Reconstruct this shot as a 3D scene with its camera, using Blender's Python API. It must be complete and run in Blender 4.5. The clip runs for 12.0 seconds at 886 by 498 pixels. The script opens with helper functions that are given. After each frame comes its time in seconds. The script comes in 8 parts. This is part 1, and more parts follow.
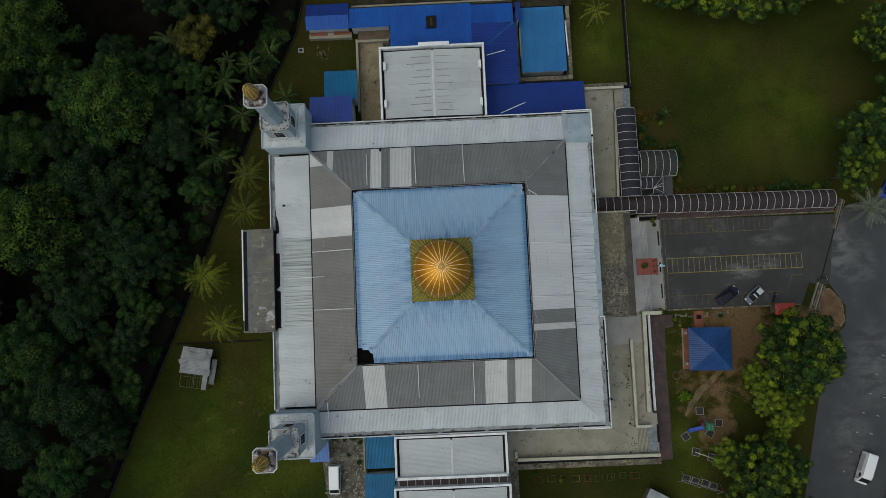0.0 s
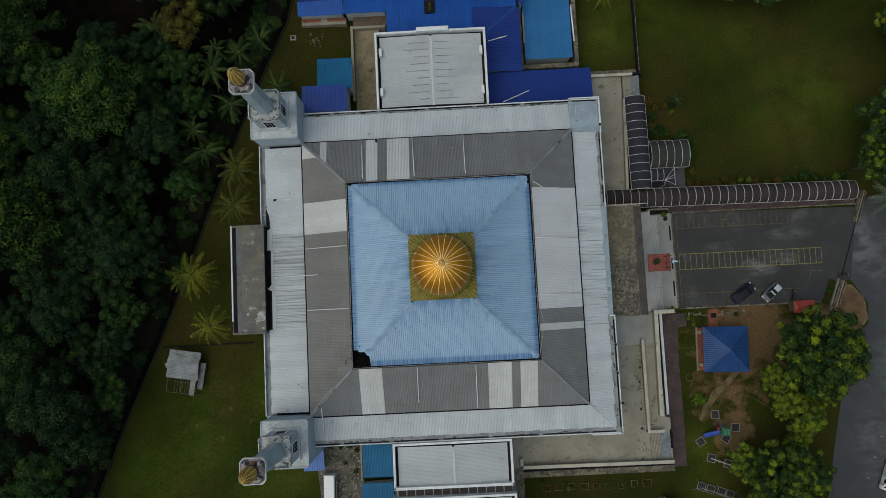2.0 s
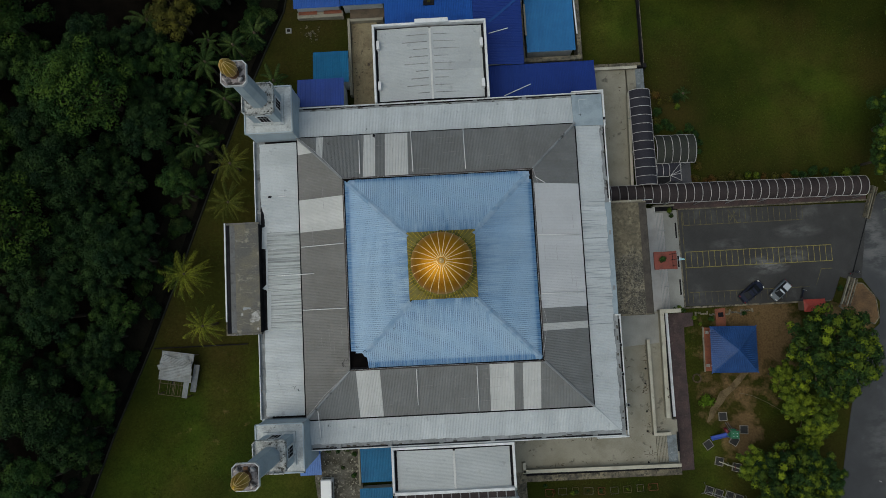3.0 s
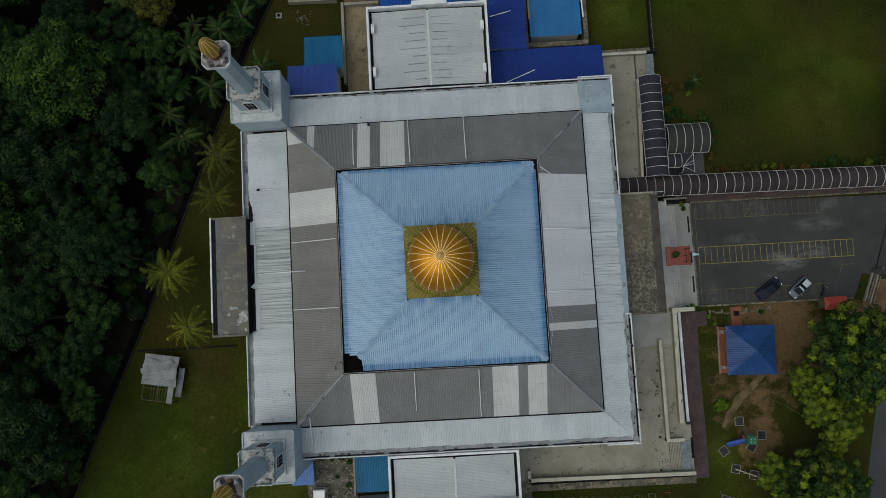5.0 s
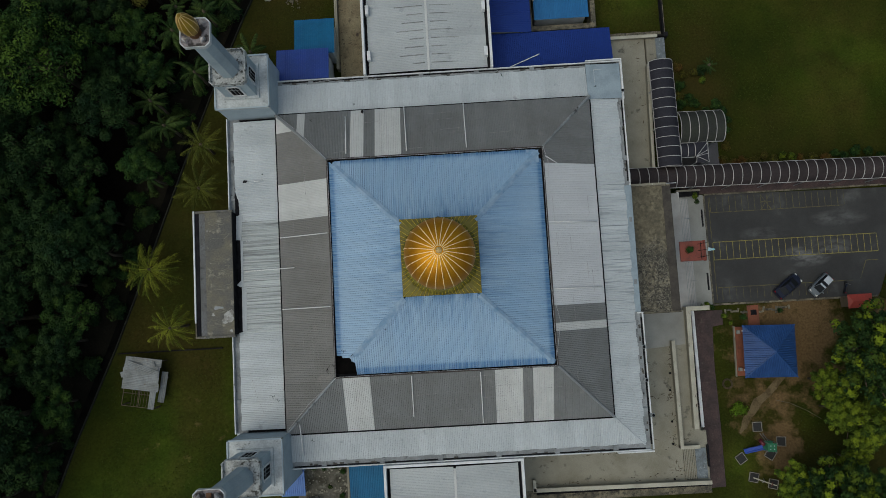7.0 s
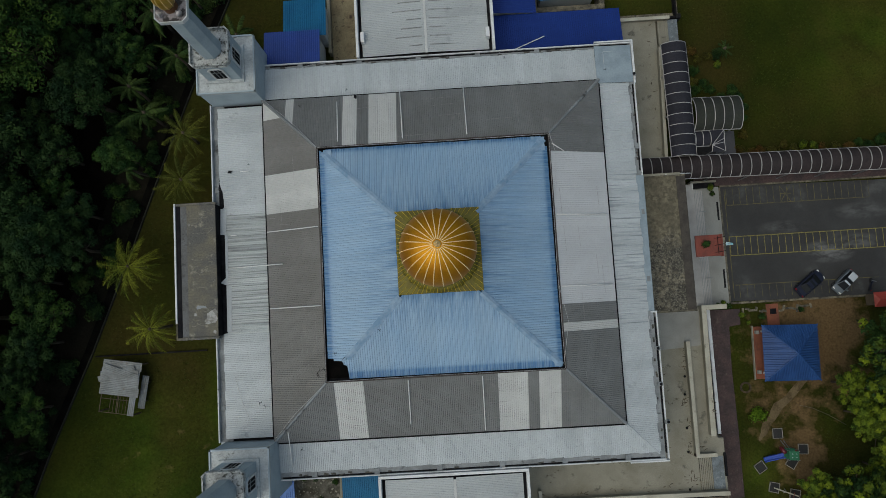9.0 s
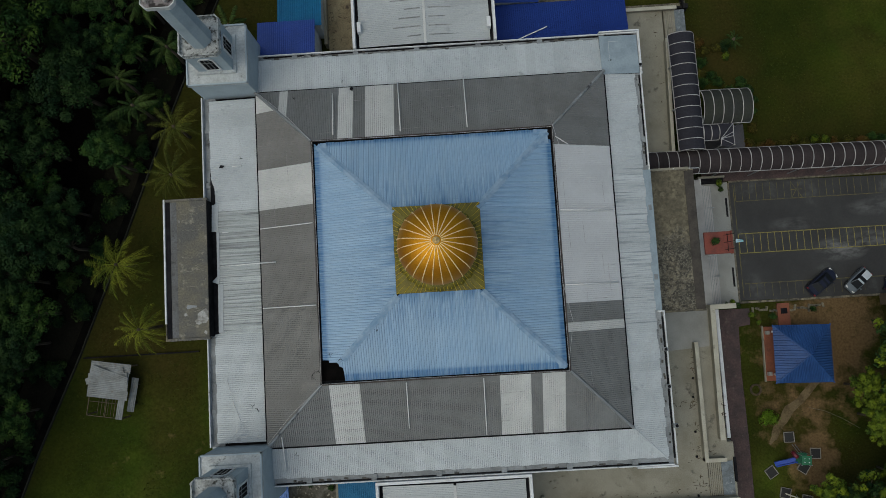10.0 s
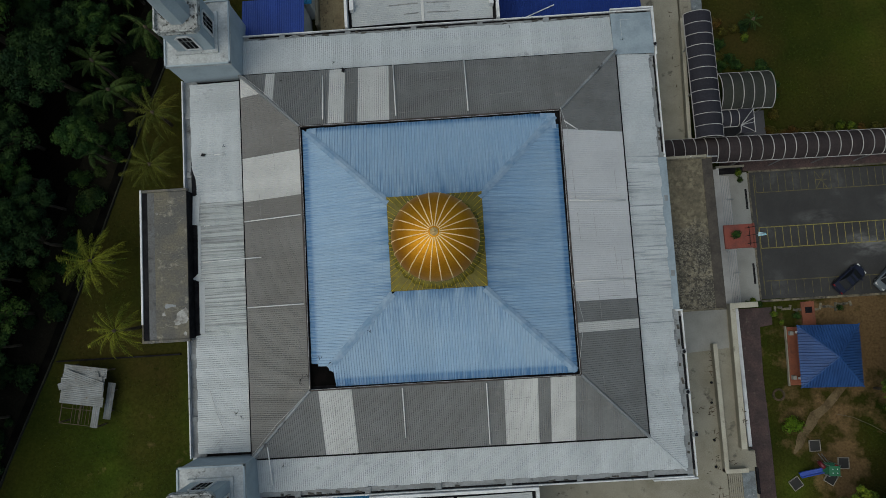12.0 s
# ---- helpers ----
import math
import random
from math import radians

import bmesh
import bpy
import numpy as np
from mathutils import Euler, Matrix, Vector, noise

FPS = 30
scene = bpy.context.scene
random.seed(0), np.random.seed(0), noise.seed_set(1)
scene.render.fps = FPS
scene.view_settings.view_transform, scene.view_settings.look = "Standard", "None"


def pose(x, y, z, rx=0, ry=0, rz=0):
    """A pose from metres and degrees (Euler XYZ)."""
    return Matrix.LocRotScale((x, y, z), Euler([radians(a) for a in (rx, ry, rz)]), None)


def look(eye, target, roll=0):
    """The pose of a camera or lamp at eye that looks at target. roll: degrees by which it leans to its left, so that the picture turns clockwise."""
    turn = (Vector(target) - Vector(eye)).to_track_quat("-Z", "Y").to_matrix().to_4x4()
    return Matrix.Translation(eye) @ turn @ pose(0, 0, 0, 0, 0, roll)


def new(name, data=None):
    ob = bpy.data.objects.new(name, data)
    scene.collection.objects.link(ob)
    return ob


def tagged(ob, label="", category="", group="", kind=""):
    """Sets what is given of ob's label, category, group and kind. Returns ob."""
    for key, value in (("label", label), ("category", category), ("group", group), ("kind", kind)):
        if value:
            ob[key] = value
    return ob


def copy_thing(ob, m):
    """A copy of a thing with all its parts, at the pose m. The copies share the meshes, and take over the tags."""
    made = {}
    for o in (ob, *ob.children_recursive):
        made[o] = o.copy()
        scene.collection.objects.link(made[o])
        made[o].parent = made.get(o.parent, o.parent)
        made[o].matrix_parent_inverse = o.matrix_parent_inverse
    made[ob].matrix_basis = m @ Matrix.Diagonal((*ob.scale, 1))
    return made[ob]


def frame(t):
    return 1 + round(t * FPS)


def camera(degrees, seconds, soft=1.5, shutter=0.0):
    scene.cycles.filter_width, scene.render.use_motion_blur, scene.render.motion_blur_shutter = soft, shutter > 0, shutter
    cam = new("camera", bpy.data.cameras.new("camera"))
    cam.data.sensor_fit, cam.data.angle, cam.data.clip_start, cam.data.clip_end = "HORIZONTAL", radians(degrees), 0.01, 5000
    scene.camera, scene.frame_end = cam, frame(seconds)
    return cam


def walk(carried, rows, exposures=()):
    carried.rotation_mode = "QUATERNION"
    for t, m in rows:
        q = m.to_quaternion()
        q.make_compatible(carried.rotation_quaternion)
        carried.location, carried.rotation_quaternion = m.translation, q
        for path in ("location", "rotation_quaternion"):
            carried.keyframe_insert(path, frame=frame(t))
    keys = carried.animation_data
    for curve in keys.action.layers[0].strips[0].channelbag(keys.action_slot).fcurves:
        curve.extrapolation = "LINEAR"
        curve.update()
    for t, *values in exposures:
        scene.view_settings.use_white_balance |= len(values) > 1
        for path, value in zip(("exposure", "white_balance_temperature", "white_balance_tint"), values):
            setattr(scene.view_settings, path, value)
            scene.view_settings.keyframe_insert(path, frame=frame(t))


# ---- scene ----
cam = camera(68.60, 12.0, 0.7)
PATH = [
    (0.0, 1.236, -4.555, 109.135, 4.595, 0.594, -2.513),
    (0.5, 1.273, -4.677, 107.778, 4.645, 0.646, -2.599),
    (1.0, 1.307, -4.792, 106.422, 4.690, 0.692, -2.680),
    (1.5, 1.340, -4.900, 105.066, 4.731, 0.732, -2.754),
    (2.0, 1.369, -5.001, 103.710, 4.769, 0.768, -2.823),
    (2.5, 1.397, -5.097, 102.355, 4.803, 0.799, -2.887),
    (3.0, 1.423, -5.188, 101.001, 4.834, 0.825, -2.945),
    (3.5, 1.448, -5.273, 99.646, 4.863, 0.849, -2.999),
    (4.0, 1.471, -5.355, 98.292, 4.889, 0.869, -3.048),
    (4.5, 1.493, -5.432, 96.937, 4.914, 0.887, -3.093),
    (5.0, 1.514, -5.506, 95.583, 4.937, 0.903, -3.134),
    (5.5, 1.535, -5.577, 94.228, 4.958, 0.917, -3.171),
    (6.0, 1.555, -5.645, 92.872, 4.979, 0.931, -3.205),
    (6.5, 1.575, -5.711, 91.516, 5.000, 0.943, -3.236),
    (7.0, 1.595, -5.776, 90.160, 5.021, 0.956, -3.265),
    (7.5, 1.614, -5.839, 88.802, 5.041, 0.970, -3.291),
    (8.0, 1.635, -5.902, 87.444, 5.063, 0.984, -3.315),
    (8.5, 1.656, -5.964, 86.085, 5.086, 1.000, -3.337),
    (9.0, 1.678, -6.027, 84.724, 5.110, 1.018, -3.358),
    (9.5, 1.701, -6.090, 83.362, 5.136, 1.039, -3.377),
    (10.0, 1.725, -6.154, 81.999, 5.164, 1.063, -3.395),
    (10.5, 1.751, -6.220, 80.635, 5.195, 1.090, -3.413),
    (11.0, 1.778, -6.289, 79.269, 5.228, 1.121, -3.431),
    (11.5, 1.808, -6.359, 77.901, 5.265, 1.157, -3.448),
    (12.0, 1.839, -6.433, 76.531, 5.306, 1.198, -3.466),
]
walk(cam, [(t, pose(x, y, z, rx, ry, rz)) for t, x, y, z, rx, ry, rz in PATH], [(0.0, -0.13, 6500, 2.0), (6.0, -0.18, 6500, 2.0), (12.0, -0.24, 6500, 2.0)])

# ---- light ----
world = bpy.data.worlds.new("overcast_sky")
scene.world = world
world.use_nodes = True
wn = world.node_tree.nodes
wn.clear()
sky = wn.new("ShaderNodeTexSky")
sky.sky_type = 'NISHITA'
sky.sun_disc = False
sky.sun_elevation = radians(65)
sky.sun_rotation = radians(242)
sky.air_density, sky.dust_density, sky.ozone_density = 1.6, 4.0, 1.0
bgn = wn.new("ShaderNodeBackground")
bgn.inputs["Strength"].default_value = 0.088
wout = wn.new("ShaderNodeOutputWorld")
world.node_tree.links.new(sky.outputs[0], bgn.inputs[0])
world.node_tree.links.new(bgn.outputs[0], wout.inputs[0])
sun = new("sun", bpy.data.lights.new("sun", "SUN"))
sun.data.energy = 1.3
sun.data.angle = radians(80)
sun.data.color = (1.0, 0.96, 0.90)
sun.matrix_world = look((-36, -19, 88), (0, 0, 0))
scene.view_settings.exposure = 0.0


# ---- materials ----
def node(nt, kind, **ins):
    n = nt.nodes.new(kind)
    for k, v in ins.items():
        n.inputs[k.replace("_", " ")].default_value = v
    return n


def mixc(nt, mode, fac, a, b):
    """A colour mix node; fac, a and b are sockets or values."""
    n = nt.nodes.new("ShaderNodeMix")
    n.data_type, n.blend_type = 'RGBA', mode
    for i, v in ((0, fac), (6, a), (7, b)):
        if isinstance(v, bpy.types.NodeSocket):
            nt.links.new(v, n.inputs[i])
        elif i == 0:
            n.inputs[i].default_value = v
        else:
            n.inputs[i].default_value = (*v, 1)
    return n.outputs[2]


def noise_mask(nt, pos, scale, lo, hi, stretch=None, detail=5.0, rough=0.6):
    src = pos
    if stretch:
        mp = nt.nodes.new("ShaderNodeMapping")
        mp.inputs["Scale"].default_value = stretch
        nt.links.new(pos, mp.inputs[0])
        src = mp.outputs[0]
    nz = node(nt, "ShaderNodeTexNoise", Scale=scale, Detail=detail, Roughness=rough)
    nt.links.new(src, nz.inputs["Vector"])
    mr = node(nt, "ShaderNodeMapRange", From_Min=lo, From_Max=hi)
    nt.links.new(nz.outputs["Fac"], mr.inputs["Value"])
    return mr.outputs[0], nz.outputs["Fac"]


def mat(name, c1, c2=None, scale=0.25, cut=(0.42, 0.62), c3=None, scale3=1.2, cut3=(0.55, 0.7), stretch=None,
        fine=9.0, amt=0.25, rough=0.65, metal=0.0, bump=0.15, rand=0.0, island=0.0, gloss=0.5, attr=None, ca=None):
    """A weathered surface: base colour, two kinds of stain, fine grain and relief, and a spread from piece to piece."""
    m = bpy.data.materials.new(name)
    m.use_nodes = True
    nt = m.node_tree
    b = nt.nodes["Principled BSDF"]
    geo = nt.nodes.new("ShaderNodeNewGeometry")
    pos = geo.outputs["Position"]
    col = None
    if c2:
        f, _ = noise_mask(nt, pos, scale, cut[0], cut[1], stretch)
        col = mixc(nt, 'MIX', f, c1, c2)
    if c3:
        f, _ = noise_mask(nt, pos, scale3, cut3[0], cut3[1], stretch)
        col = mixc(nt, 'MIX', f, col if col else c1, c3)
    if attr:
        at = nt.nodes.new("ShaderNodeAttribute")
        at.attribute_name = attr
        f, raw = noise_mask(nt, pos, 0.5, 0.3, 0.7)
        ad = nt.nodes.new("ShaderNodeMath")
        ad.operation = 'ADD'
        nt.links.new(at.outputs["Fac"], ad.inputs[0])
        nt.links.new(f, ad.inputs[1])
        mr = node(nt, "ShaderNodeMapRange", From_Min=0.98, From_Max=1.5)
        nt.links.new(ad.outputs[0], mr.inputs["Value"])
        col = mixc(nt, 'MIX', mr.outputs[0], col if col else c1, ca)
    g, raw = noise_mask(nt, pos, fine, 0.25, 0.75, None, 4.0, 0.7)
    gr = node(nt, "ShaderNodeMapRange", To_Min=1 - amt, To_Max=1 + amt)
    nt.links.new(g, gr.inputs["Value"])
    col = mixc(nt, 'MULTIPLY', 1.0, col if col else c1, gr.outputs[0])
    for spread, kind in ((rand, "ShaderNodeObjectInfo"), (island, None)):
        if spread:
            if kind:
                src = nt.nodes.new(kind).outputs["Random"]
            else:
                src = geo.outputs["Random Per Island"]
            rr = node(nt, "ShaderNodeMapRange", To_Min=1 - spread, To_Max=1 + spread)
            nt.links.new(src, rr.inputs["Value"])
            col = mixc(nt, 'MULTIPLY', 1.0, col, rr.outputs[0])
    nt.links.new(col, b.inputs["Base Color"])
    b.inputs["Roughness"].default_value = rough
    b.inputs["Metallic"].default_value = metal
    b.inputs["Specular IOR Level"].default_value = gloss
    if bump:
        bp = node(nt, "ShaderNodeBump", Strength=bump, Distance=0.03)
        nt.links.new(raw, bp.inputs["Height"])
        nt.links.new(bp.outputs[0], b.inputs["Normal"])
    return m


M_GROUND = mat("grass_ground", (0.0160, 0.0232, 0.0040), (0.0272, 0.0332, 0.0053), 0.13, (0.36, 0.66), (0.035, 0.029, 0.008), 0.06, (0.44, 0.68),
               fine=3.5, amt=0.4, rough=0.95, bump=0.5, gloss=0.04, attr="soil", ca=(0.112, 0.074, 0.036))

# litter colour taken near black: the deep shade between crowns is painted in
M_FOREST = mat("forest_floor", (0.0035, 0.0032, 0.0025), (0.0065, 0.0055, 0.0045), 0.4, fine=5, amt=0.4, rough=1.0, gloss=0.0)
M_ASPHALT = mat("asphalt", (0.036, 0.036, 0.0365), (0.047, 0.048, 0.0485), 0.22, (0.40, 0.62), (0.095, 0.096, 0.097), 0.22, (0.60, 0.78),
                fine=14, amt=0.2, rough=0.8, bump=0.2, gloss=0.15)
M_STEP = mat("pale_step_concrete", (0.36, 0.355, 0.345), (0.29, 0.285, 0.275), 0.5, (0.42, 0.66), fine=8, amt=0.12, rough=0.85)
M_FAINT = mat("worn_line_paint", (0.105, 0.088, 0.03), (0.045, 0.042, 0.03), 1.2, (0.40, 0.62), fine=20, amt=0.3, rough=0.85)
M_ROAD = mat("road_asphalt", (0.043, 0.046, 0.050), (0.054, 0.057, 0.062), 0.2, (0.40, 0.62), (0.098, 0.102, 0.107), 0.2, (0.58, 0.78), fine=14, amt=0.2, rough=0.8, bump=0.2, gloss=0.2)
M_YELLOW = mat("yellow_line_paint", (0.205, 0.178, 0.04), (0.085, 0.075, 0.03), 2.0, (0.45, 0.68), fine=20, amt=0.3, rough=0.8)
M_PAVER = mat("brown_paver", (0.057, 0.035, 0.034), (0.035, 0.024, 0.024), 0.7, (0.40, 0.6), (0.073, 0.056, 0.050), 1.6, (0.60, 0.7), fine=6, amt=0.5, rough=0.85, rand=0.25, island=0.2)
M_CONC = mat("pale_concrete", (0.238, 0.228, 0.183), (0.175, 0.162, 0.122), 0.35, (0.42, 0.7), (0.085, 0.08, 0.065), 0.9, (0.60, 0.72), fine=8, amt=0.2, rough=0.85)
M_CONCG = mat("grey_concrete", (0.25, 0.255, 0.24), (0.19, 0.19, 0.178), 0.3, (0.42, 0.7), fine=8, amt=0.15, rough=0.85)
M_DIRTSLAB = mat("mouldy_concrete", (0.185, 0.165, 0.115), (0.085, 0.077, 0.058), 0.6, (0.40, 0.58), (0.040, 0.038, 0.032), 2.0, (0.47, 0.64), fine=9, amt=0.45, rough=0.95, bump=0.4)
M_WESTSLAB = mat("weathered_slab", (0.150, 0.138, 0.108), (0.105, 0.104, 0.098), 0.4, (0.40, 0.60), (0.235, 0.22, 0.18), 1.1, (0.58, 0.68), fine=6, amt=0.4, rough=0.95, gloss=0.2)
M_WALL = mat("pale_wall_paint", (0.42, 0.46, 0.49), (0.33, 0.37, 0.40), 0.4, (0.42, 0.66), fine=6, amt=0.1, rough=0.8)
M_MINARET = mat("minaret_paint", (0.36, 0.43, 0.48), (0.29, 0.35, 0.40), 0.35, (0.42, 0.66), fine=6, amt=0.1, rough=0.75)
M_LEDGE = mat("stained_ledge", (0.46, 0.49, 0.50), (0.33, 0.35, 0.36), 0.6, (0.42, 0.64), (0.11, 0.11, 0.105), 1.3, (0.60, 0.72), fine=5, amt=0.25, rough=0.9)
M_CORNICE = mat("mouldy_cornice", (0.44, 0.46, 0.46), (0.24, 0.25, 0.25), 1.2, (0.42, 0.62), (0.055, 0.055, 0.05), 2.2, (0.52, 0.62), fine=8, amt=0.3, rough=0.95)
M_WHITE = mat("white_parapet_paint", (0.61, 0.63, 0.65), (0.46, 0.47, 0.48), 0.8, (0.45, 0.7), fine=8, amt=0.08, rough=0.6)
M_PARAPET = mat("weathered_parapet_paint", (0.60, 0.62, 0.64), (0.42, 0.44, 0.45), 0.6, (0.42, 0.66), (0.17, 0.175, 0.175), 0.9, (0.62, 0.70), fine=8, amt=0.12, rough=0.7)
M_PORCH = mat("blotched_porch_concrete", (0.160, 0.142, 0.100), (0.070, 0.064, 0.050), 0.4, (0.42, 0.58), (0.034, 0.031, 0.026), 2.4, (0.52, 0.60), fine=12, amt=0.6, rough=0.95, bump=0.4)
M_LIGHTROOF = mat("pale_zinc_sheet", (0.415, 0.45, 0.475), (0.36, 0.395, 0.42), 0.22, (0.40, 0.64), (0.21, 0.225, 0.24), 0.6, (0.62, 0.78),
                  fine=5.0, amt=0.11, rough=0.5, bump=0.0, rand=0.05)
M_STREAK = mat("streaked_zinc_sheet", (0.40, 0.435, 0.445), (0.33, 0.365, 0.375), 0.22, (0.40, 0.64), (0.115, 0.13, 0.135), 1.0, (0.47, 0.68), (0.09, 6.5, 1.0),
               fine=3.0, amt=0.08, rough=0.5, bump=0.0, rand=0.10)
M_STREAKE = mat("streaked_pale_sheet", (0.415, 0.45, 0.475), (0.36, 0.395, 0.42), 0.22, (0.40, 0.64), (0.16, 0.185, 0.205), 1.0, (0.52, 0.70), (0.14, 4.5, 1.0),
                fine=3.0, amt=0.08, rough=0.5, bump=0.0, rand=0.08)
M_GREYROOF = mat("grey_roof_sheet", (0.155, 0.163, 0.166), (0.132, 0.136, 0.137), 0.3, (0.38, 0.62), (0.20, 0.20, 0.195), 0.5, (0.62, 0.8),
                 fine=3.0, amt=0.1, rough=0.6, bump=0.0, rand=0.05)
M_WINGROOF = mat("dulled_zinc_sheet", (0.365, 0.392, 0.405), (0.325, 0.35, 0.362), 0.22, (0.40, 0.64), (0.20, 0.215, 0.225), 0.6, (0.62, 0.78),
                 fine=5.0, amt=0.1, rough=0.55, bump=0.0, rand=0.05)
M_WHITESHEET = mat("white_roof_sheet", (0.47, 0.48, 0.48), (0.42, 0.43, 0.43), 0.3, fine=3.0, amt=0.06, rough=0.5, bump=0.0, rand=0.04)
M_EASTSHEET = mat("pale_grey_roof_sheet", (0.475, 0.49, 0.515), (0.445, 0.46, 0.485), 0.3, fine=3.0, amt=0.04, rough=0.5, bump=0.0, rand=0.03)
M_BLUEROOF = mat("blue_roof_sheet", (0.222, 0.348, 0.500), (0.258, 0.378, 0.515), 0.16, (0.36, 0.62),
                 fine=2.5, amt=0.06, rough=0.5, bump=0.0, rand=0.05)


def math_node(nt, op, *args):
    """A math node; the arguments are sockets or numbers."""
    n = nt.nodes.new("ShaderNodeMath")
    n.operation = op
    for k, v in enumerate(args):
        if isinstance(v, bpy.types.NodeSocket):
            nt.links.new(v, n.inputs[k])
        else:
            n.inputs[k].default_value = v
    return n.outputs[0]


def ramp(nt, value, a, b, lo=0.0, hi=1.0):
    n = node(nt, "ShaderNodeMapRange", From_Min=a, From_Max=b, To_Min=lo, To_Max=hi)
    nt.links.new(value, n.inputs["Value"])
    return n.outputs[0]


def unfaded(m, deep, chalk):
    """Deep blue paint left unfaded in streaks down the ribs round the dome's foot and along the eaves, chalky patches, and faint fastener rows."""
    nt = m.node_tree
    b = nt.nodes["Principled BSDF"]
    old = b.inputs["Base Color"].links[0].from_socket
    pos = nt.nodes.new("ShaderNodeNewGeometry").outputs["Position"]
    sp = nt.nodes.new("ShaderNodeSeparateXYZ")
    nt.links.new(pos, sp.inputs[0])
    ax = math_node(nt, 'ABSOLUTE', math_node(nt, 'SUBTRACT', sp.outputs[0], 0.33))
    ay = math_node(nt, 'ABSOLUTE', math_node(nt, 'SUBTRACT', sp.outputs[1], -0.15))
    d = math_node(nt, 'MAXIMUM', ax, ay)
    lengthwise = math_node(nt, 'GREATER_THAN', ay, ax)

    def streaks(fast, slow, lo, hi):
        pair = [noise_mask(nt, pos, 1.0, lo, hi, st, 1.5, 0.5)[0] for st in ((slow, fast, 0.0), (fast, slow, 0.0))]
        pick = nt.nodes.new("ShaderNodeMix")
        nt.links.new(lengthwise, pick.inputs[0])
        nt.links.new(pair[0], pick.inputs[2])
        nt.links.new(pair[1], pick.inputs[3])
        return pick.outputs[0]
    fine = streaks(8.0, 0.35, 0.40, 0.62)
    coarse = streaks(0.9, 0.13, 0.38, 0.58)
    both = math_node(nt, 'MULTIPLY', fine, ramp(nt, coarse, 0, 1, 0.5, 1.0))
    near = ramp(nt, d, 4.4, 8.5, 0.9, 0.15)
    skirt = math_node(nt, 'MULTIPLY', ramp(nt, d, 4.5, 5.6, 0.75, 0.0), ramp(nt, coarse, 0.2, 0.7, 0.1, 1.0))
    rim = math_node(nt, 'MULTIPLY', ramp(nt, d, 11.95, 12.35), ramp(nt, fine, 0, 1, 0.55, 1.0))
    edge = math_node(nt, 'MULTIPLY', ramp(nt, d, 11.0, 12.4, 0.0, 0.6), both)
    rows = math_node(nt, 'MULTIPLY', ramp(nt, math_node(nt, 'FRACT', math_node(nt, 'MULTIPLY', d, 1.15)), 0.90, 0.97), math_node(nt, 'MULTIPLY', near, 0.42))
    f = math_node(nt, 'MAXIMUM', math_node(nt, 'MULTIPLY', near, both), math_node(nt, 'MAXIMUM', rim, math_node(nt, 'MAXIMUM', edge, math_node(nt, 'MAXIMUM', rows, skirt))))
    worn = mixc(nt, 'MIX', math_node(nt, 'MULTIPLY', streaks(5.0, 0.3, 0.46, 0.70), 0.25), old, chalk)
    nt.links.new(mixc(nt, 'MIX', f, worn, deep), b.inputs["Base Color"])


unfaded(M_BLUEROOF, (0.050, 0.152, 0.315), (0.315, 0.420, 0.530))
M_HIP = mat("blue_hip_cap", (0.225, 0.325, 0.45), (0.13, 0.235, 0.37), 0.8, rough=0.5, fine=4, amt=0.1, bump=0)
M_BLUE = mat("royal_blue_sheet", (0.012, 0.075, 0.32), (0.010, 0.060, 0.27), 0.3, fine=3, amt=0.12, rough=0.45, bump=0.0, rand=0.06, gloss=0.2)
M_NAVY = mat("navy_blue_sheet", (0.010, 0.030, 0.170), (0.011, 0.034, 0.185), 0.2, fine=3, amt=0.12, rough=0.45, bump=0.0, rand=0.05, gloss=0.2)
M_SKYBLUE = mat("sky_blue_sheet", (0.022, 0.120, 0.29), (0.027, 0.138, 0.32), 0.3, fine=3, amt=0.1, rough=0.5, bump=0.0, rand=0.05, gloss=0.2)
M_TEAL = mat("teal_blue_sheet", (0.009, 0.105, 0.225), (0.008, 0.088, 0.195), 0.3, fine=3, amt=0.12, rough=0.5, bump=0.0, rand=0.06, gloss=0.2)
M_DARK = mat("dark_gutter", (0.008, 0.008, 0.010), (0.018, 0.018, 0.020), 1.0, fine=8, amt=0.3, rough=0.9, gloss=0.1)
M_GUTTER = mat("dull_gutter_zinc", (0.235, 0.255, 0.27), (0.16, 0.175, 0.185), 0.6, (0.42, 0.62), (0.04, 0.04, 0.042), 0.7, (0.60, 0.70), fine=6, amt=0.2, rough=0.7)
M_FLASH = mat("bluish_flashing", (0.25, 0.31, 0.355), (0.19, 0.24, 0.28), 0.4, fine=5, amt=0.15, rough=0.55, bump=0.05)
M_PIPE = mat("white_pvc_pipe", (0.62, 0.63, 0.64), rough=0.5, fine=5, amt=0.1, bump=0)
M_GOLD = mat("gold_dome_panel", (0.60, 0.285, 0.014), (0.49, 0.205, 0.012), 0.28, (0.38, 0.62), fine=7, amt=0.12, rough=0.54, metal=0.85, bump=0.05)
M_GOLDRIB = mat("pale_gold_rib", (0.85, 0.63, 0.30), rough=0.5, metal=0.1, fine=6, amt=0.1, bump=0)
M_OLIVE = mat("olive_gold_sheet", (0.145, 0.123, 0.008), (0.100, 0.086, 0.007), 0.8, (0.4, 0.6), fine=5, amt=0.25, rough=0.6, metal=0.1)
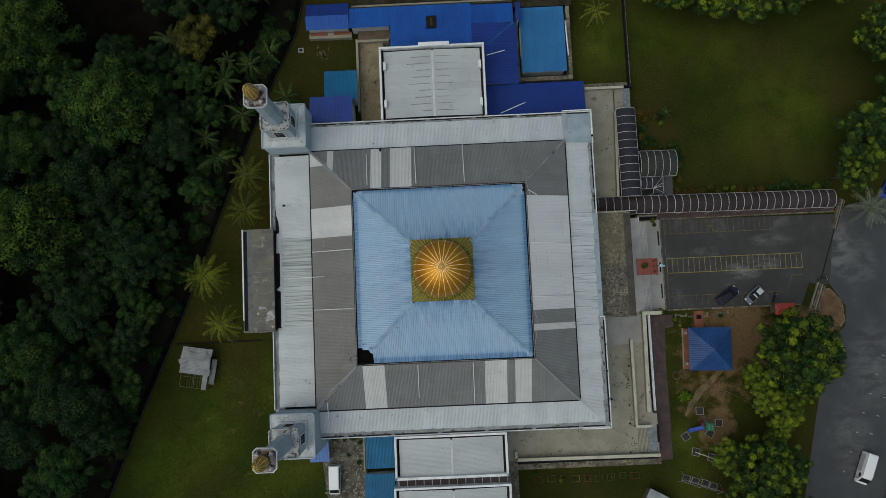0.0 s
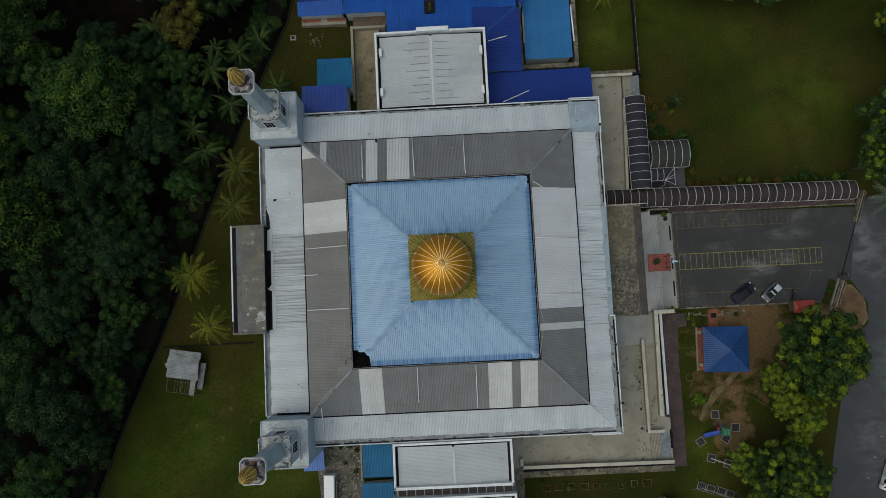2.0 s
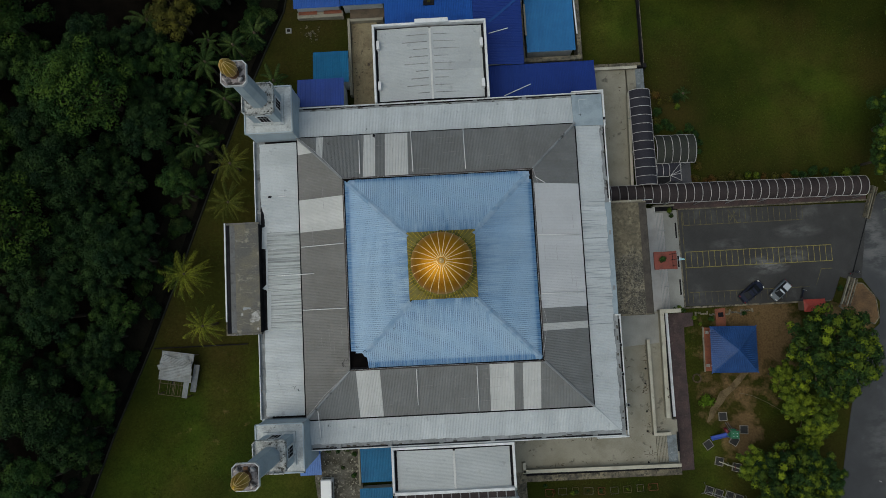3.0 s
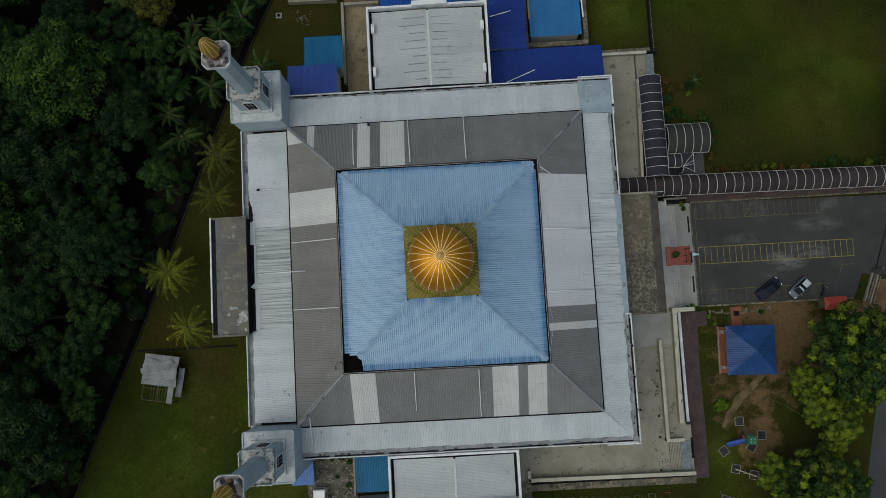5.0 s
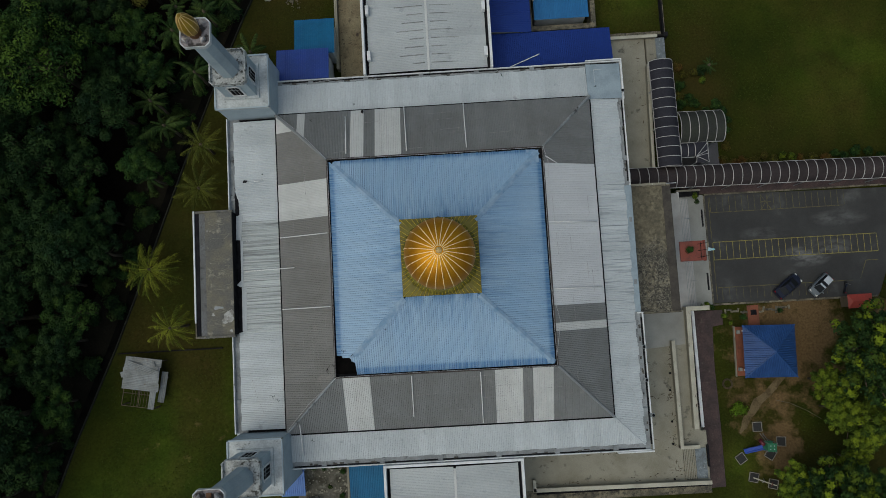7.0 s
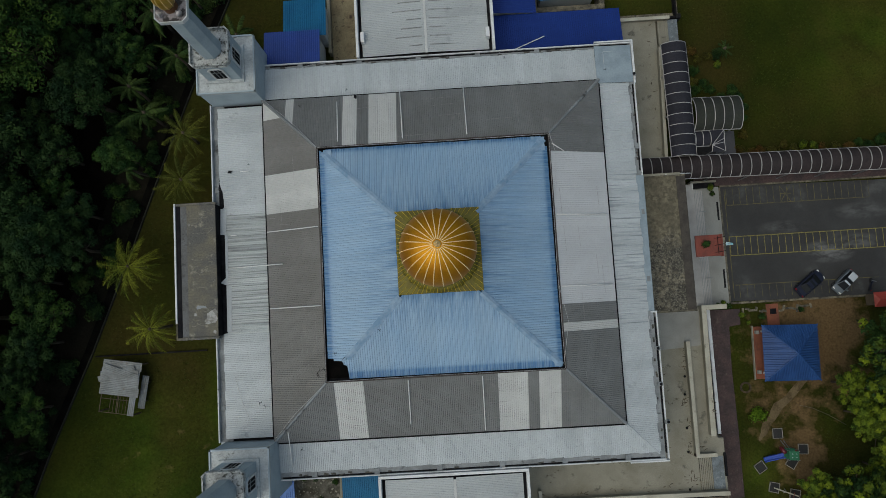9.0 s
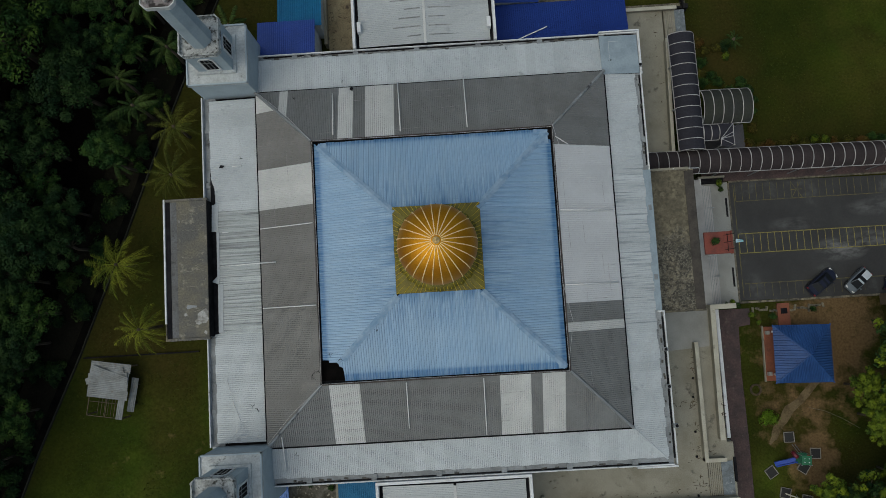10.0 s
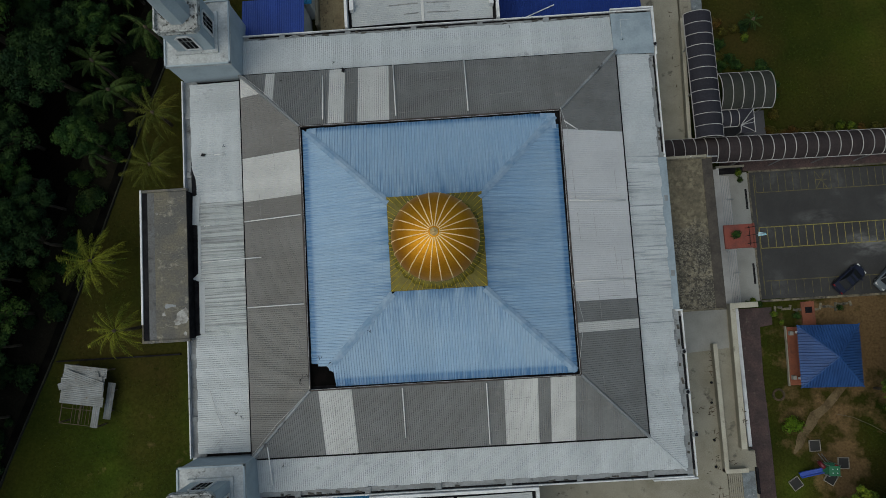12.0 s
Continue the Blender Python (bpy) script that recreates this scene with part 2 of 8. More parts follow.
M_VAULT = mat("dark_vault_sheet", (0.042, 0.034, 0.035), (0.032, 0.027, 0.028), 0.4, fine=4, amt=0.2, rough=0.7, bump=0.0, rand=0.1, gloss=0.06)
M_VAULTG = mat("greenish_vault_sheet", (0.036, 0.039, 0.033), (0.032, 0.034, 0.032), 0.4, fine=4, amt=0.2, rough=0.7, bump=0.0, rand=0.1, gloss=0.06)
M_RIB = mat("pale_vault_rib", (0.40, 0.395, 0.39), (0.28, 0.275, 0.27), 1.0, rough=0.6, fine=6, amt=0.15, bump=0)
M_ORANGE = mat("orange_red_tile", (0.165, 0.036, 0.023), (0.12, 0.030, 0.02), 0.7, fine=8, amt=0.25, rough=0.7)


def mouldy(m, tan, soot, lime):
    """Tan screed on one half of the slab, black mould with wandering lime lines over the other."""
    nt = m.node_tree
    b = nt.nodes["Principled BSDF"]
    old = b.inputs["Base Color"].links[0].from_socket
    pos = nt.nodes.new("ShaderNodeNewGeometry").outputs["Position"]
    sp = nt.nodes.new("ShaderNodeSeparateXYZ")
    nt.links.new(pos, sp.inputs[0])
    _, big = noise_mask(nt, pos, 0.35, 0, 1)
    _, fine = noise_mask(nt, pos, 1.9, 0, 1, None, 6.0, 0.68)
    south = ramp(nt, math_node(nt, 'ADD', math_node(nt, 'MULTIPLY', sp.outputs[1], -0.16), math_node(nt, 'MULTIPLY', big, 3.2)), 1.35, 1.75)
    blot = noise_mask(nt, pos, 1.5, 0.44, 0.54, None, 6.0, 0.7)[0]
    dark = math_node(nt, 'MULTIPLY', ramp(nt, south, 0.0, 1.0, 0.45, 1.0), blot)
    col = mixc(nt, 'MIX', math_node(nt, 'MULTIPLY', math_node(nt, 'SUBTRACT', 1.0, south), 0.4), old, tan)
    col = mixc(nt, 'MIX', math_node(nt, 'MULTIPLY', dark, 0.75), col, soot)
    line = ramp(nt, math_node(nt, 'ABSOLUTE', math_node(nt, 'SUBTRACT', fine, 0.5)), 0.022, 0.004)
    col = mixc(nt, 'MIX', math_node(nt, 'MULTIPLY', math_node(nt, 'MULTIPLY', line, south), 0.75), col, lime)
    nt.links.new(col, b.inputs["Base Color"])


def dried_puddle(m, spots, pale):
    """Pale wisps of dried mud round given places (x, y, reach in x, reach in y)."""
    nt = m.node_tree
    b = nt.nodes["Principled BSDF"]
    col = b.inputs["Base Color"].links[0].from_socket
    pos = nt.nodes.new("ShaderNodeNewGeometry").outputs["Position"]
    sp = nt.nodes.new("ShaderNodeSeparateXYZ")
    nt.links.new(pos, sp.inputs[0])
    wisp, _ = noise_mask(nt, pos, 0.55, 0.42, 0.60, (0.6, 1.3, 1.0), 6.0, 0.65)
    for x, y, rx, ry, k in spots:
        dx = math_node(nt, 'DIVIDE', math_node(nt, 'SUBTRACT', sp.outputs[0], x), rx)
        dy = math_node(nt, 'DIVIDE', math_node(nt, 'SUBTRACT', sp.outputs[1], y), ry)
        d = math_node(nt, 'ADD', math_node(nt, 'MULTIPLY', dx, dx), math_node(nt, 'MULTIPLY', dy, dy))
        col = mixc(nt, 'MIX', math_node(nt, 'MULTIPLY', math_node(nt, 'MULTIPLY', ramp(nt, d, 1.0, 0.1), wisp), k), col, pale)
    nt.links.new(col, b.inputs["Base Color"])


mouldy(M_PORCH, (0.185, 0.160, 0.100), (0.026, 0.024, 0.020), (0.27, 0.255, 0.205))
dried_puddle(M_ASPHALT, ((50.6, -1.6, 3.6, 1.7, 0.9), (54.5, -0.6, 3.0, 1.2, 0.5), (45.2, 1.8, 4.0, 1.0, 0.35), (55.5, 3.4, 4.5, 1.2, 0.4)), (0.15, 0.152, 0.152))
dried_puddle(M_ROAD, ((66.5, 2.0, 2.6, 6.0, 0.8), (69.5, -1.0, 4.0, 5.0, 0.5), (70.5, -18.0, 4.5, 9.0, 0.45), (66.0, -30.0, 4.0, 8.0, 0.4)), (0.125, 0.128, 0.13))
M_BRICK = mat("terracotta_floor", (0.19, 0.060, 0.030), (0.13, 0.043, 0.024), 0.7, fine=8, amt=0.3, rough=0.8)
M_PAVROOF = mat("pavilion_blue_sheet", (0.020, 0.066, 0.205), (0.014, 0.048, 0.155), 0.5, fine=4, amt=0.15, rough=0.5, bump=0, gloss=0.3)
M_TIN = mat("old_tin_sheet", (0.205, 0.226, 0.235), (0.135, 0.144, 0.145), 0.7, (0.4, 0.62), (0.12, 0.09, 0.065), 1.0, (0.62, 0.75), fine=5, amt=0.2, rough=0.6, rand=0.12)
M_WOOD = mat("weathered_wood", (0.10, 0.075, 0.05), (0.065, 0.05, 0.035), 1.0, fine=12, amt=0.3, rough=0.85, rand=0.2)
M_BARK = mat("bark", (0.085, 0.065, 0.045), (0.05, 0.04, 0.028), 1.2, fine=10, amt=0.35, rough=0.95, bump=0.6)
M_RUBBER = mat("black_rubber", (0.018, 0.018, 0.018), fine=12, amt=0.3, rough=0.85)
M_STEEL = mat("painted_steel", (0.25, 0.26, 0.27), fine=8, amt=0.15, rough=0.45, metal=0.5, bump=0)
M_PLASTB = mat("blue_plastic", (0.014, 0.050, 0.29), fine=5, amt=0.1, rough=0.35, bump=0, gloss=0.2)
M_PLASTR = mat("red_plastic", (0.30, 0.018, 0.02), fine=5, amt=0.1, rough=0.35, bump=0, gloss=0.2)
M_PLASTG = mat("green_plastic", (0.03, 0.13, 0.07), fine=5, amt=0.1, rough=0.4, bump=0, gloss=0.2)
M_SOIL = mat("bare_soil", (0.11, 0.105, 0.088), (0.055, 0.052, 0.040), 0.6, (0.4, 0.6), (0.17, 0.165, 0.145), 1.4, (0.54, 0.68), fine=4, amt=0.45, rough=1.0, bump=0.6, gloss=0.1)
M_CARBLK = mat("dark_car_paint", (0.010, 0.013, 0.028), rough=0.4, gloss=0.25, metal=0.0, fine=20, amt=0.05, bump=0)
M_CARWHT = mat("white_car_paint", (0.62, 0.64, 0.66), rough=0.3, fine=20, amt=0.03, bump=0)
M_CARSLV = mat("silver_car_paint", (0.10, 0.12, 0.14), rough=0.35, metal=0.1, fine=20, amt=0.03, bump=0)
M_GLASS = mat("dark_car_glass", (0.010, 0.012, 0.015), rough=0.3, fine=20, amt=0.02, bump=0, gloss=0.12)
M_LAMPR = mat("red_lamp_lens", (0.25, 0.01, 0.01), rough=0.2, fine=20, amt=0.02, bump=0)
M_LAMPW = mat("clear_lamp_lens", (0.6, 0.6, 0.58), rough=0.15, fine=20, amt=0.02, bump=0)


def leafmat(name, c1, c2, spread=0.5, gloss=0.06, scale=0.35, fresh_lit=None, shy=0.0):
    """Leaves from old c1 to c2; a third colour gives new growth and light painted on clump tops."""
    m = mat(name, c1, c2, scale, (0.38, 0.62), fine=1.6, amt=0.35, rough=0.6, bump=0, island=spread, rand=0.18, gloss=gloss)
    if fresh_lit:
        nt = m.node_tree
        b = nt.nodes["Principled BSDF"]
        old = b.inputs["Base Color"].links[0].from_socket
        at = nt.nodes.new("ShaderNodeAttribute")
        at.attribute_name = "young_lit"
        nt.links.new(mixc(nt, 'MIX', ramp(nt, at.outputs["Fac"], shy, 1.0), old, fresh_lit), b.inputs["Base Color"])
    return m


M_LEAFD = leafmat("dark_leaf", (0.0060, 0.0170, 0.0078), (0.0120, 0.0290, 0.0105), 0.5, fresh_lit=(0.034, 0.066, 0.018))
M_LEAFM = leafmat("green_leaf", (0.0080, 0.0240, 0.0083), (0.0175, 0.0440, 0.0115), 0.5, fresh_lit=(0.050, 0.092, 0.018))
M_LEAFF = leafmat("lit_leaf", (0.0090, 0.0270, 0.0080), (0.0210, 0.0480, 0.0120), 0.5, fresh_lit=(0.064, 0.112, 0.016))
M_LEAFA = leafmat("broad_leaf", (0.010, 0.026, 0.008), (0.022, 0.047, 0.010), 0.45, 0.08, 0.6, fresh_lit=(0.165, 0.215, 0.014), shy=0.22)
M_LEAFL = leafmat("bright_leaf", (0.024, 0.047, 0.008), (0.060, 0.092, 0.011), 0.5, 0.08, 0.8, fresh_lit=(0.160, 0.205, 0.014))
M_LEAFY = leafmat("yellowing_leaf", (0.045, 0.043, 0.010), (0.034, 0.038, 0.010), fresh_lit=(0.12, 0.115, 0.02))
M_PALMLEAF = leafmat("palm_leaf", (0.050, 0.072, 0.010), (0.155, 0.170, 0.020), 0.75)
M_PALMMID = leafmat("mid_palm_leaf", (0.040, 0.054, 0.011), (0.095, 0.102, 0.018), 0.6)
M_PALMDARK = leafmat("dark_palm_leaf", (0.017, 0.036, 0.010), (0.040, 0.062, 0.016), 0.6)
M_LEAFB = leafmat("fresh_leaf", (0.060, 0.115, 0.010), (0.090, 0.150, 0.012), 0.4)
M_CROTON = leafmat("croton_leaf", (0.085, 0.040, 0.012), (0.060, 0.058, 0.012))



def lush(m):
    """Fresher grass where the attribute says so, broken up by noise."""
    nt = m.node_tree
    b = nt.nodes["Principled BSDF"]
    old = b.inputs["Base Color"].links[0].from_socket
    at = nt.nodes.new("ShaderNodeAttribute")
    at.attribute_name = "lush"
    f, _ = noise_mask(nt, nt.nodes.new("ShaderNodeNewGeometry").outputs["Position"], 0.22, 0.24, 0.56)
    k = nt.nodes.new("ShaderNodeMath")
    k.operation = 'MULTIPLY'
    nt.links.new(at.outputs["Fac"], k.inputs[0])
    nt.links.new(f, k.inputs[1])
    nt.links.new(mixc(nt, 'MIX', k.outputs[0], old, mixc(nt, 'MULTIPLY', 1.0, old, (1.82, 2.12, 1.6))), b.inputs["Base Color"])


lush(M_GROUND)


# ---- mesh tools ----
class Mesh:
    """Collects vertices and faces for one mesh."""

    def __init__(self):
        self.v, self.f = [], []

    def add(self, vs, fs):
        n = len(self.v)
        self.v += [tuple(p) for p in vs]
        self.f += [tuple(i + n for i in f) for f in fs]
        return self

    def box(self, x0, x1, y0, y1, z0, z1, m=None):
        vs = [(x, y, z) for z in (z0, z1) for x, y in ((x0, y0), (x1, y0), (x1, y1), (x0, y1))]
        if m:
            vs = [m @ Vector(p) for p in vs]
        return self.add(vs, [(3, 2, 1, 0), (4, 5, 6, 7), (0, 1, 5, 4), (1, 2, 6, 5), (2, 3, 7, 6), (3, 0, 4, 7)])

    def prism(self, poly, z0, z1):
        n = len(poly)
        vs = [(x, y, z0) for x, y in poly] + [(x, y, z1) for x, y in poly]
        return self.add(vs, [tuple(range(n))[::-1], tuple(range(n, 2 * n))] + [(i, (i + 1) % n, n + (i + 1) % n, n + i) for i in range(n)])

    def slab(self, quad, thick):
        """A plate of four 3D corners, with thickness below."""
        vs = [tuple(p) for p in quad] + [(p[0], p[1], p[2] - thick) for p in quad]
        return self.add(vs, [(0, 1, 2, 3), (7, 6, 5, 4), (0, 4, 5, 1), (1, 5, 6, 2), (2, 6, 7, 3), (3, 7, 4, 0)])

    def tube(self, pts, r, n=8, r2=None):
        pts = [Vector(p) for p in pts]
        rings = []
        for i, p in enumerate(pts):
            d = (pts[min(i + 1, len(pts) - 1)] - pts[max(i - 1, 0)]).normalized()
            a = d.orthogonal().normalized() if abs(d.z) > 0.9 else d.cross(Vector((0, 0, 1))).normalized()
            b = d.cross(a)
            k = i / (len(pts) - 1)
            rr = r + ((r2 if r2 is not None else r) - r) * k
            rings.append([p + rr * (math.cos(t) * a + math.sin(t) * b) for t in [2 * math.pi * j / n for j in range(n)]])
        vs = [q for ring in rings for q in ring]
        fs = [(i * n + j, i * n + (j + 1) % n, (i + 1) * n + (j + 1) % n, (i + 1) * n + j) for i in range(len(pts) - 1) for j in range(n)]
        fs += [tuple(range(n))[::-1], tuple((len(pts) - 1) * n + j for j in range(n))]
        return self.add(vs, fs)

    def lathe(self, profile, n=24, c=(0, 0), turn=0.0, close=True):
        vs = [(c[0] + r * math.cos(turn + 2 * math.pi * j / n), c[1] + r * math.sin(turn + 2 * math.pi * j / n), z) for r, z in profile for j in range(n)]
        fs = [(i * n + j, i * n + (j + 1) % n, (i + 1) * n + (j + 1) % n, (i + 1) * n + j) for i in range(len(profile) - 1) for j in range(n)]
        if close:
            fs += [tuple(range(n))[::-1], tuple((len(profile) - 1) * n + j for j in range(n))]
        return self.add(vs, fs)

    def data(self, name, material, smooth=False, bevel=0.0):
        me = bpy.data.meshes.new(name)
        me.from_pydata(self.v, [], self.f)
        if bevel:
            bm = bmesh.new()
            bm.from_mesh(me)
            bmesh.ops.bevel(bm, geom=list(bm.edges), offset=bevel, segments=2, affect='EDGES', profile=0.5, clamp_overlap=True)
            bm.to_mesh(me)
            bm.free()
        me.materials.append(material)
        if smooth:
            me.polygons.foreach_set("use_smooth", [True] * len(me.polygons))
        me.update()
        return me


def thing(name, label, category, m=None, group="", kind=""):
    """An Empty at a thing's base, to carry its parts."""
    ob = tagged(new(name), label, category, group, kind)
    ob.empty_display_size = 0.2
    if m:
        ob.matrix_basis = m
    return ob


def part(name, mesh, material, parent, label="", smooth=False, bevel=0.0, kind=""):
    """One mesh object under a thing or under a part."""
    ob = new(name, mesh.data(name, material, smooth, bevel) if isinstance(mesh, Mesh) else mesh)
    ob.parent = parent
    return tagged(ob, label, kind=kind)


def solo(name, mesh, material, label, category="", kind="", smooth=False, bevel=0.0, m=None, group=""):
    """A thing of one mesh."""
    ob = tagged(new(name, mesh.data(name, material, smooth, bevel)), label, category, group, kind)
    if m:
        ob.matrix_basis = m
    return ob


def smoothstep(t):
    t = min(1.0, max(0.0, t))
    return t * t * (3 - 2 * t)


def gz(x, y):
    """The height of the ground: level car park in the east, a rise of three metres to the west."""
    return 3.0 * smoothstep((20 - x) / 45)


def corrugated(u0, u1, lo, hi, place, pitch=0.2, h=0.022):
    """A ribbed sheet from u0 to u1; lo(u), hi(u) bound its length; place(u, v, dz) gives the point."""
    m = Mesh()
    n = max(1, round((u1 - u0) / pitch))
    p = (u1 - u0) / n
    us = []
    for i in range(n):
        us += [(u0 + p * (i + k), q) for k, q in ((0.0, 0), (0.45, 0), (0.55, h), (0.9, h))]
    us.append((u1, 0))
    vs = []
    for u, q in us:
        a, b = lo(u), hi(u)
        vs += [place(u, a, q), place(u, max(a, b), q)]
    m.add(vs, [(2 * i, 2 * i + 2, 2 * i + 3, 2 * i + 1) for i in range(len(us) - 1)])
    return m

# ---- ground, roads, paving ----
LUSH = [(-37, -25, 10, 0.85), (-27, -17, 7, 0.8), (-31, -33, 8, 0.7), (-24, -30, 9, 0.75), (-38, -19, 8, 0.8), (-45, -30, 9, 0.9), (-28, -18, 5, 0.6), (-27.5, -14, 3, 0.7), (37.6, -14, 2.6, 0.4), (38.5, -29, 5, 1.0), (40, -35, 6, 0.9), (59, 25, 14, 0.85), (50, 37, 10, 0.55), (48, -23.5, 3, 0.4), (28.5, 38, 9, 1.0), (38, 38, 8, 0.5)]
SOIL = [(44, -12, 5, 0.75), (49, -11, 6, 1.0), (48.5, -16, 4, 0.85), (41.2, -19.6, 3.4, 0.62), (39.0, -23.8, 2.2, 0.55), (44.8, -23.3, 3.2, 0.66), (37.3, -20.5, 2.2, 0.5), (44, -27, 3.6, 0.95), (43.5, -29.5, 2.2, 0.8), (45.5, -19, 4, 0.6), (51, -19, 5, 0.6),
        (66, 32, 9, 0.05), (-31, -22, 11, 0.16), (-27, -33, 9, 0.13), (-39, -30, 8, 0.12), (61, -10, 3, 0.9), (64, -12, 2, 0.9), (38, -13, 3, 0.4), (70, 38, 8, 0.1)]


def soil_at(x, y):
    s = 0.0
    for cx, cy, r, k in SOIL:
        d = math.hypot(x - cx, y - cy) / r
        s = max(s, k * (1 - smoothstep(d - 0.4)))
    return s * 1.2


def lush_at(x, y):
    return max(k * (1 - smoothstep(math.hypot(x - cx, y - cy) / r)) for cx, cy, r, k in LUSH)


def make_ground():
    near = [-130 + 2.0 * i for i in range(131)]
    far = [-2500, -1200, -600, -300, -180]
    axis = far + near + [-v for v in far[::-1]]
    n = len(axis)
    vs, soil = [], []
    for y in axis:
        for x in axis:
            z = gz(x, y) + 0.10 * noise.noise(Vector((x * 0.12, y * 0.12, 0))) * (1 if x < 30 or y > 12 or y < -9 else 0)
            if abs(x - 50) < 40 and y < 12:
                z = min(z, -0.02)
            vs.append((x, y, z))
            soil.append(soil_at(x, y))
    me = bpy.data.meshes.new("ground")
    me.from_pydata(vs, [], [(j * n + i, j * n + i + 1, (j + 1) * n + i + 1, (j + 1) * n + i) for j in range(n - 1) for i in range(n - 1)])
    me.materials.append(M_GROUND)
    a = me.attributes.new("soil", 'FLOAT', 'POINT')
    a.data.foreach_set("value", soil)
    a = me.attributes.new("lush", 'FLOAT', 'POINT')
    a.data.foreach_set("value", [lush_at(p[0], p[1]) for p in vs])
    me.polygons.foreach_set("use_smooth", [True] * len(me.polygons))
    tagged(new("ground", me), "patchy green lawn with bare brown soil", "ground", kind="structure")


make_ground()
solo("road", Mesh().prism([(66.2, 4.8), (68.5, 8.6), (75, 10), (84, 16), (120, 30), (120, -120), (60, -120), (57, -60), (57.5, -39), (60, -28), (63.5, -14), (66.6, -11.5), (67.0, -8.2), (64.6, -4.4)], -0.3, 0.05),
     M_ROAD, "dark grey asphalt road with pale dried puddle marks", "road", "structure")
solo("car_park", Mesh().prism([(37.3, 7.6), (66.9, 7.2), (66.2, 4.8), (64.6, -4.4), (62.0, -4.6), (59.6, -7.7), (37.1, -7.4)], -0.3, 0.044),
     M_ASPHALT, "worn asphalt car park with yellow bay lines", "car park", "structure")

# yellow bays of the car park
lines, faint = Mesh(), Mesh()
for ob, y0, y1, xa, xb in ((faint, 5.1, 7.35, 38.0, 56.5), (lines, -1.5, 0.95, 37.9, 60.4)):
    n = round((xb - xa) / 0.9)
    for i in range(n + 1):
        x = xa + (xb - xa) * i / n
        ob.box(x - 0.038, x + 0.038, y0 + 0.06, y1 - 0.06, 0.03, 0.0495)
    ob.box(xa, xb, y0 - 0.05, y0 + 0.05, 0.03, 0.0505)
    if y0 < 0:
        ob.box(xa, xb, y1 - 0.05, y1 + 0.05, 0.03, 0.0505)
for i in range(16):
    x = 38.6 + 0.95 * i
    faint.box(x - 0.03, x + 0.03, -7.0, -5.4, 0.03, 0.0475)
faint.box(38.1, 56.5, -5.4, -5.29, 0.03, 0.0482)
faint.box(37.75, 37.86, -7.0, 7.2, 0.03, 0.0482)
faint.box(58.6, 60.2, -2.75, -2.65, 0.03, 0.0482)
faint.box(-0.05, 0.05, 0, 2.6, 0.03, 0.0482, pose(57.6, -5.1, 0, 0, 0, -22))
faint.box(45.0, 46.4, 6.15, 6.25, 0.03, 0.0482)
for k in (-1, 1):
    faint.box(-1.25, 1.25, -0.04, 0.04, 0.03, 0.048, pose(45.7, 6.2, 0, 0, 0, 58 * k))
M_STUD = mat("worn_white_stud", (0.28, 0.28, 0.28), (0.16, 0.16, 0.16), 3.0, fine=15, amt=0.2, rough=0.6)
for x0, y0, x1, y1, n in ((72.4, -16.6, 64.2, -35.0, 7), (71.9, -23.5, 69.2, -29.2, 3)):
    for i in range(n):
        x, y = x0 + (x1 - x0) * i / (n - 1), y0 + (y1 - y0) * i / (n - 1)
        solo("road_stud", Mesh().prism([(-0.34, -0.05), (-0.1, -0.11), (0.1, -0.02), (0.36, -0.08), (0.34, 0.06), (0.08, 0.1), (-0.12, 0.04), (-0.32, 0.09)], 0.0, 0.02), M_STUD, "small worn white road stud on the asphalt", "road stud", m=pose(x, y, 0.045, 0, 0, 12 * math.sin(3 * i) - 20) @ Matrix.Diagonal((0.7, 0.8, 1, 1)), group="road studs")
solo("line_marking", lines, M_YELLOW, "yellow parking bay lines painted on asphalt", "road marking", "structure")
solo("line_marking", faint, M_FAINT, "worn faint yellow parking bay lines", "road marking", "structure")

# kerbs and strips of paving round the car park
kerb = Mesh()
kerb.box(37.0, 59.5, -7.75, -7.5, -0.2, 0.16)
kerb.box(37.3, 66.8, 7.55, 7.75, -0.2, 0.16)
kerb.box(37.0, 37.28, -7.5, 7.5, -0.2, 0.16)
solo("kerb", kerb, M_DIRTSLAB, "low concrete kerb along the car park", "kerb", "structure")
solo("pavement", Mesh().box(34.0, 66.5, 7.75, 10.6, -0.2, 0.12), M_PAVER, "brown brick pavement under the covered walkway", "pavement", "structure")
forecourt = solo("forecourt", Mesh().box(30.2, 37.0, -8.2, 7.6, -0.3, 0.26), M_CONCG, "pale grey concrete forecourt before the entrance", "pavement", "structure")
drains = Mesh()
for y0, y1 in ((3.2, 5.6), (-1.3, 0.4), (-5.6, -3.2)):
    drains.box(36.55, 36.8, y0, y1, 0.2, 0.266)
part("drain_slot", drains, M_DARK, forecourt, "black drain slots")

solo("path", Mesh().prism([(34.3, -8.4), (38.3, -8.4), (38.2, -10.4), (36.75, -10.6), (36.55, -16.0), (36.65, -24.0), (36.6, -31.9), (34.3, -32.0)], -0.2, 0.08), M_PAVER, "dark brown brick path beside the terrace", "path", "structure")
solo("soil_patch", Mesh().prism([(-20.2, -24.8), (-13.2, -25.2), (-13.0, -46), (-19, -46), (-20.8, -33)], 1.0, 2.88), M_SOIL, "bare grey rubble soil yard", "ground", "structure")

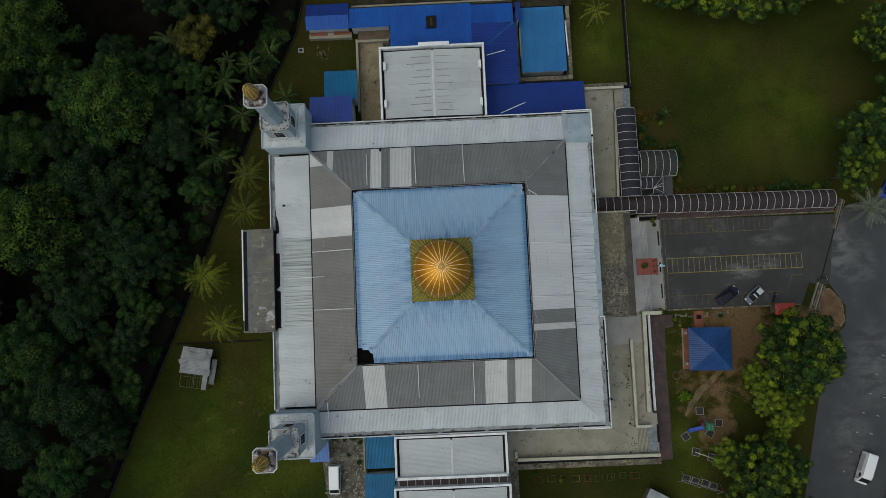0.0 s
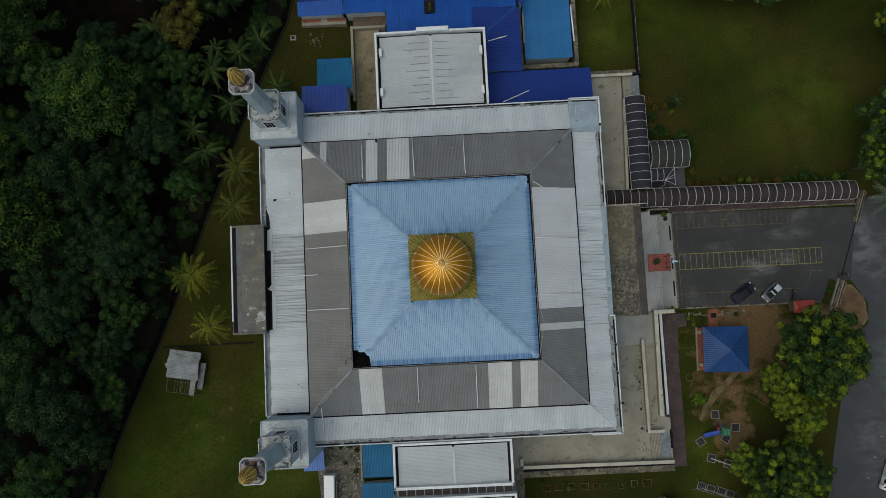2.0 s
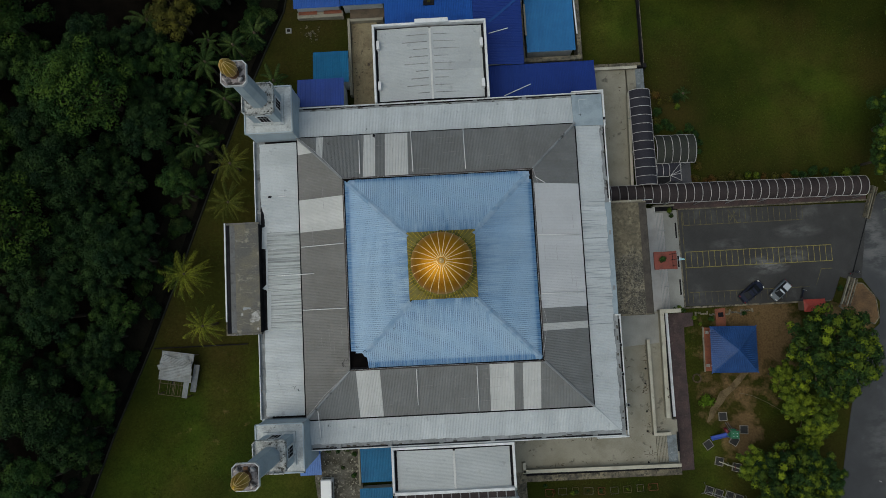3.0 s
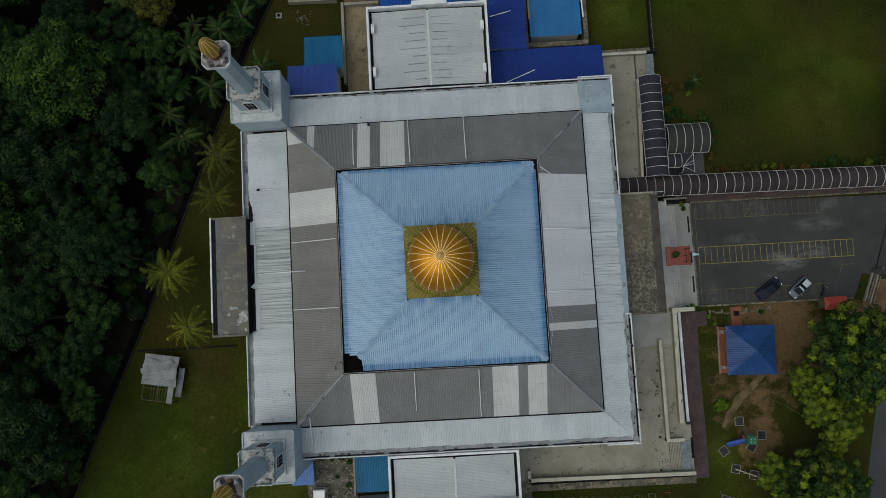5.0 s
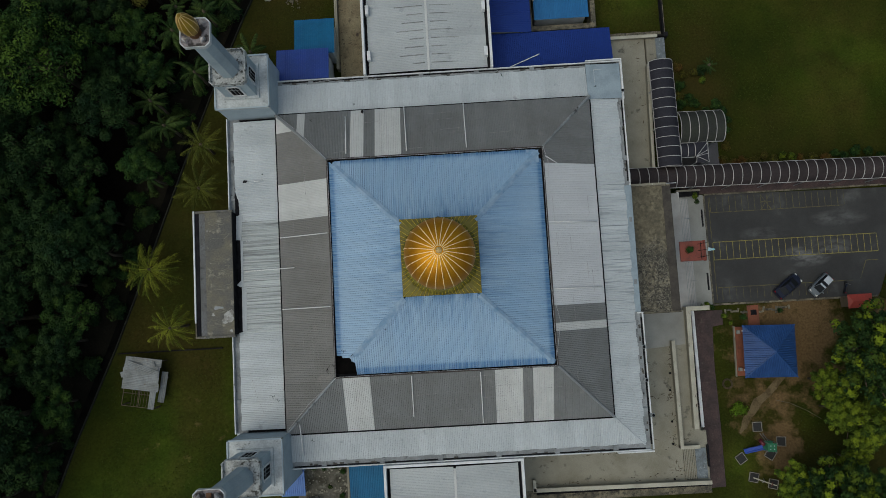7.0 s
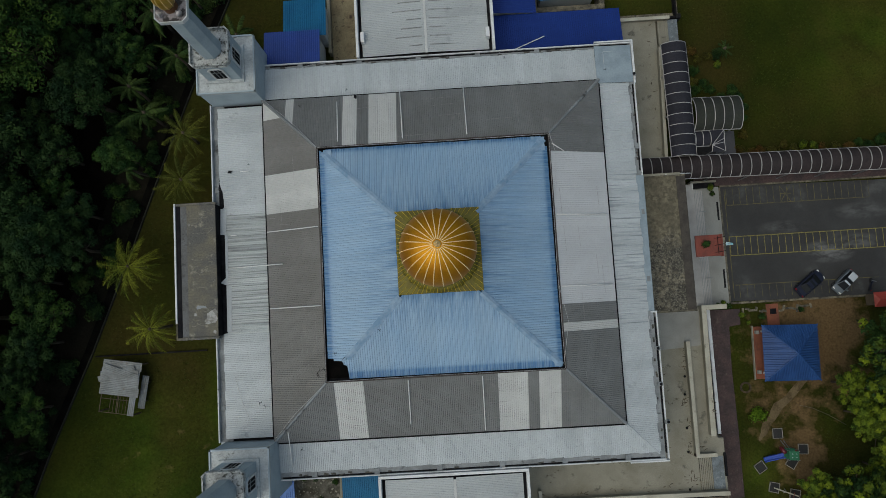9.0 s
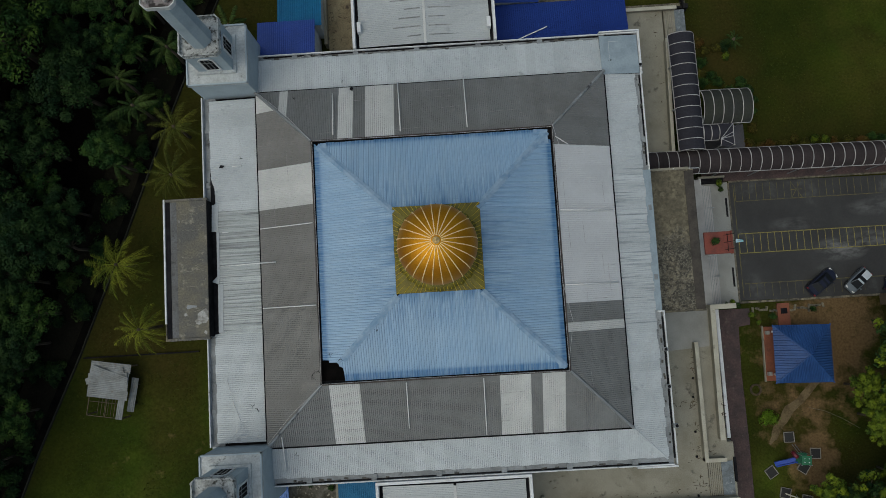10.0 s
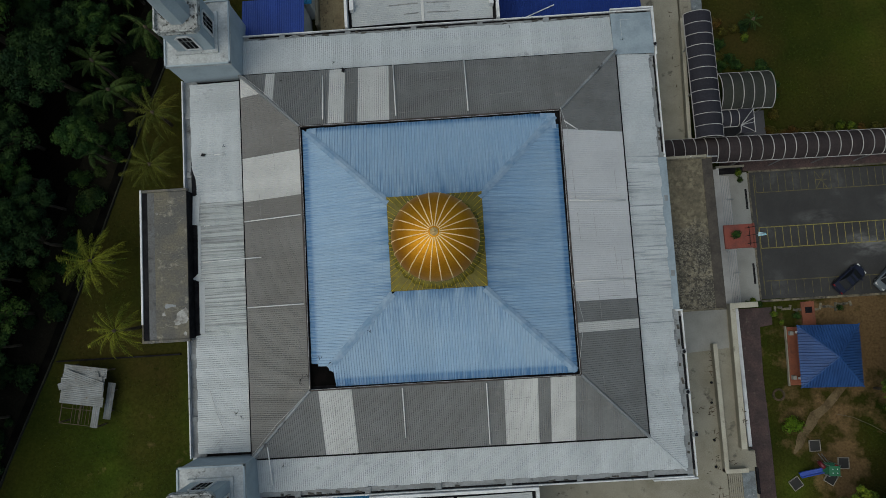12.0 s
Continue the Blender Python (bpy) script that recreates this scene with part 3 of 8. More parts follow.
# traffic island
isl = Mesh().prism([(60.6, -8.6), (63.2, -5.0), (64.6, -5.2), (66.4, -7.4), (66.6, -10.6), (65.8, -11.6), (63.2, -10.9)], -0.2, 0.2)
island = solo("traffic_island", isl, M_DIRTSLAB, "concrete kerbed island filled with brown soil", "traffic island", "structure")
part("soil", Mesh().prism([(60.9, -8.6), (63.25, -5.2), (64.55, -5.4), (66.2, -7.5), (66.4, -10.55), (65.7, -11.4), (63.3, -10.7)], 0.0, 0.23), mat("island_soil", (0.125, 0.074, 0.034), (0.075, 0.046, 0.024), 0.6, fine=5, amt=0.4, rough=1.0), island)

# forest floor and the drain along it
EDGE = [(-17.0, 90.0), (-19.5, 62.0), (-21.4, 47.0), (-22.6, 41.5), (-25.4, 35.8), (-30.0, 25.5), (-34.2, 15.4), (-39.0, 3.0), (-43.9, -9.0), (-49.3, -21.0), (-54.4, -33.8), (-60, -48), (-75, -90)]
ff = Mesh()
vs, fs = [], []
for i, (x, y) in enumerate(EDGE):
    for k in range(9):
        xx = x - (0, 2, 6, 14, 26, 45, 80, 160, 400)[k]
        vs.append((xx, y + (30 if i == 0 else 0) * 0, gz(xx, y) + 0.13 + 0.12 * noise.noise(Vector((xx * 0.2, y * 0.2, 5)))))
for i in range(len(EDGE) - 1):
    for k in range(8):
        fs.append((i * 9 + k, i * 9 + k + 1, (i + 1) * 9 + k + 1, (i + 1) * 9 + k))
ff.add(vs, fs)
solo("forest_floor", ff, M_FOREST, "leaf litter under dense trees, coloured near-black for deep shade", "ground", "structure", smooth=True)
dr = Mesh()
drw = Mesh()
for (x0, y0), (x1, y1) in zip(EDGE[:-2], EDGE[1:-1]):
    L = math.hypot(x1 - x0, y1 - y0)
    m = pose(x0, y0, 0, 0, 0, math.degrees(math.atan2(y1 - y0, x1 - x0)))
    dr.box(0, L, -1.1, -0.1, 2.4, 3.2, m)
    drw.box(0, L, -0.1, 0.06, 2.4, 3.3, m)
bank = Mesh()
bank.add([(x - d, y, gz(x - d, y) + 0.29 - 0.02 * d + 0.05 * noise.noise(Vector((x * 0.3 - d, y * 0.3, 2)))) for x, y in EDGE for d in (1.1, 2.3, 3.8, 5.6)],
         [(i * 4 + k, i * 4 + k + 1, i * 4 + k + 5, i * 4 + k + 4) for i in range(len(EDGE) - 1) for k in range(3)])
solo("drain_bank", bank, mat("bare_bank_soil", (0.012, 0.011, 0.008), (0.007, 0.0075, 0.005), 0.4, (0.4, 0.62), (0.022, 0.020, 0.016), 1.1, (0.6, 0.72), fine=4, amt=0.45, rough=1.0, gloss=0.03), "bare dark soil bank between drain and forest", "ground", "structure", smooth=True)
drain = thing("boundary_drain", "open concrete drain along the forest edge", "drain", kind="structure")
# near-black bed between very dark walls
part("drain_bed", dr, mat("black_drain_bed", (0.003, 0.003, 0.003), (0.006, 0.006, 0.005), 0.6, fine=6, amt=0.3, rough=1.0, gloss=0.0), drain)
part("drain_wall", drw, mat("dark_drain_concrete", (0.012, 0.014, 0.007), (0.007, 0.008, 0.005), 0.5, fine=6, amt=0.3, rough=0.95), drain)
fw = Mesh()
fw.box(-43.6, -29.5, -9.65, -9.5, 2.5, 3.35)
solo("low_wall", fw, M_DARK, "thin dark low wall across the lawn", "wall", "structure")


# ---- mosque ----
CX, CY = 0.30, -0.35
SIDES = {"north": lambda u, v: (CX + u, CY + v), "east": lambda u, v: (CX + v, CY - u),
         "south": lambda u, v: (CX - u, CY - v), "west": lambda u, v: (CX - v, CY + u)}


def slope(side, v0, z0, v1, z1):
    f = SIDES[side]

    def place(u, v, q):
        x, y = f(u, v)
        return (x, y, z0 + (z1 - z0) * (v - v0) / (v1 - v0) + q)
    return place


mosque = thing("mosque", "pale mosque with stepped hip roofs round a golden dome", "mosque")
for nm, b in (("north", (-25.7, 24.3, 23.5, 23.9)), ("south", (-25.7, 24.3, -24.3, -23.9)), ("east", (23.9, 24.3, -23.9, 23.5)), ("west", (-25.75, -25.35, -23.9, 23.5))):
    part("outer_wall", Mesh().box(*b, -0.5, 9.6), M_WALL, mosque)
part("roof_deck", Mesh().box(-25.35, 23.9, -23.9, 23.5, 9.2, 9.55), M_DARK, mosque, "dark deck under the sheets")
# inner clerestory walls
for s in SIDES:
    f = SIDES[s]
    (xa, ya), (xb, yb) = f(-12.3, 12.0), f(12.3, 12.3)
    part("clerestory_wall", Mesh().box(min(xa, xb), max(xa, xb), min(ya, yb), max(ya, yb), 9.6, 12.75), M_WALL, mosque)
    (xa, ya), (xb, yb) = f(-19.2, 18.9), f(19.2, 19.2)
    part("inner_wall", Mesh().box(min(xa, xb), max(xa, xb), min(ya, yb), max(ya, yb), 9.6, 10.4), M_WALL, mosque)
# gutter between the blue and the grey roofs, and a dark deck under the blue one
gut = Mesh()
for s in SIDES:
    f = SIDES[s]
    (xa, ya), (xb, yb) = f(-13.1, 12.2), f(13.1, 13.1)
    gut.box(min(xa, xb), max(xa, xb), min(ya, yb), max(ya, yb), 12.4, 12.76 + 0.004 * len(s))
part("valley_gutter", gut, M_DARK, mosque, "black sunken gutter")
part("attic_deck", Mesh().box(CX - 12.2, CX + 12.2, CY - 12.2, CY + 12.2, 12.3, 12.6), M_DARK, mosque)


def sheets(side, roof, u0, u1, lo, hi, place, pick, width=1.05, name="roof_sheet", h=0.03, pitch=0.21):
    """Lays ribbed sheets side by side along one side of the roof."""
    n = max(1, round((u1 - u0) / width))
    w = (u1 - u0) / n
    for i in range(n):
        a, b = u0 + i * w, u0 + (i + 1) * w
        lift = 0.006 * (i % 2)
        if max(hi(a) - lo(a), hi(b) - lo(b)) < 0.06:
            continue
        m = corrugated(a, b + 0.02, lo, hi, lambda u, v, q: place(u, v, q + lift), pitch, h)
        part(name, m, pick((a + b) / 2), roof)


def bands(default, *rows):
    def pick(u):
        for a, b, m in rows:
            if a <= u <= b:
                return m
        return default
    return pick


M_RUSTY = mat("rusty_flashing", (0.036, 0.029, 0.027), (0.062, 0.052, 0.048), 0.7, (0.45, 0.6), fine=6, amt=0.3, rough=0.8)
M_CABLE = mat("pale_cable", (0.42, 0.43, 0.44), rough=0.6, bump=0)
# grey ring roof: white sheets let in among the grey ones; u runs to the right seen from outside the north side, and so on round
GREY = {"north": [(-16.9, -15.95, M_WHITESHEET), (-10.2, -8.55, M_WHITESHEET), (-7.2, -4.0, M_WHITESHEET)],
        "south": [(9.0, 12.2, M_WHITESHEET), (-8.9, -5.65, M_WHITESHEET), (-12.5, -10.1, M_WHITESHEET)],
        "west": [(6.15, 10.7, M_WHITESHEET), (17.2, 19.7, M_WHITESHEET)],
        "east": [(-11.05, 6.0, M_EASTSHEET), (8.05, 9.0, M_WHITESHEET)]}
# slightly warmer grey for the west slope
M_WARMGREY = mat("warm_grey_roof_sheet", (0.162, 0.162, 0.158), (0.137, 0.135, 0.130), 0.3, (0.38, 0.62), (0.205, 0.198, 0.185), 0.5, (0.62, 0.8),
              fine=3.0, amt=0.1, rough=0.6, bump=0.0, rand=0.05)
for s in SIDES:
    grey = part("grey_roof", Mesh().box(-0.1, 0.1, -0.1, 0.1, 11.7, 11.8, pose(*SIDES[s](0, 16), 0)), M_DARK, mosque, "grey ribbed sheet roof with white strips")
    pl = slope(s, 13.0, 13.45, 19.7, 10.85)
    edges = sorted({-19.7, 19.7} | {e for a, b, _ in GREY[s] for e in (a, b)})
    for a, b in zip(edges[:-1], edges[1:]):
        sheets(s, grey, a, b, lambda u: max(12.95, abs(u)), lambda u: 19.62, pl, bands(M_WARMGREY if s == "west" else M_GREYROOF, *GREY[s]), h=0.018 if s == "east" and a < 0 < b else 0.045)
    # ridge flashing along the inner edge
    f = SIDES[s]
    fl = Mesh()
    (xa, ya), (xb, yb) = f(-13.08, 12.92), f(13.08, 13.08)
    fl.box(min(xa, xb), max(xa, xb), min(ya, yb), max(ya, yb), 13.30, 13.50 + 0.004 * len(s))
    part("flashing", fl, M_RUSTY, mosque, "dark rusty flashing")
    (xa, ya), (xb, yb) = f(-12.9, 13.0), f(12.9, 12.92)
    (xm, ym) = f(1.5, 12.86)
    part("gutter_cable", Mesh().tube([(xa, ya, 13.56), (xm, ym, 13.53), (xb, yb, 13.56)], 0.018, 5), M_CABLE, mosque, "thin pale cable along the gutter")
rnd = random.Random(23)
scr = Mesh()
for k in range(46):
    pl = slope(("east", "south", "west", "north")[k % 4], 13.0, 13.45, 19.7, 10.85)
    u, v = rnd.uniform(-15, 15), rnd.uniform(max(13.4, 13.4), 18.6)
    if abs(u) > v - 0.8:
        continue
    if k % 3:
        q = [pl(u + d * rnd.uniform(0.6, 2.2), v + d * 0.06, 0.045) for d in (-1, 1)]
    else:
        q = [pl(u, v, 0.045), pl(u + rnd.uniform(-0.1, 0.1), min(19.3, v + rnd.uniform(0.8, 2.6)), 0.045)]
    scr.tube(q, 0.012, 4)
part("roof_scratch", scr, mat("pale_scratch", (0.27, 0.275, 0.275), fine=10, amt=0.4, rough=0.8), mosque, "faint pale scratches on the sheets", kind="stuff")
for sx, sy in ((1, 1), (1, -1), (-1, 1), (-1, -1)):
    c = Mesh()
    c.tube([(CX + 13.0 * sx, CY + 13.0 * sy, 13.48), (CX + 19.7 * sx, CY + 19.7 * sy, 10.9)], 0.17, 6)
    part("hip_cap", c, M_GUTTER if sx * sy > 0 else M_STEEL, mosque, "zinc hip cap")

# pale outer roof
OUT = {"north": (-19.5, 19.6, 23.7), "east": (-19.4, 23.2, 23.3), "south": (-23.3, 19.5, 23.15), "west": (-19.0, 19.2, 25.25)}


def ragged(v, amount, seed):
    """Sheet ends that differ from sheet to sheet."""
    def f(u):
        k = math.floor(u / 1.05 + 100)
        return v + amount * (((k * 7919 + seed * 104729) % 101) / 101 - 0.6)
    return f


for s in SIDES:
    u0, u1, vo = OUT[s]
    roof = part("outer_roof", Mesh().box(-0.1, 0.1, -0.1, 0.1, 9.7, 9.8, pose(*SIDES[s](0, 21), 0)), M_DARK, mosque, "pale zinc ribbed sheet roof")
    pl = slope(s, 19.4, 10.45, vo, 10.0 if s != "west" else 10.15)
    cut = ragged(vo, 0.12, len(s))
    lo, hi, pick = (lambda u: 19.88), cut, bands(M_LIGHTROOF)
    if s == "east":
        hi = ragged(vo + 0.1, 0.22, 3)
        lo = lambda u: max(19.88, u)
        pick = bands(M_LIGHTROOF, (-9.5, 9.0, M_STREAKE))
    elif s == "south":
        lo = lambda u: max(19.88, -u)
    elif s == "west":
        def hi(u):
            if 7.35 < u < 10.9:
                return cut(u) - 0.42 * smoothstep((10.9 - u) / 2.2)
            return cut(u) - (0.52 if -7.2 < u < 4.2 else (0.35 if 4.2 <= u <= 7.35 else 0))
        pick = bands(M_LIGHTROOF, (-7.2, 6.4, M_STREAK))
    sheets(s, roof, u0, u1, lo, hi, pl, pick)
    # black slot between the two roofs
    f = SIDES[s]
    (xa, ya), (xb, yb) = f(-19.85, 19.3), f(19.85, 19.86)
    part("eave_gutter", Mesh().box(min(xa, xb), max(xa, xb), min(ya, yb), max(ya, yb), 10.2, 10.3 + 0.004 * len(s)), M_DARK, mosque, "black eave gutter slot")
c = Mesh()
c.tube([(CX + 19.5, CY - 19.5, 10.48), (CX + 23.3, CY - 23.3, 9.98)], 0.1, 6)
part("hip_cap", c, M_LIGHTROOF, mosque)
for quad in ([(-24.45, -7.35), (-23.95, -7.35), (-23.82, -2.05), (-24.4, -2.05)], [(-24.95, 3.9), (-24.3, 3.9), (-24.1, 6.9), (-24.85, 6.9)], [(-24.45, -1.4), (-24.2, -1.4), (-24.12, 3.8), (-24.42, 3.8)],
             [(-25.06, -1.72), (-24.3, -2.05), (-24.2, -1.5), (-24.45, -1.15)]):
    part("bent_sheet", Mesh().slab([(x, y, 10.30 if x < -24.3 else 10.25) for x, y in quad], 0.03), M_LIGHTROOF, mosque, "pale sheet end bent up at the roof edge")
part("corner_flashing", Mesh().slab([(CX + 19.6, CY + 19.4, 10.5), (CX + 23.9, CY + 19.4, 10.2), (CX + 23.9, CY + 23.9, 10.1), (CX + 19.6, CY + 23.9, 10.3)], 0.1), M_FLASH, mosque, "bluish flat flashing sheet")
seam = Mesh()
for a, b in (((20.6, 20.2), (20.6, 23.2)), ((20.6, 23.2), (23.3, 23.2)), ((21.9, 19.5), (21.9, 20.3))):
    seam.tube([(CX + a[0], CY + a[1], 10.47 - 0.075 * (a[0] - 19.6) - 0.03 * (a[1] - 19.4)), (CX + b[0], CY + b[1], 10.47 - 0.075 * (b[0] - 19.6) - 0.03 * (b[1] - 19.4))], 0.04, 5)
part("flashing_seam", seam, M_LIGHTROOF, mosque, "pale sealant lines")
# outer gutters and the white parapet edge
for s, (u0, u1, v0, v1) in {"north": (-19.5, 24.2, 23.2, 24.2), "east": (-24.2, 23.9, 23.2, 24.0), "south": (-24.0, 19.7, 23.0, 23.85), "west": (-19.4, 19.7, 24.6, 25.95)}.items():
    f = SIDES[s]
    (xa, ya), (xb, yb) = f(u0, v0), f(u1, v1)
    part("gutter", Mesh().box(min(xa, xb), max(xa, xb), min(ya, yb), max(ya, yb), 9.5, 9.72 + 0.004 * len(s)), M_GUTTER, mosque, "stained zinc box gutter")
    for ua, ub in (((u0, -8.3), (7.5, u1)) if s == "east" else ((u0, u1),)):
        vp = v1 + (0.22 if s == "east" and ua > 0 else 0)
        (xa, ya), (xb, yb) = f(ua, vp), f(ub, vp + 0.14)
        part("parapet", Mesh().box(min(xa, xb), max(xa, xb), min(ya, yb), max(ya, yb), 9.3, 10.02 if s != "west" else 10.3), M_PARAPET, mosque, "white painted parapet edge", bevel=0.03)
        # thin black strip just inside the parapet
        if s != "west":
            (xa, ya), (xb, yb) = f(ua + 0.6, vp - 0.17), f(ub - 0.6, vp)
            part("wet_strip", Mesh().box(min(xa, xb), max(xa, xb), min(ya, yb), max(ya, yb), 9.6, 9.77 + 0.004 * len(s)), M_DARK, mosque, "black strip in the gutter")
    outlets = Mesh()
    for k in range(6):
        u = u0 + (u1 - u0) * (k + 0.6) / 6.2
        (xa, ya), (xb, yb) = f(u - 0.3, v1 - 0.65), f(u + 0.3, v1 - 0.05)
        outlets.box(min(xa, xb), max(xa, xb), min(ya, yb), max(ya, yb), 9.6, 9.95)
    part("rain_outlet", outlets, M_GUTTER, mosque, "grey rainwater hopper boxes", kind="stuff")

part("edge_flashing", Mesh().slab([(23.5, -7.75, 9.98), (24.42, -7.75, 9.9), (24.5, 7.95, 9.9), (23.6, 7.95, 9.98)], 0.2), M_FLASH, mosque, "bluish flat flashing beside the porch")
part("parapet_end", Mesh().box(23.95, 24.66, -7.95, -7.78, 9.3, 10.1), M_PARAPET, mosque, "white parapet end", bevel=0.03)
part("parapet_jog", Mesh().box(20.3, 24.66, -24.55, -24.37, 9.3, 10.05), M_PARAPET, mosque, "white parapet step", bevel=0.03)
for b in ((20.0, 24.45, 24.08, 24.24), (24.4, 24.55, 19.0, 24.24)):
    part("parapet_jog", Mesh().box(*b, 9.3, 10.08 + 0.01 * (b[0] > 24)), M_PARAPET, mosque, "white parapet step", bevel=0.03)

# blue pyramid roof with its torn corner
for s in SIDES:
    blue = part("blue_roof", Mesh().box(-0.1, 0.1, -0.1, 0.1, 13.2, 13.3, pose(*SIDES[s](0, 9), 0)), M_DARK, mosque, "faded blue ribbed sheet roof")
    pl = slope(s, 4.3, 16.05, 12.65, 13.3)
    a, b = -12.65, 12.65
    hi = ragged(12.78, 0.06, len(s))
    lo = lambda u: max(4.3, abs(u))
    if s == "south":
        hi = lambda u: 12.76 if u < 10.55 else 11.15 + 0.5 * (11.0 - u)
        b = 10.98
        lo = lambda u: max(4.10, abs(u))
    elif s == "west":
        a = -10.75
        hi = lambda u: 12.78 if u > -10.5 else 12.1
        lo = lambda u: max(4.38, abs(u)) + (0.5 if u < -10.35 else 0)
    elif s == "north":
        a, b = -12.1, 12.1
    else:
        lo = lambda u: max(4.27, abs(u))
        hi = lambda u: 12.74 if u > -11.6 else 12.3
    sheets(s, blue, a, b, lo, hi, pl, bands(M_BLUEROOF), pitch=0.25, h=0.05)
for sx, sy, e in ((1, 1, 12.4), (1, -1, 12.6), (-1, 1, 12.4), (-1, -1, 10.55)):
    c = Mesh()
    z = 16.05 + (13.3 - 16.05) * (e - 4.3) / 8.35
    n = Vector((-sy, sx, 0)).normalized() * 0.34
    p, q = Vector((CX + 4.3 * sx, CY + 4.3 * sy, 16.20)), Vector((CX + e * sx, CY + e * sy, z + 0.15))
    dn = Vector((0, 0, -0.10))
    c.add([p - n + dn, p, p + n + dn, q - n + dn, q, q + n + dn], [(0, 1, 4, 3), (1, 2, 5, 4)])
    part("hip_cap", c, M_HIP, mosque, "light blue hip cap")
# a bent sheet end and a scrap by the torn corner, and pale flashings at the other corners
part("torn_sheet", Mesh().slab([(-10.95, -11.05, 13.86), (-10.45, -10.75, 13.9), (-10.05, -11.35, 13.82), (-10.5, -11.6, 13.7)], 0.03), M_HIP, mosque, "bent light blue sheet end")
# flat black plate added in the hole, standing for the attic's darkness
part("attic_floor", Mesh().box(-12.65, -10.2, -13.0, -10.9, 12.7, 12.86), mat("attic_black", (0.003, 0.003, 0.003), (0.006, 0.005, 0.005), 1.0, rough=1.0, gloss=0.05), mosque, "black plate for the unlit attic under the torn roof")
for x, y, w, d, rz in ((12.0, 12.05, 0.75, 0.28, -4), (12.55, 11.3, 0.2, 0.55, 3), (-11.5, 12.0, 0.45, 0.3, 3), (12.5, -12.75, 0.4, 0.25, 6)):
    part("corner_flashing", Mesh().box(-w, w, -d, d, 0, 0.03, pose(x, y, 13.52, 0, 0, rz)), M_HIP, mosque, "light blue flashing at the corner")

# golden plate and dome
DX, DY = 0.37, 0.02
platf = Mesh()
platf.add([(DX - 4.5, DY - 4.45, 16.1), (DX + 4.5, DY - 4.45, 16.1), (DX + 4.5, DY + 4.45, 16.1), (DX - 4.5, DY + 4.45, 16.1),
           (DX - 3.0, DY - 3.0, 16.28), (DX + 3.0, DY - 3.0, 16.28), (DX + 3.0, DY + 3.0, 16.28), (DX - 3.0, DY + 3.0, 16.28),
           (DX - 4.5, DY - 4.45, 15.7), (DX + 4.5, DY - 4.45, 15.7), (DX + 4.5, DY + 4.45, 15.7), (DX - 4.5, DY + 4.45, 15.7)],
          [(0, 1, 5, 4), (1, 2, 6, 5), (2, 3, 7, 6), (3, 0, 4, 7), (4, 5, 6, 7), (8, 9, 1, 0), (9, 10, 2, 1), (10, 11, 3, 2), (11, 8, 0, 3)])
dome = thing("dome", "golden ribbed onion dome on an olive gold plate", "dome")
plate = part("base_plate", platf, M_OLIVE, dome, "olive gold sheet base")
seams = Mesh()
for k in range(72):
    t = 2 * math.pi * k / 72
    e = 4.46 / max(abs(math.cos(t)), abs(math.sin(t)))
    seams.tube([(DX + 4.0 * math.cos(t), DY + 4.0 * math.sin(t), 16.72), (DX + 4.45 * math.cos(t), DY + 4.45 * math.sin(t), 16.5)] if e < 4.7 else [(DX + 4.4 * math.cos(t), DY + 4.4 * math.sin(t), 16.2), (DX + e * math.cos(t), DY + e * math.sin(t), 16.13)], 0.035, 4)
    if e >= 4.7:
        seams.tube([(DX + 3.9 * math.cos(t), DY + 3.9 * math.sin(t), 16.79), (DX + 4.42 * math.cos(t), DY + 4.42 * math.sin(t), 16.5)], 0.035, 4)
part("seam", seams, mat("olive_seam", (0.42, 0.32, 0.03), rough=0.5, metal=0.3, bump=0), plate, "raised gold seams", kind="stuff")
skirt = Mesh()
vs = []
for r, z, w in ((3.2, 17.0, 0), (4.0, 16.75, 0.03), (4.42, 16.45, 0.10), (4.40, 16.35, 0.10)):
    vs += [(DX + (r + w * math.cos(24 * t)) * math.cos(t), DY + (r + w * math.cos(24 * t)) * math.sin(t), z) for t in [2 * math.pi * j / 144 for j in range(144)]]
skirt.add(vs, [(i * 144 + j, i * 144 + (j + 1) % 144, (i + 1) * 144 + (j + 1) % 144, (i + 1) * 144 + j) for i in range(3) for j in range(144)])
part("scalloped_skirt", skirt, M_OLIVE, dome, "scalloped olive gold skirt", smooth=True)
PROFILE = [(3.15, 16.9), (3.48, 17.6), (3.8, 18.6), (3.92, 19.5), (3.84, 20.4), (3.58, 21.3), (3.12, 22.1), (2.5, 22.75), (1.75, 23.2), (0.98, 23.5), (0.45, 23.65), (0.22, 23.72)]
part("shell", Mesh().lathe(PROFILE, 96, (DX, DY)), M_GOLD, dome, "gold sheet shell", smooth=True)
for k in range(24):
    t = 2 * math.pi * (k + 0.35) / 24
    part("rib", Mesh().tube([(DX + (r + 0.015) * math.cos(t), DY + (r + 0.015) * math.sin(t), z + 0.01) for r, z in PROFILE[2:-1]], 0.05, 5), M_GOLDRIB, dome, "pale gold rib")
part("crown_ring", Mesh().lathe([(0.34, 23.64), (0.35, 23.69), (0.2, 23.75), (0.05, 23.78)], 24, (DX, DY)), mat("beige_cap", (0.55, 0.40, 0.18), (0.40, 0.27, 0.10), 2.5, rough=0.6, metal=0.1, bump=0.1), dome, smooth=True)
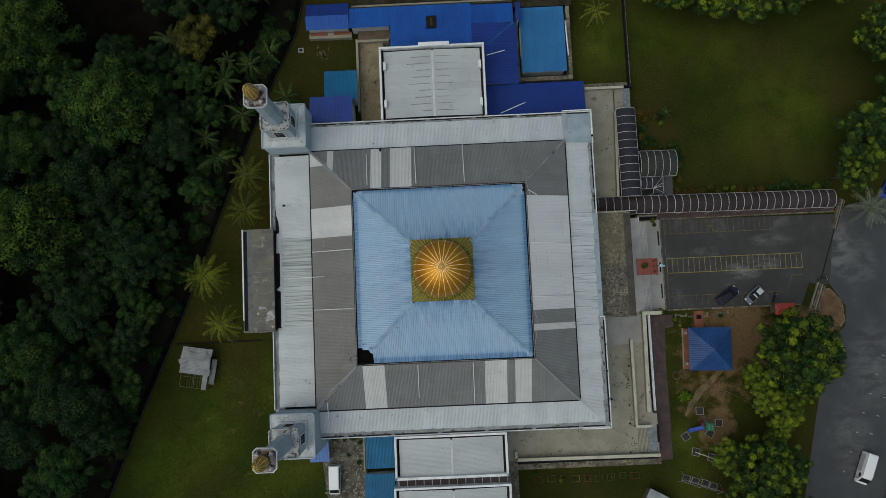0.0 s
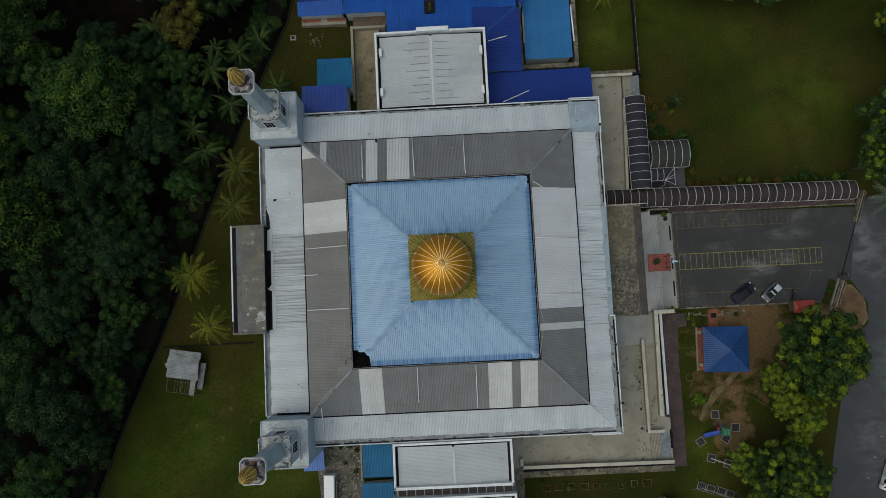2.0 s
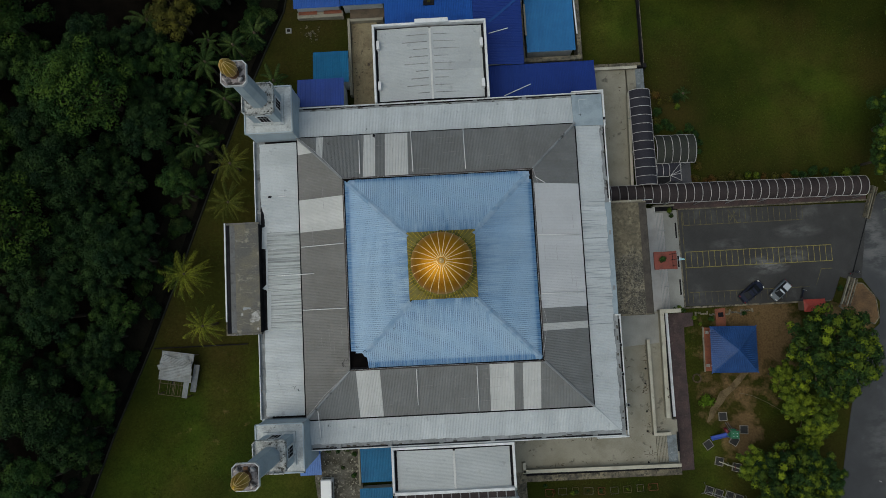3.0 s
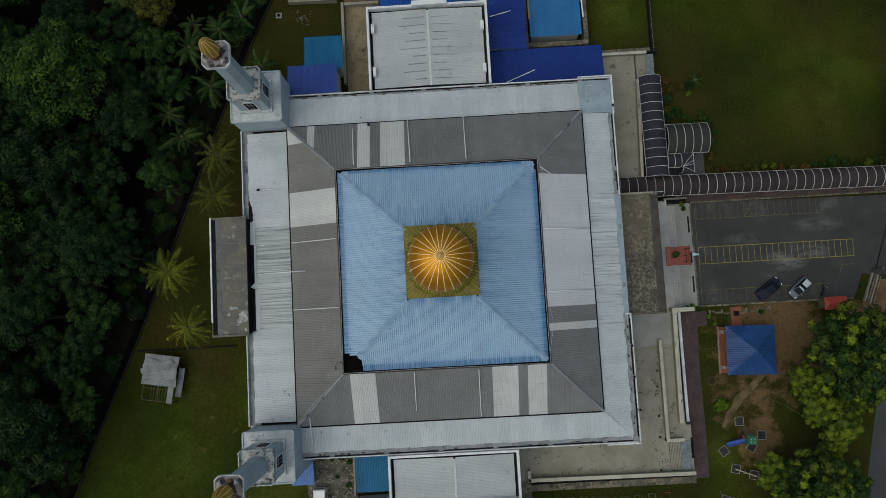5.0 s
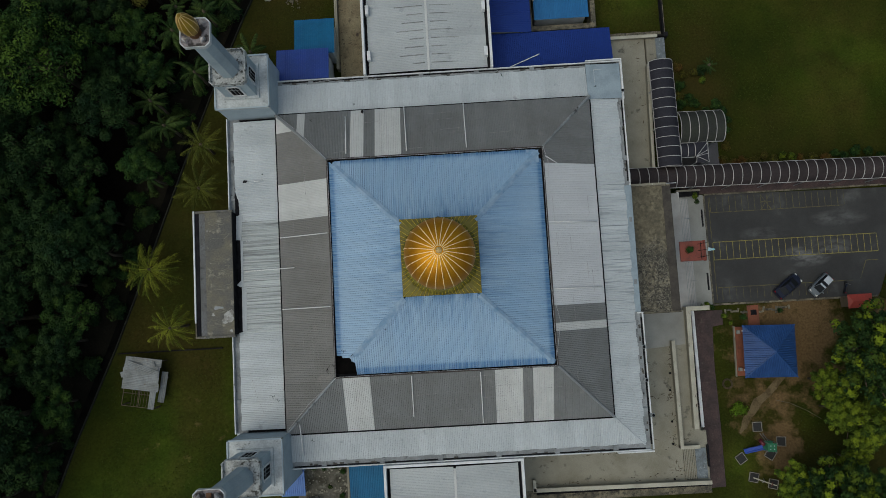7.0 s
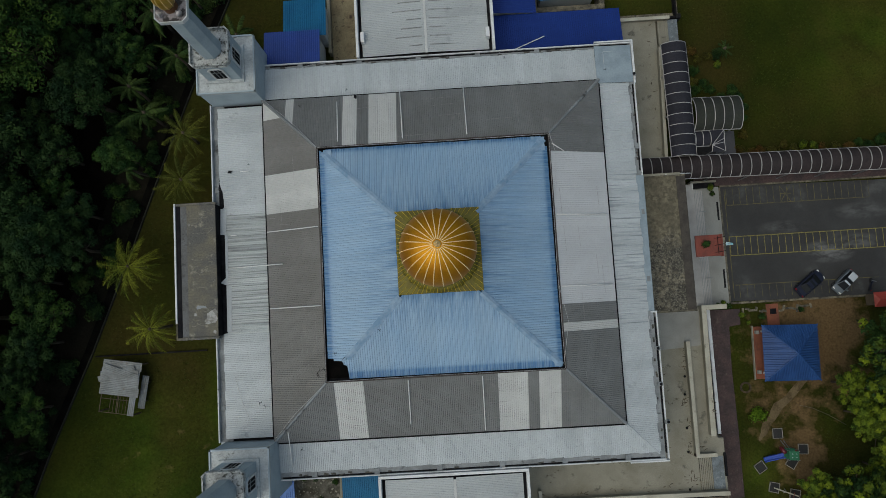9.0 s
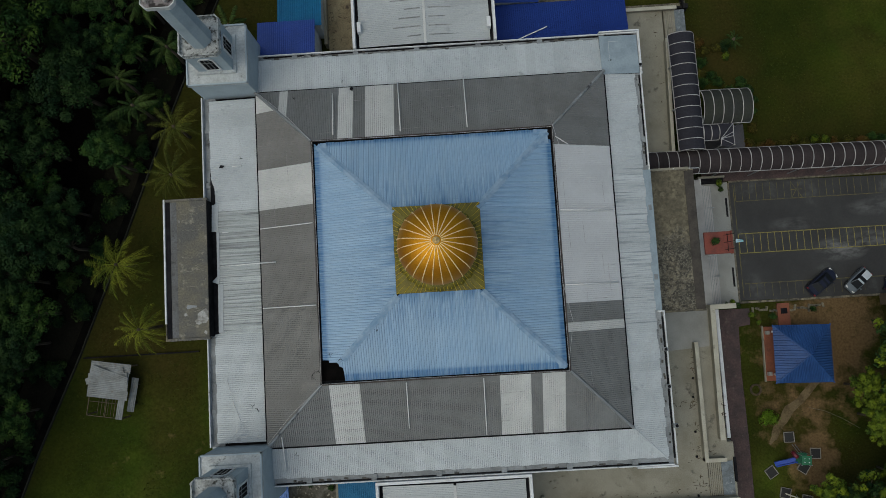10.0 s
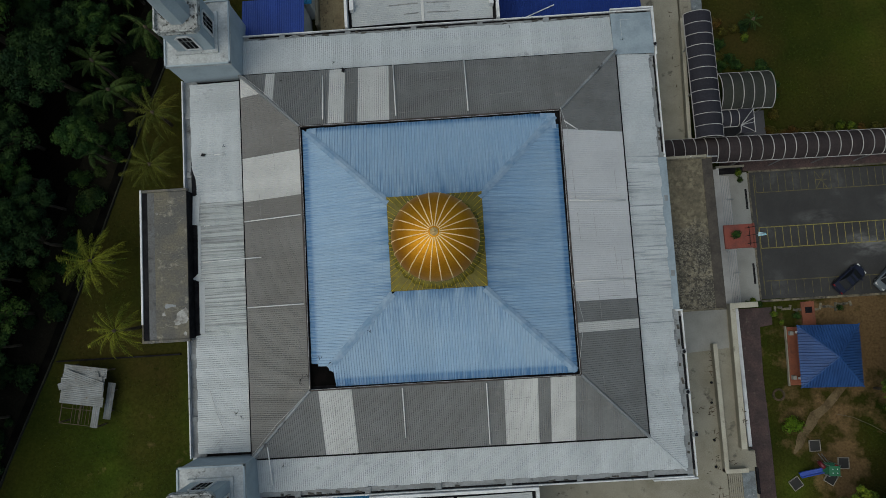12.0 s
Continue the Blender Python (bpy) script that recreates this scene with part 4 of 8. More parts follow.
part("finial", Mesh().lathe([(0.04, 23.85), (0.04, 24.2), (0.07, 24.3), (0.04, 24.4), (0.02, 24.8)], 12, (DX, DY)), M_GOLDRIB, dome, "gold finial", smooth=True)

for x, y, a in ((-23.6, 11.2, 10), (-8.4, 19.0, 95)):
    z = 10.36 if x < -20 else 11.16
    solo("black_scrap", Mesh().slab([(-0.3, -0.08, 0.03), (0.1, -0.2, 0.05), (0.32, 0.05, 0.03), (-0.1, 0.2, 0.06)], 0.02), M_DARK, "torn black felt scrap lying on the roof", "scrap", m=pose(x, y, z, 0, 0, a), group="felt scraps")
for x0, x1, y in ((-22.4, -21.3, 11.15), (-23.7, -23.0, 3.7)):
    solo("roof_pipe", Mesh().tube([(x0, y, 10.42), (x1, y, 10.48)], 0.05, 6), M_PIPE, "short white pipe offcut lying on the roof", "pipe", smooth=True, group="pipe offcuts")

# white pipes across the roofs
PIPES = [((-10.3, 13.2, 13.55), (-10.5, 18.4, 11.6)), ((-3.0, 13.1, 13.6), (-3.2, 19.3, 11.15)), ((4.2, 13.1, 13.6), (4.2, 19.3, 11.15)),
         ((-3.8, -13.6, 13.6), (-3.9, -18.6, 11.6)), ((4.25, -13.6, 13.6), (4.3, -19.8, 11.15)), ((-12.9, 3.75, 13.6), (-19.2, 3.75, 11.2)),
         ((-12.9, -5.0, 13.6), (-19.2, -5.0, 11.2)), ((-17.4, -0.05, 11.9), (-24.0, -0.05, 10.35)), ((13.5, 3.5, 13.6), (19.6, 3.5, 11.2)),
         ((13.5, -4.45, 13.6), (19.6, -4.45, 11.2)), ((-17.6, -18.8, 11.4), (-17.5, -22.7, 10.45)), ((13.6, 11.5, 13.45), (15.0, 10.7, 12.85)),
         ((19.6, 11.3, 10.7), (24, 11.3, 10.3))]
for p, q in PIPES[:12]:
    p, q = Vector(p), Vector(q)
    m = Mesh().tube([p, (p + q) / 2 + Vector((0, 0, -0.02)), q], 0.06, 8)
    solo("roof_pipe", m, M_PIPE, "white plastic pipe lying on the roof sheets", "pipe", smooth=True, group="roof pipes")

# twigs and scraps blown on to the roofs, and cables along the hips
rnd = random.Random(17)
for x, y, z, L in ((-12.9, -11.9, 13.5, 0.4), (-13.6, -12.2, 13.3, 0.9), (-11.6, -10.3, 13.75, 0.4), (-5.6, -6.2, 15.4, 0.6), (-6.5, -8.0, 14.95, 0.4), (-16.4, -20.9, 10.35, 0.4), (-21.4, 12.0, 10.4, 0.3),
                   (-9.5, 20.2, 10.45, 0.3), (20.9, 20.6, 10.5, 0.3), (-14.9, 18.2, 11.5, 0.35), (-21.0, -15.5, 10.35, 0.5), (-20.4, -15.9, 10.4, 0.4), (14.5, -16.2, 12.2, 0.5), (9.3, 22.9, 10.15, 0.3)):
    tw = Mesh()
    for k in range(4):
        a = rnd.uniform(0, 6.28)
        L *= 0.85
        tw.tube([(0, 0, 0.03), (L * 0.5 * math.cos(a), L * 0.5 * math.sin(a), 0.06), (L * math.cos(a + 0.4), L * math.sin(a + 0.4), 0.03)], 0.022, 4, 0.01)
    solo("twig", tw, M_DARK, "dark twigs and scraps lying on the roof sheets", "debris", group="scraps on the roof", m=pose(x, y, z))
for pts in ([(CX - 13.0, CY + 13.0, 13.75), (CX - 16.2, CY + 16.6, 12.45), (CX - 19.3, CY + 19.5, 11.1), (CX - 19.9, CY + 22.0, 10.5), (CX - 14, CY + 23.9, 10.2), (CX - 8.2, CY + 24.1, 10.4)],
            [(CX - 12.9, CY - 13.0, 13.75), (CX - 16.6, CY - 16.1, 12.4), (CX - 19.6, CY - 19.3, 11.1)],
            [(CX + 13.0, CY + 13.1, 13.75), (CX + 13.6, CY + 11.0, 13.4), (CX + 13.3, CY + 6.0, 13.5)],
            [(CX + 23.4, CY - 8.0, 10.25), (CX + 21.6, CY - 14.5, 10.4), (CX + 23.0, CY - 20.0, 10.25)],
            [(CX - 24.0, CY - 12, 10.4), (CX - 23.2, CY - 15.0, 10.45), (CX - 22.4, CY - 17.0, 10.5), (CX - 24.0, CY - 19.0, 10.4)],
            [(CX - 7.6, CY + 24.0, 10.5), (CX + 0.5, CY + 24.1, 10.3), (CX + 8.2, CY + 24.0, 10.5), (CX + 9.5, CY + 23.2, 10.1)],
            [(CX + 12.9, CY - 4.0, 13.6), (CX + 13.7, CY - 8.0, 13.3), (CX + 12.9, CY - 12.0, 13.6)]):
    solo("cable", Mesh().tube(pts, 0.02, 5), M_CABLE, "thin pale cable running over the roof", "cable", group="roof cables")
solo("drain_channel", Mesh().prism([(66.22, 4.75), (66.38, 4.7), (63.28, -3.9), (63.12, -3.8)], 0.0, 0.062), M_DARK, "dark drain channel across the asphalt", "drain", "structure")


# ---- minarets ----
def octo(r, z):
    return [(r / math.cos(math.pi / 8) * math.cos(math.pi / 8 + k * math.pi / 4), r / math.cos(math.pi / 8) * math.sin(math.pi / 8 + k * math.pi / 4), z) for k in range(8)]


def octa_stack(levels):
    m = Mesh()
    vs = [p for r, z in levels for p in octo(r, z)]
    m.add(vs, [(i * 8 + j, i * 8 + (j + 1) % 8, (i + 1) * 8 + (j + 1) % 8, (i + 1) * 8 + j) for i in range(len(levels) - 1) for j in range(8)] +
          [tuple(range(8))[::-1], tuple((len(levels) - 1) * 8 + j for j in range(8))])
    return m


def chamfer_stack(levels, cut=0.42):
    """Levels (half width, z) of a square with cut corners."""
    m = Mesh()
    vs = []
    for h, z in levels:
        k = h - cut
        vs += [(h, -k, z), (h, k, z), (k, h, z), (-k, h, z), (-h, k, z), (-h, -k, z), (-k, -h, z), (k, -h, z)]
    m.add(vs, [(i * 8 + j, i * 8 + (j + 1) % 8, (i + 1) * 8 + (j + 1) % 8, (i + 1) * 8 + j) for i in range(len(levels) - 1) for j in range(8)] +
          [tuple(range(8))[::-1], tuple((len(levels) - 1) * 8 + j for j in range(8))])
    return m


def minaret(cx, cy, half):
    t = thing("minaret", "pale blue-grey square minaret tower with a small gold dome", "minaret", pose(cx, cy, 0), "corner minarets")
    part("tower_base", Mesh().box(-half + 0.12, half - 0.12, -half + 0.12, half - 0.12, 1.5, 14.1), M_MINARET, t, bevel=0.04)
    led = part("ledge", Mesh().box(-half, half, -half, half, 14.1, 14.45), M_LEDGE, t, "stained flat ledge", bevel=0.05)
    rim = Mesh()
    for a in range(4):
        rim.box(-half, half, half - 0.16, half, 14.45, 14.62, pose(0, 0, 0, 0, 0, 90 * a))
    part("ledge_rim", rim, M_MINARET, led)
    part("ledge_plinth", Mesh().box(-2.15, 2.15, -2.15, 2.15, 14.45, 14.75), M_LEDGE, led, bevel=0.04)
    room = part("belfry", Mesh().box(-1.85, 1.85, -1.85, 1.85, 14.45, 18.9), M_MINARET, t, "square room with framed windows", bevel=0.03)
    for a in range(4):
        q = pose(0, 0, 0, 0, 0, 90 * a)
        fr = Mesh()
        for b in ((-0.82, -0.64, 15.3, 17.6), (0.64, 0.82, 15.3, 17.6), (-0.5, 0.5, 17.95, 18.13), (-0.82, 0.82, 15.12, 15.3)):
            fr.box(b[0], b[1], -1.98, -1.80, b[2], b[3], q)
        for sg in (-1, 1):
            fr.box(-0.3, 0.3, -1.98, -1.80, -0.09, 0.09, q @ pose(sg * 0.66, 0, 17.8, 0, sg * 50, 0))
        part("window_frame", fr, M_WHITE, room, "white window frame")
        sl = Mesh().box(-0.64, 0.64, -1.9, -1.84, 15.3, 17.95, q)
        part("window_pane", sl, M_DARK, room, "dark louvred opening")
        mu = Mesh()
        for k in (-0.15, 0.15):
            mu.box(k * 1.4 - 0.03, k * 1.4 + 0.03, -1.95, -1.88, 15.3, 17.95, q)
        mu.box(-0.64, 0.64, -1.94, -1.885, 17.0, 17.08, q)
        part("mullion", mu, M_STEEL, room)
    cor = part("cornice", Mesh().prism([(-2.1, -1.7), (-1.7, -2.1), (1.7, -2.1), (2.1, -1.7), (2.1, 1.7), (1.7, 2.1), (-1.7, 2.1), (-2.1, 1.7)], 18.9, 19.15), M_CORNICE, t, "weather-stained cornice", bevel=0.04)
    rl = Mesh()
    for a in range(4):
        rl.box(-1.7, 1.7, 1.92, 2.06, 19.15, 19.62, pose(0, 0, 0, 0, 0, 90 * a))
        rl.box(-0.33, 0.33, -0.07, 0.07, 19.15, 19.62, pose(1.87 * (1 if a in (0, 3) else -1), 1.87 * (1 if a < 2 else -1), 0, 0, 0, 45 + 90 * (a + 1)))
    part("balustrade", rl, M_CORNICE, cor)
    part("shaft", octa_stack([(1.2, 19.1), (1.12, 27.8), (1.35, 28.1)]), M_MINARET, t, "tall octagonal shaft")
    top = part("balcony", chamfer_stack([(1.3, 28), (1.5, 28.2), (1.5, 28.7), (1.43, 28.7), (1.43, 28.55)]), M_PARAPET, t, "octagonal balcony parapet")
    part("balcony_floor", chamfer_stack([(1.41, 28.4), (1.41, 28.57)]), mat("sooty_floor", (0.27, 0.245, 0.25), (0.045, 0.04, 0.04), 0.9, (0.47, 0.56), fine=5, amt=0.3, rough=0.95), top, "sooty stained floor")
    part("drum", Mesh().lathe([(0.66, 28.5), (0.66, 29.1), (0.72, 29.15), (0.72, 29.35)], 20), mat("rust_brown_drum", (0.13, 0.055, 0.02), rough=0.6, bump=0.1), top, "rusty brown drum", smooth=False)
    prof = [(0.66, 29.3), (0.84, 29.75), (0.90, 30.3), (0.84, 30.95), (0.64, 31.6), (0.38, 32.15), (0.18, 32.45), (0.05, 32.6)]
    cup = part("cupola", Mesh().lathe(prof, 28), mat("small_gold_dome", (0.42, 0.27, 0.03), (0.30, 0.18, 0.025), 1.0, rough=0.4, metal=0.5, fine=6, amt=0.15, bump=0), t, "small gold dome", smooth=True)
    for k in range(10):
        a = 2 * math.pi * k / 10
        part("rib", Mesh().tube([((r + 0.01) * math.cos(a), (r + 0.01) * math.sin(a), z) for r, z in prof[:-1]], 0.035, 5), M_GOLDRIB, cup, "pale gold rib")
    for k in range(4):
        a = math.pi / 4 + k * math.pi / 2
        horn = Mesh().lathe([(0.07, 0.0), (0.1, 0.2), (0.32, 0.5), (0.33, 0.53)], 12)
        m = pose(0.85 * math.cos(a), 0.85 * math.sin(a), 28.95) @ pose(0, 0, 0, 0, 75, math.degrees(a))
        horn.v = [tuple(m @ Vector(p)) for p in horn.v]
        part("loudspeaker", horn, mat("pale_horn", (0.45, 0.42, 0.42), rough=0.5, bump=0) if k == 0 else bpy.data.materials["pale_horn"], top, "pale horn loudspeaker", smooth=True)
    part("roof_hatch", Mesh().box(-0.2, 0.28, 0.75, 1.15, 28.55, 28.72), bpy.data.materials["rust_brown_drum"], top, "brown hatch")
    return t


minaret(-22.35, 22.5, 3.3)
minaret(-22.1, -22.85, 3.22)


# ---- side wings ----
def flat_wing(name, label, x0, x1, y0, y1, ztop, zroof, boxes, raised=None, ground=0.0):
    """A hall with a white parapet round two shallow slopes of pale sheets and a ridge."""
    w = thing(name, label, "building wing")
    part("wall", Mesh().box(x0 + 0.05, x1 - 0.05, y0 + 0.02, y1 - 0.05, ground, zroof - 0.45), M_WALL, w)
    part("roof_gutter", Mesh().box(x0 + 0.2, x1 - 0.2, y0 + 0.05, y1 - 0.2, zroof - 0.45, zroof - 0.3), M_DARK, w, "black gutter bed")
    t = 0.32
    for b in ((x0, x0 + t, y0, y1 - t), (x1 - t, x1, y0, y1 - t), (x0, x1, y1 - t, y1)):
        part("parapet", Mesh().box(*b, zroof - 0.6, ztop), M_WHITE, w, "white painted parapet", bevel=0.04)
    if raised:
        part("raised_coping", Mesh().box(raised[0], raised[1], y1 - t - 0.02, y1 + 0.3, ztop + 0.003, ztop + 0.45), M_WHITE, w, bevel=0.04)
    xm = (x0 + x1) / 2 + 0.1
    for sgn, xe in ((-1, x0 + 0.68), (1, x1 - 0.68)):
        n = round((y1 - y0 - 1.3) / 1.05)
        ya, yb = y0 + 0.25, y1 - 0.62
        for i in range(n):
            a, b = ya + (yb - ya) * i / n, ya + (yb - ya) * (i + 1) / n

            def pl(u, v, q, xe=xe, lift=0.006 * (i % 2)):
                return (xm + (xe - xm) * v, u, zroof + 0.35 * (1 - v) - 0.1 + q + lift)
            part("roof_sheet", corrugated(a, b + 0.02, lambda u: 0.02, lambda u: 1.0, pl, 0.2, 0.02), M_WINGROOF, w)
    part("ridge_cap", Mesh().box(xm - 0.15, xm + 0.15, y0 + 0.2, y1 - 0.8, zroof + 0.23, zroof + 0.32), M_WHITESHEET, w, "pale ridge cap", bevel=0.02)
    for bx, by in boxes:
        part("scupper_box", Mesh().box(bx - 0.22, bx + 0.22, by - 0.6, by + 0.6, zroof - 0.2, ztop + 0.02), M_WHITE, w, "white scupper box", bevel=0.03)
    return w


wn1 = flat_wing("north_wing", "hall wing with white parapet and pale sheet roof", -8.15, 8.35, 24.06, 35.6, 10.35, 9.7,
                ((-7.35, 32.5), (-7.35, 26.5), (7.55, 32.2), (7.55, 26.2)), (-1.9, 2.9), 1.0)
# lap seams between the sheets
M_SEAM = mat("dirty_lap_seam", (0.25, 0.258, 0.258), (0.14, 0.145, 0.145), 0.8, (0.4, 0.6), fine=6, amt=0.3, rough=0.8)
for i in range(9):
    y = 25.2 + 1.08 * i
    for sgn in (-1, 1):
        L = (2.0 if sgn > 0 else 1.6) + 2.3 * ((i * 37 + (sgn + 1) * 13) % 10) / 10
        xa = 0.2 + sgn * 0.45
        part("lap_seam", Mesh().slab([(xa, y, 9.965), (xa + sgn * L, y + 0.03 * sgn, 9.965 - 0.047 * L), (xa + sgn * L, y + 0.08, 9.965 - 0.047 * L), (xa, y + 0.12, 9.965)], 0.05), M_SEAM, wn1)
ws1 = flat_wing("south_wing", "hall wing with white parapet and pale sheet roof", -8.0, 8.9, -30.75, -24.4, 10.3, 9.7, ())
part("parapet", Mesh().box(-8.0, 8.9, -30.8, -30.4, 9.1, 10.3), M_WHITE, ws1, "white painted parapet", bevel=0.04)
ws2 = flat_wing("rear_hall", "second hall with white parapet and pale sheet roof", -8.3, 9.2, -46.0, -32.0, 10.0, 9.4, ())
# lattice canopy between the two halls
lat = thing("lattice_canopy", "dark panelled canopy strip between two halls", "canopy")
part("frame", Mesh().box(-7.7, 8.7, -32.0, -30.85, 9.0, 9.35), M_GUTTER, lat)
for i in range(13):
    x = -7.55 + 1.25 * i
    part("panel", Mesh().box(x + 0.05, x + 1.17, -31.85, -31.0, 9.35, 9.4), M_VAULT, lat, "dark square panel")

# west concrete slab roof
sl = thing("mihrab_block", "flat weathered concrete roof block with pale edge", "building wing")
part("wall", Mesh().box(-29.3, -25.3, -8.0, 7.3, 2.5, 11.2), M_WALL, sl)
part("slab", Mesh().box(-29.4, -25.05, -7.85, 7.45, 11.2, 11.5), M_WESTSLAB, sl, "stained concrete slab")
part("kerb", Mesh().box(-29.8, -29.6, -6.1, 7.6, 11.0, 11.66), M_WHITE, sl, "white west edge", bevel=0.03)
part("kerb", Mesh().box(-29.76, -29.6, -7.98, -6.1, 11.0, 11.6), M_DIRTSLAB, sl, "soiled west edge", bevel=0.03)
part("slab_margin", Mesh().box(-29.05, -28.35, -7.65, 7.25, 11.4, 11.506), mat("bluish_screed", (0.135, 0.14, 0.148), (0.10, 0.10, 0.098), 0.5, (0.4, 0.62), (0.06, 0.06, 0.06), 1.4, (0.56, 0.68), fine=6, amt=0.35, rough=0.95), sl, "bluish grey screed margin")
# added black panel: paints the wall face as dark as the gap's shade
part("dark_flashing", Mesh().box(-25.04, -24.99, -7.7, 7.3, 9.9, 11.46), M_DARK, sl, "black panel added for the shaded gap below the slab edge")
patch = random.Random(4)
M_PLASTER = mat("white_plaster_patch", (0.34, 0.34, 0.33), (0.20, 0.195, 0.18), 1.6, (0.44, 0.6), fine=7, amt=0.35, rough=0.95)
for px, py, pr in ((-25.75, -5.5, 0.78), (-25.4, -5.0, 0.4), (-26.2, -6.0, 0.4), (-27.6, -5.2, 0.22), (-25.4, -7.2, 0.22), (-28.1, 5.1, 0.16)):
    ring = [(px + pr * patch.uniform(0.6, 1.1) * math.cos(a), py + pr * patch.uniform(0.6, 1.1) * math.sin(a)) for a in [2 * math.pi * k / 13 for k in range(13)]]
    part("plaster_patch", Mesh().prism(ring, 11.45, 11.504 + 0.002 * pr), M_PLASTER, sl, "worn white plaster patch")
part("wet_streak", Mesh().prism([(-27.5, -4.4), (-27.3, -4.15), (-26.4, -4.25), (-26.3, -4.45), (-26.9, -4.5), (-27.35, -4.62)], 11.4, 11.507), M_GUTTER, sl, "dark wet streak")
rnd = random.Random(9)
cr = Mesh()
for k in range(30):
    x, y, a = rnd.uniform(-28.4, -25.9), rnd.uniform(-7.2, 6.6), rnd.choice((0, 0, 0.25, -0.25))
    pts = []
    for j in range(5):
        pts.append((x, y, 11.505))
        a = 0.6 * a + rnd.uniform(-0.5, 0.5)
        x = min(-25.3, max(-28.7, x + 0.32 * math.cos(a)))
        y += 0.32 * math.sin(a)
    cr.tube(pts, 0.028, 4, 0.015)
part("lime_crack", cr, mat("lime_bloom", (0.25, 0.24, 0.21), (0.15, 0.14, 0.11), 1.2, (0.4, 0.6), fine=6, amt=0.3, rough=0.95), sl, "pale lime lines along the cracks", kind="stuff")
part("side_kerb", Mesh().box(-29.6, -24.9, 7.3, 7.56, 11.1, 11.7), M_WESTSLAB, sl, bevel=0.03)
part("side_kerb", Mesh().box(-29.6, -24.9, -7.98, -7.72, 11.1, 11.7), M_WESTSLAB, sl, bevel=0.03)
part("gutter_strip", Mesh().box(-29.59, -29.06, -7.7, 7.28, 11.5, 11.52), M_DARK, sl, "black gutter strip")
# black sheet, so the gap's shade is in its colour
part("roof_gap", Mesh().box(-25.04, -24.2, -7.6, 10.6, 9.9, 10.04), M_DARK, sl, "dark gap beside the roof")


# ---- buildings with blue sheet roofs ----
def lean_roof(name, label, x0, x1, y0, y1, z_a, z_b, along, material, zg=2.5, posts=False, width=1.0, wall=True):
    """A single slope of ribbed sheets on walls; along 'y': the ribs run in y and z goes from z_a at y0 to z_b at y1."""
    t = thing(name, label, "building")
    a0, a1 = (x0, x1) if along == "y" else (y0, y1)
    b0, b1 = (y0, y1) if along == "y" else (x0, x1)
    n = max(1, round((a1 - a0) / width))
    for i in range(n):
        a, b = a0 + (a1 - a0) * i / n, a0 + (a1 - a0) * (i + 1) / n

        def pl(u, v, q, lift=0.006 * (i % 2)):
            z = z_a + (z_b - z_a) * (v - b0) / (b1 - b0) + q + lift
            return (u, v, z) if along == "y" else (v, u, z)
        part("roof_sheet", corrugated(a, b + 0.02, lambda u: b0, lambda u: b1, pl, 0.25, 0.035), material, t)
    if wall:
        part("wall", Mesh().add([(x, y, z) for x, y in ((x0 + 0.3, y0 + 0.3), (x1 - 0.3, y0 + 0.3), (x1 - 0.3, y1 - 0.3), (x0 + 0.3, y1 - 0.3)) for z in (zg, min(z_a, z_b) - 0.12)],
                               [(0, 2, 3, 1), (2, 4, 5, 3), (4, 6, 7, 5), (6, 0, 1, 7), (1, 3, 5, 7)]), M_WALL, t)
    else:
        for x, y in ((x0 + 0.2, y0 + 0.2), (x1 - 0.2, y0 + 0.2), (x1 - 0.2, y1 - 0.2), (x0 + 0.2, y1 - 0.2)):
            part("post", Mesh().box(x - 0.06, x + 0.06, y - 0.06, y + 0.06, zg, min(z_a, z_b) + 0.02), M_STEEL, t)
        part("rail", Mesh().box(x0 + 0.1, x1 - 0.1, y0 + 0.1, y0 + 0.2, min(z_a, z_b) - 0.16, min(z_a, z_b) - 0.05), M_STEEL, t)
    return t


lean_roof("annex", "low building with a royal blue ribbed roof", -13.3, -6.6, 40.9, 44.4, 5.7, 5.3, "y", M_BLUE)
lean_roof("annex_hall", "low hall with a royal blue ribbed roof", -6.6, 6.8, 35.75, 44.4, 6.1, 5.3, "y", M_BLUE)
lean_roof("annex_end", "low building end with a royal blue ribbed roof", 6.8, 13.7, 40.6, 44.1, 5.85, 5.25, "y", M_BLUE)
lean_roof("store", "small store with a royal blue ribbed roof", -20.5, -13.4, 41.0, 43.2, 5.3, 5.75, "y", M_BLUE)
lean_roof("rear_store", "small store with a navy blue ribbed roof", -20.4, -13.4, 43.2, 45.4, 5.75, 5.2, "y", M_NAVY)
lean_roof("side_annex", "long side building with a navy blue ribbed roof", 8.5, 14.15, 30.3, 40.55, 6.2, 5.6, "x", M_NAVY)
lean_roof("corner_annex", "corner building with a navy blue ribbed roof", 6.8, 8.5, 35.75, 40.55, 6.38, 6.2, "x", M_NAVY)
lean_roof("porch_annex", "low porch building with a navy blue ribbed roof", 8.5, 24.6, 24.45, 30.32, 6.25, 5.4, "y", M_NAVY, 0.5)
lean_roof("link_roof", "small blue roof beside the pool shed", 14.15, 15.0, 41.0, 44.1, 5.5, 5.4, "y", M_NAVY, 0.5)
solo("valley_flashing", Mesh().slab([(8.9, 36.9, 6.22), (9.25, 36.75, 6.2), (13.9, 40.5, 5.74), (13.5, 40.7, 5.76)], 0.05), mat("dull_blue_flashing", (0.014, 0.062, 0.22), (0.012, 0.048, 0.20), 0.4, fine=4, amt=0.15, rough=0.5, bump=0, gloss=0.2), "dull blue valley flashing on the navy roof", "flashing")
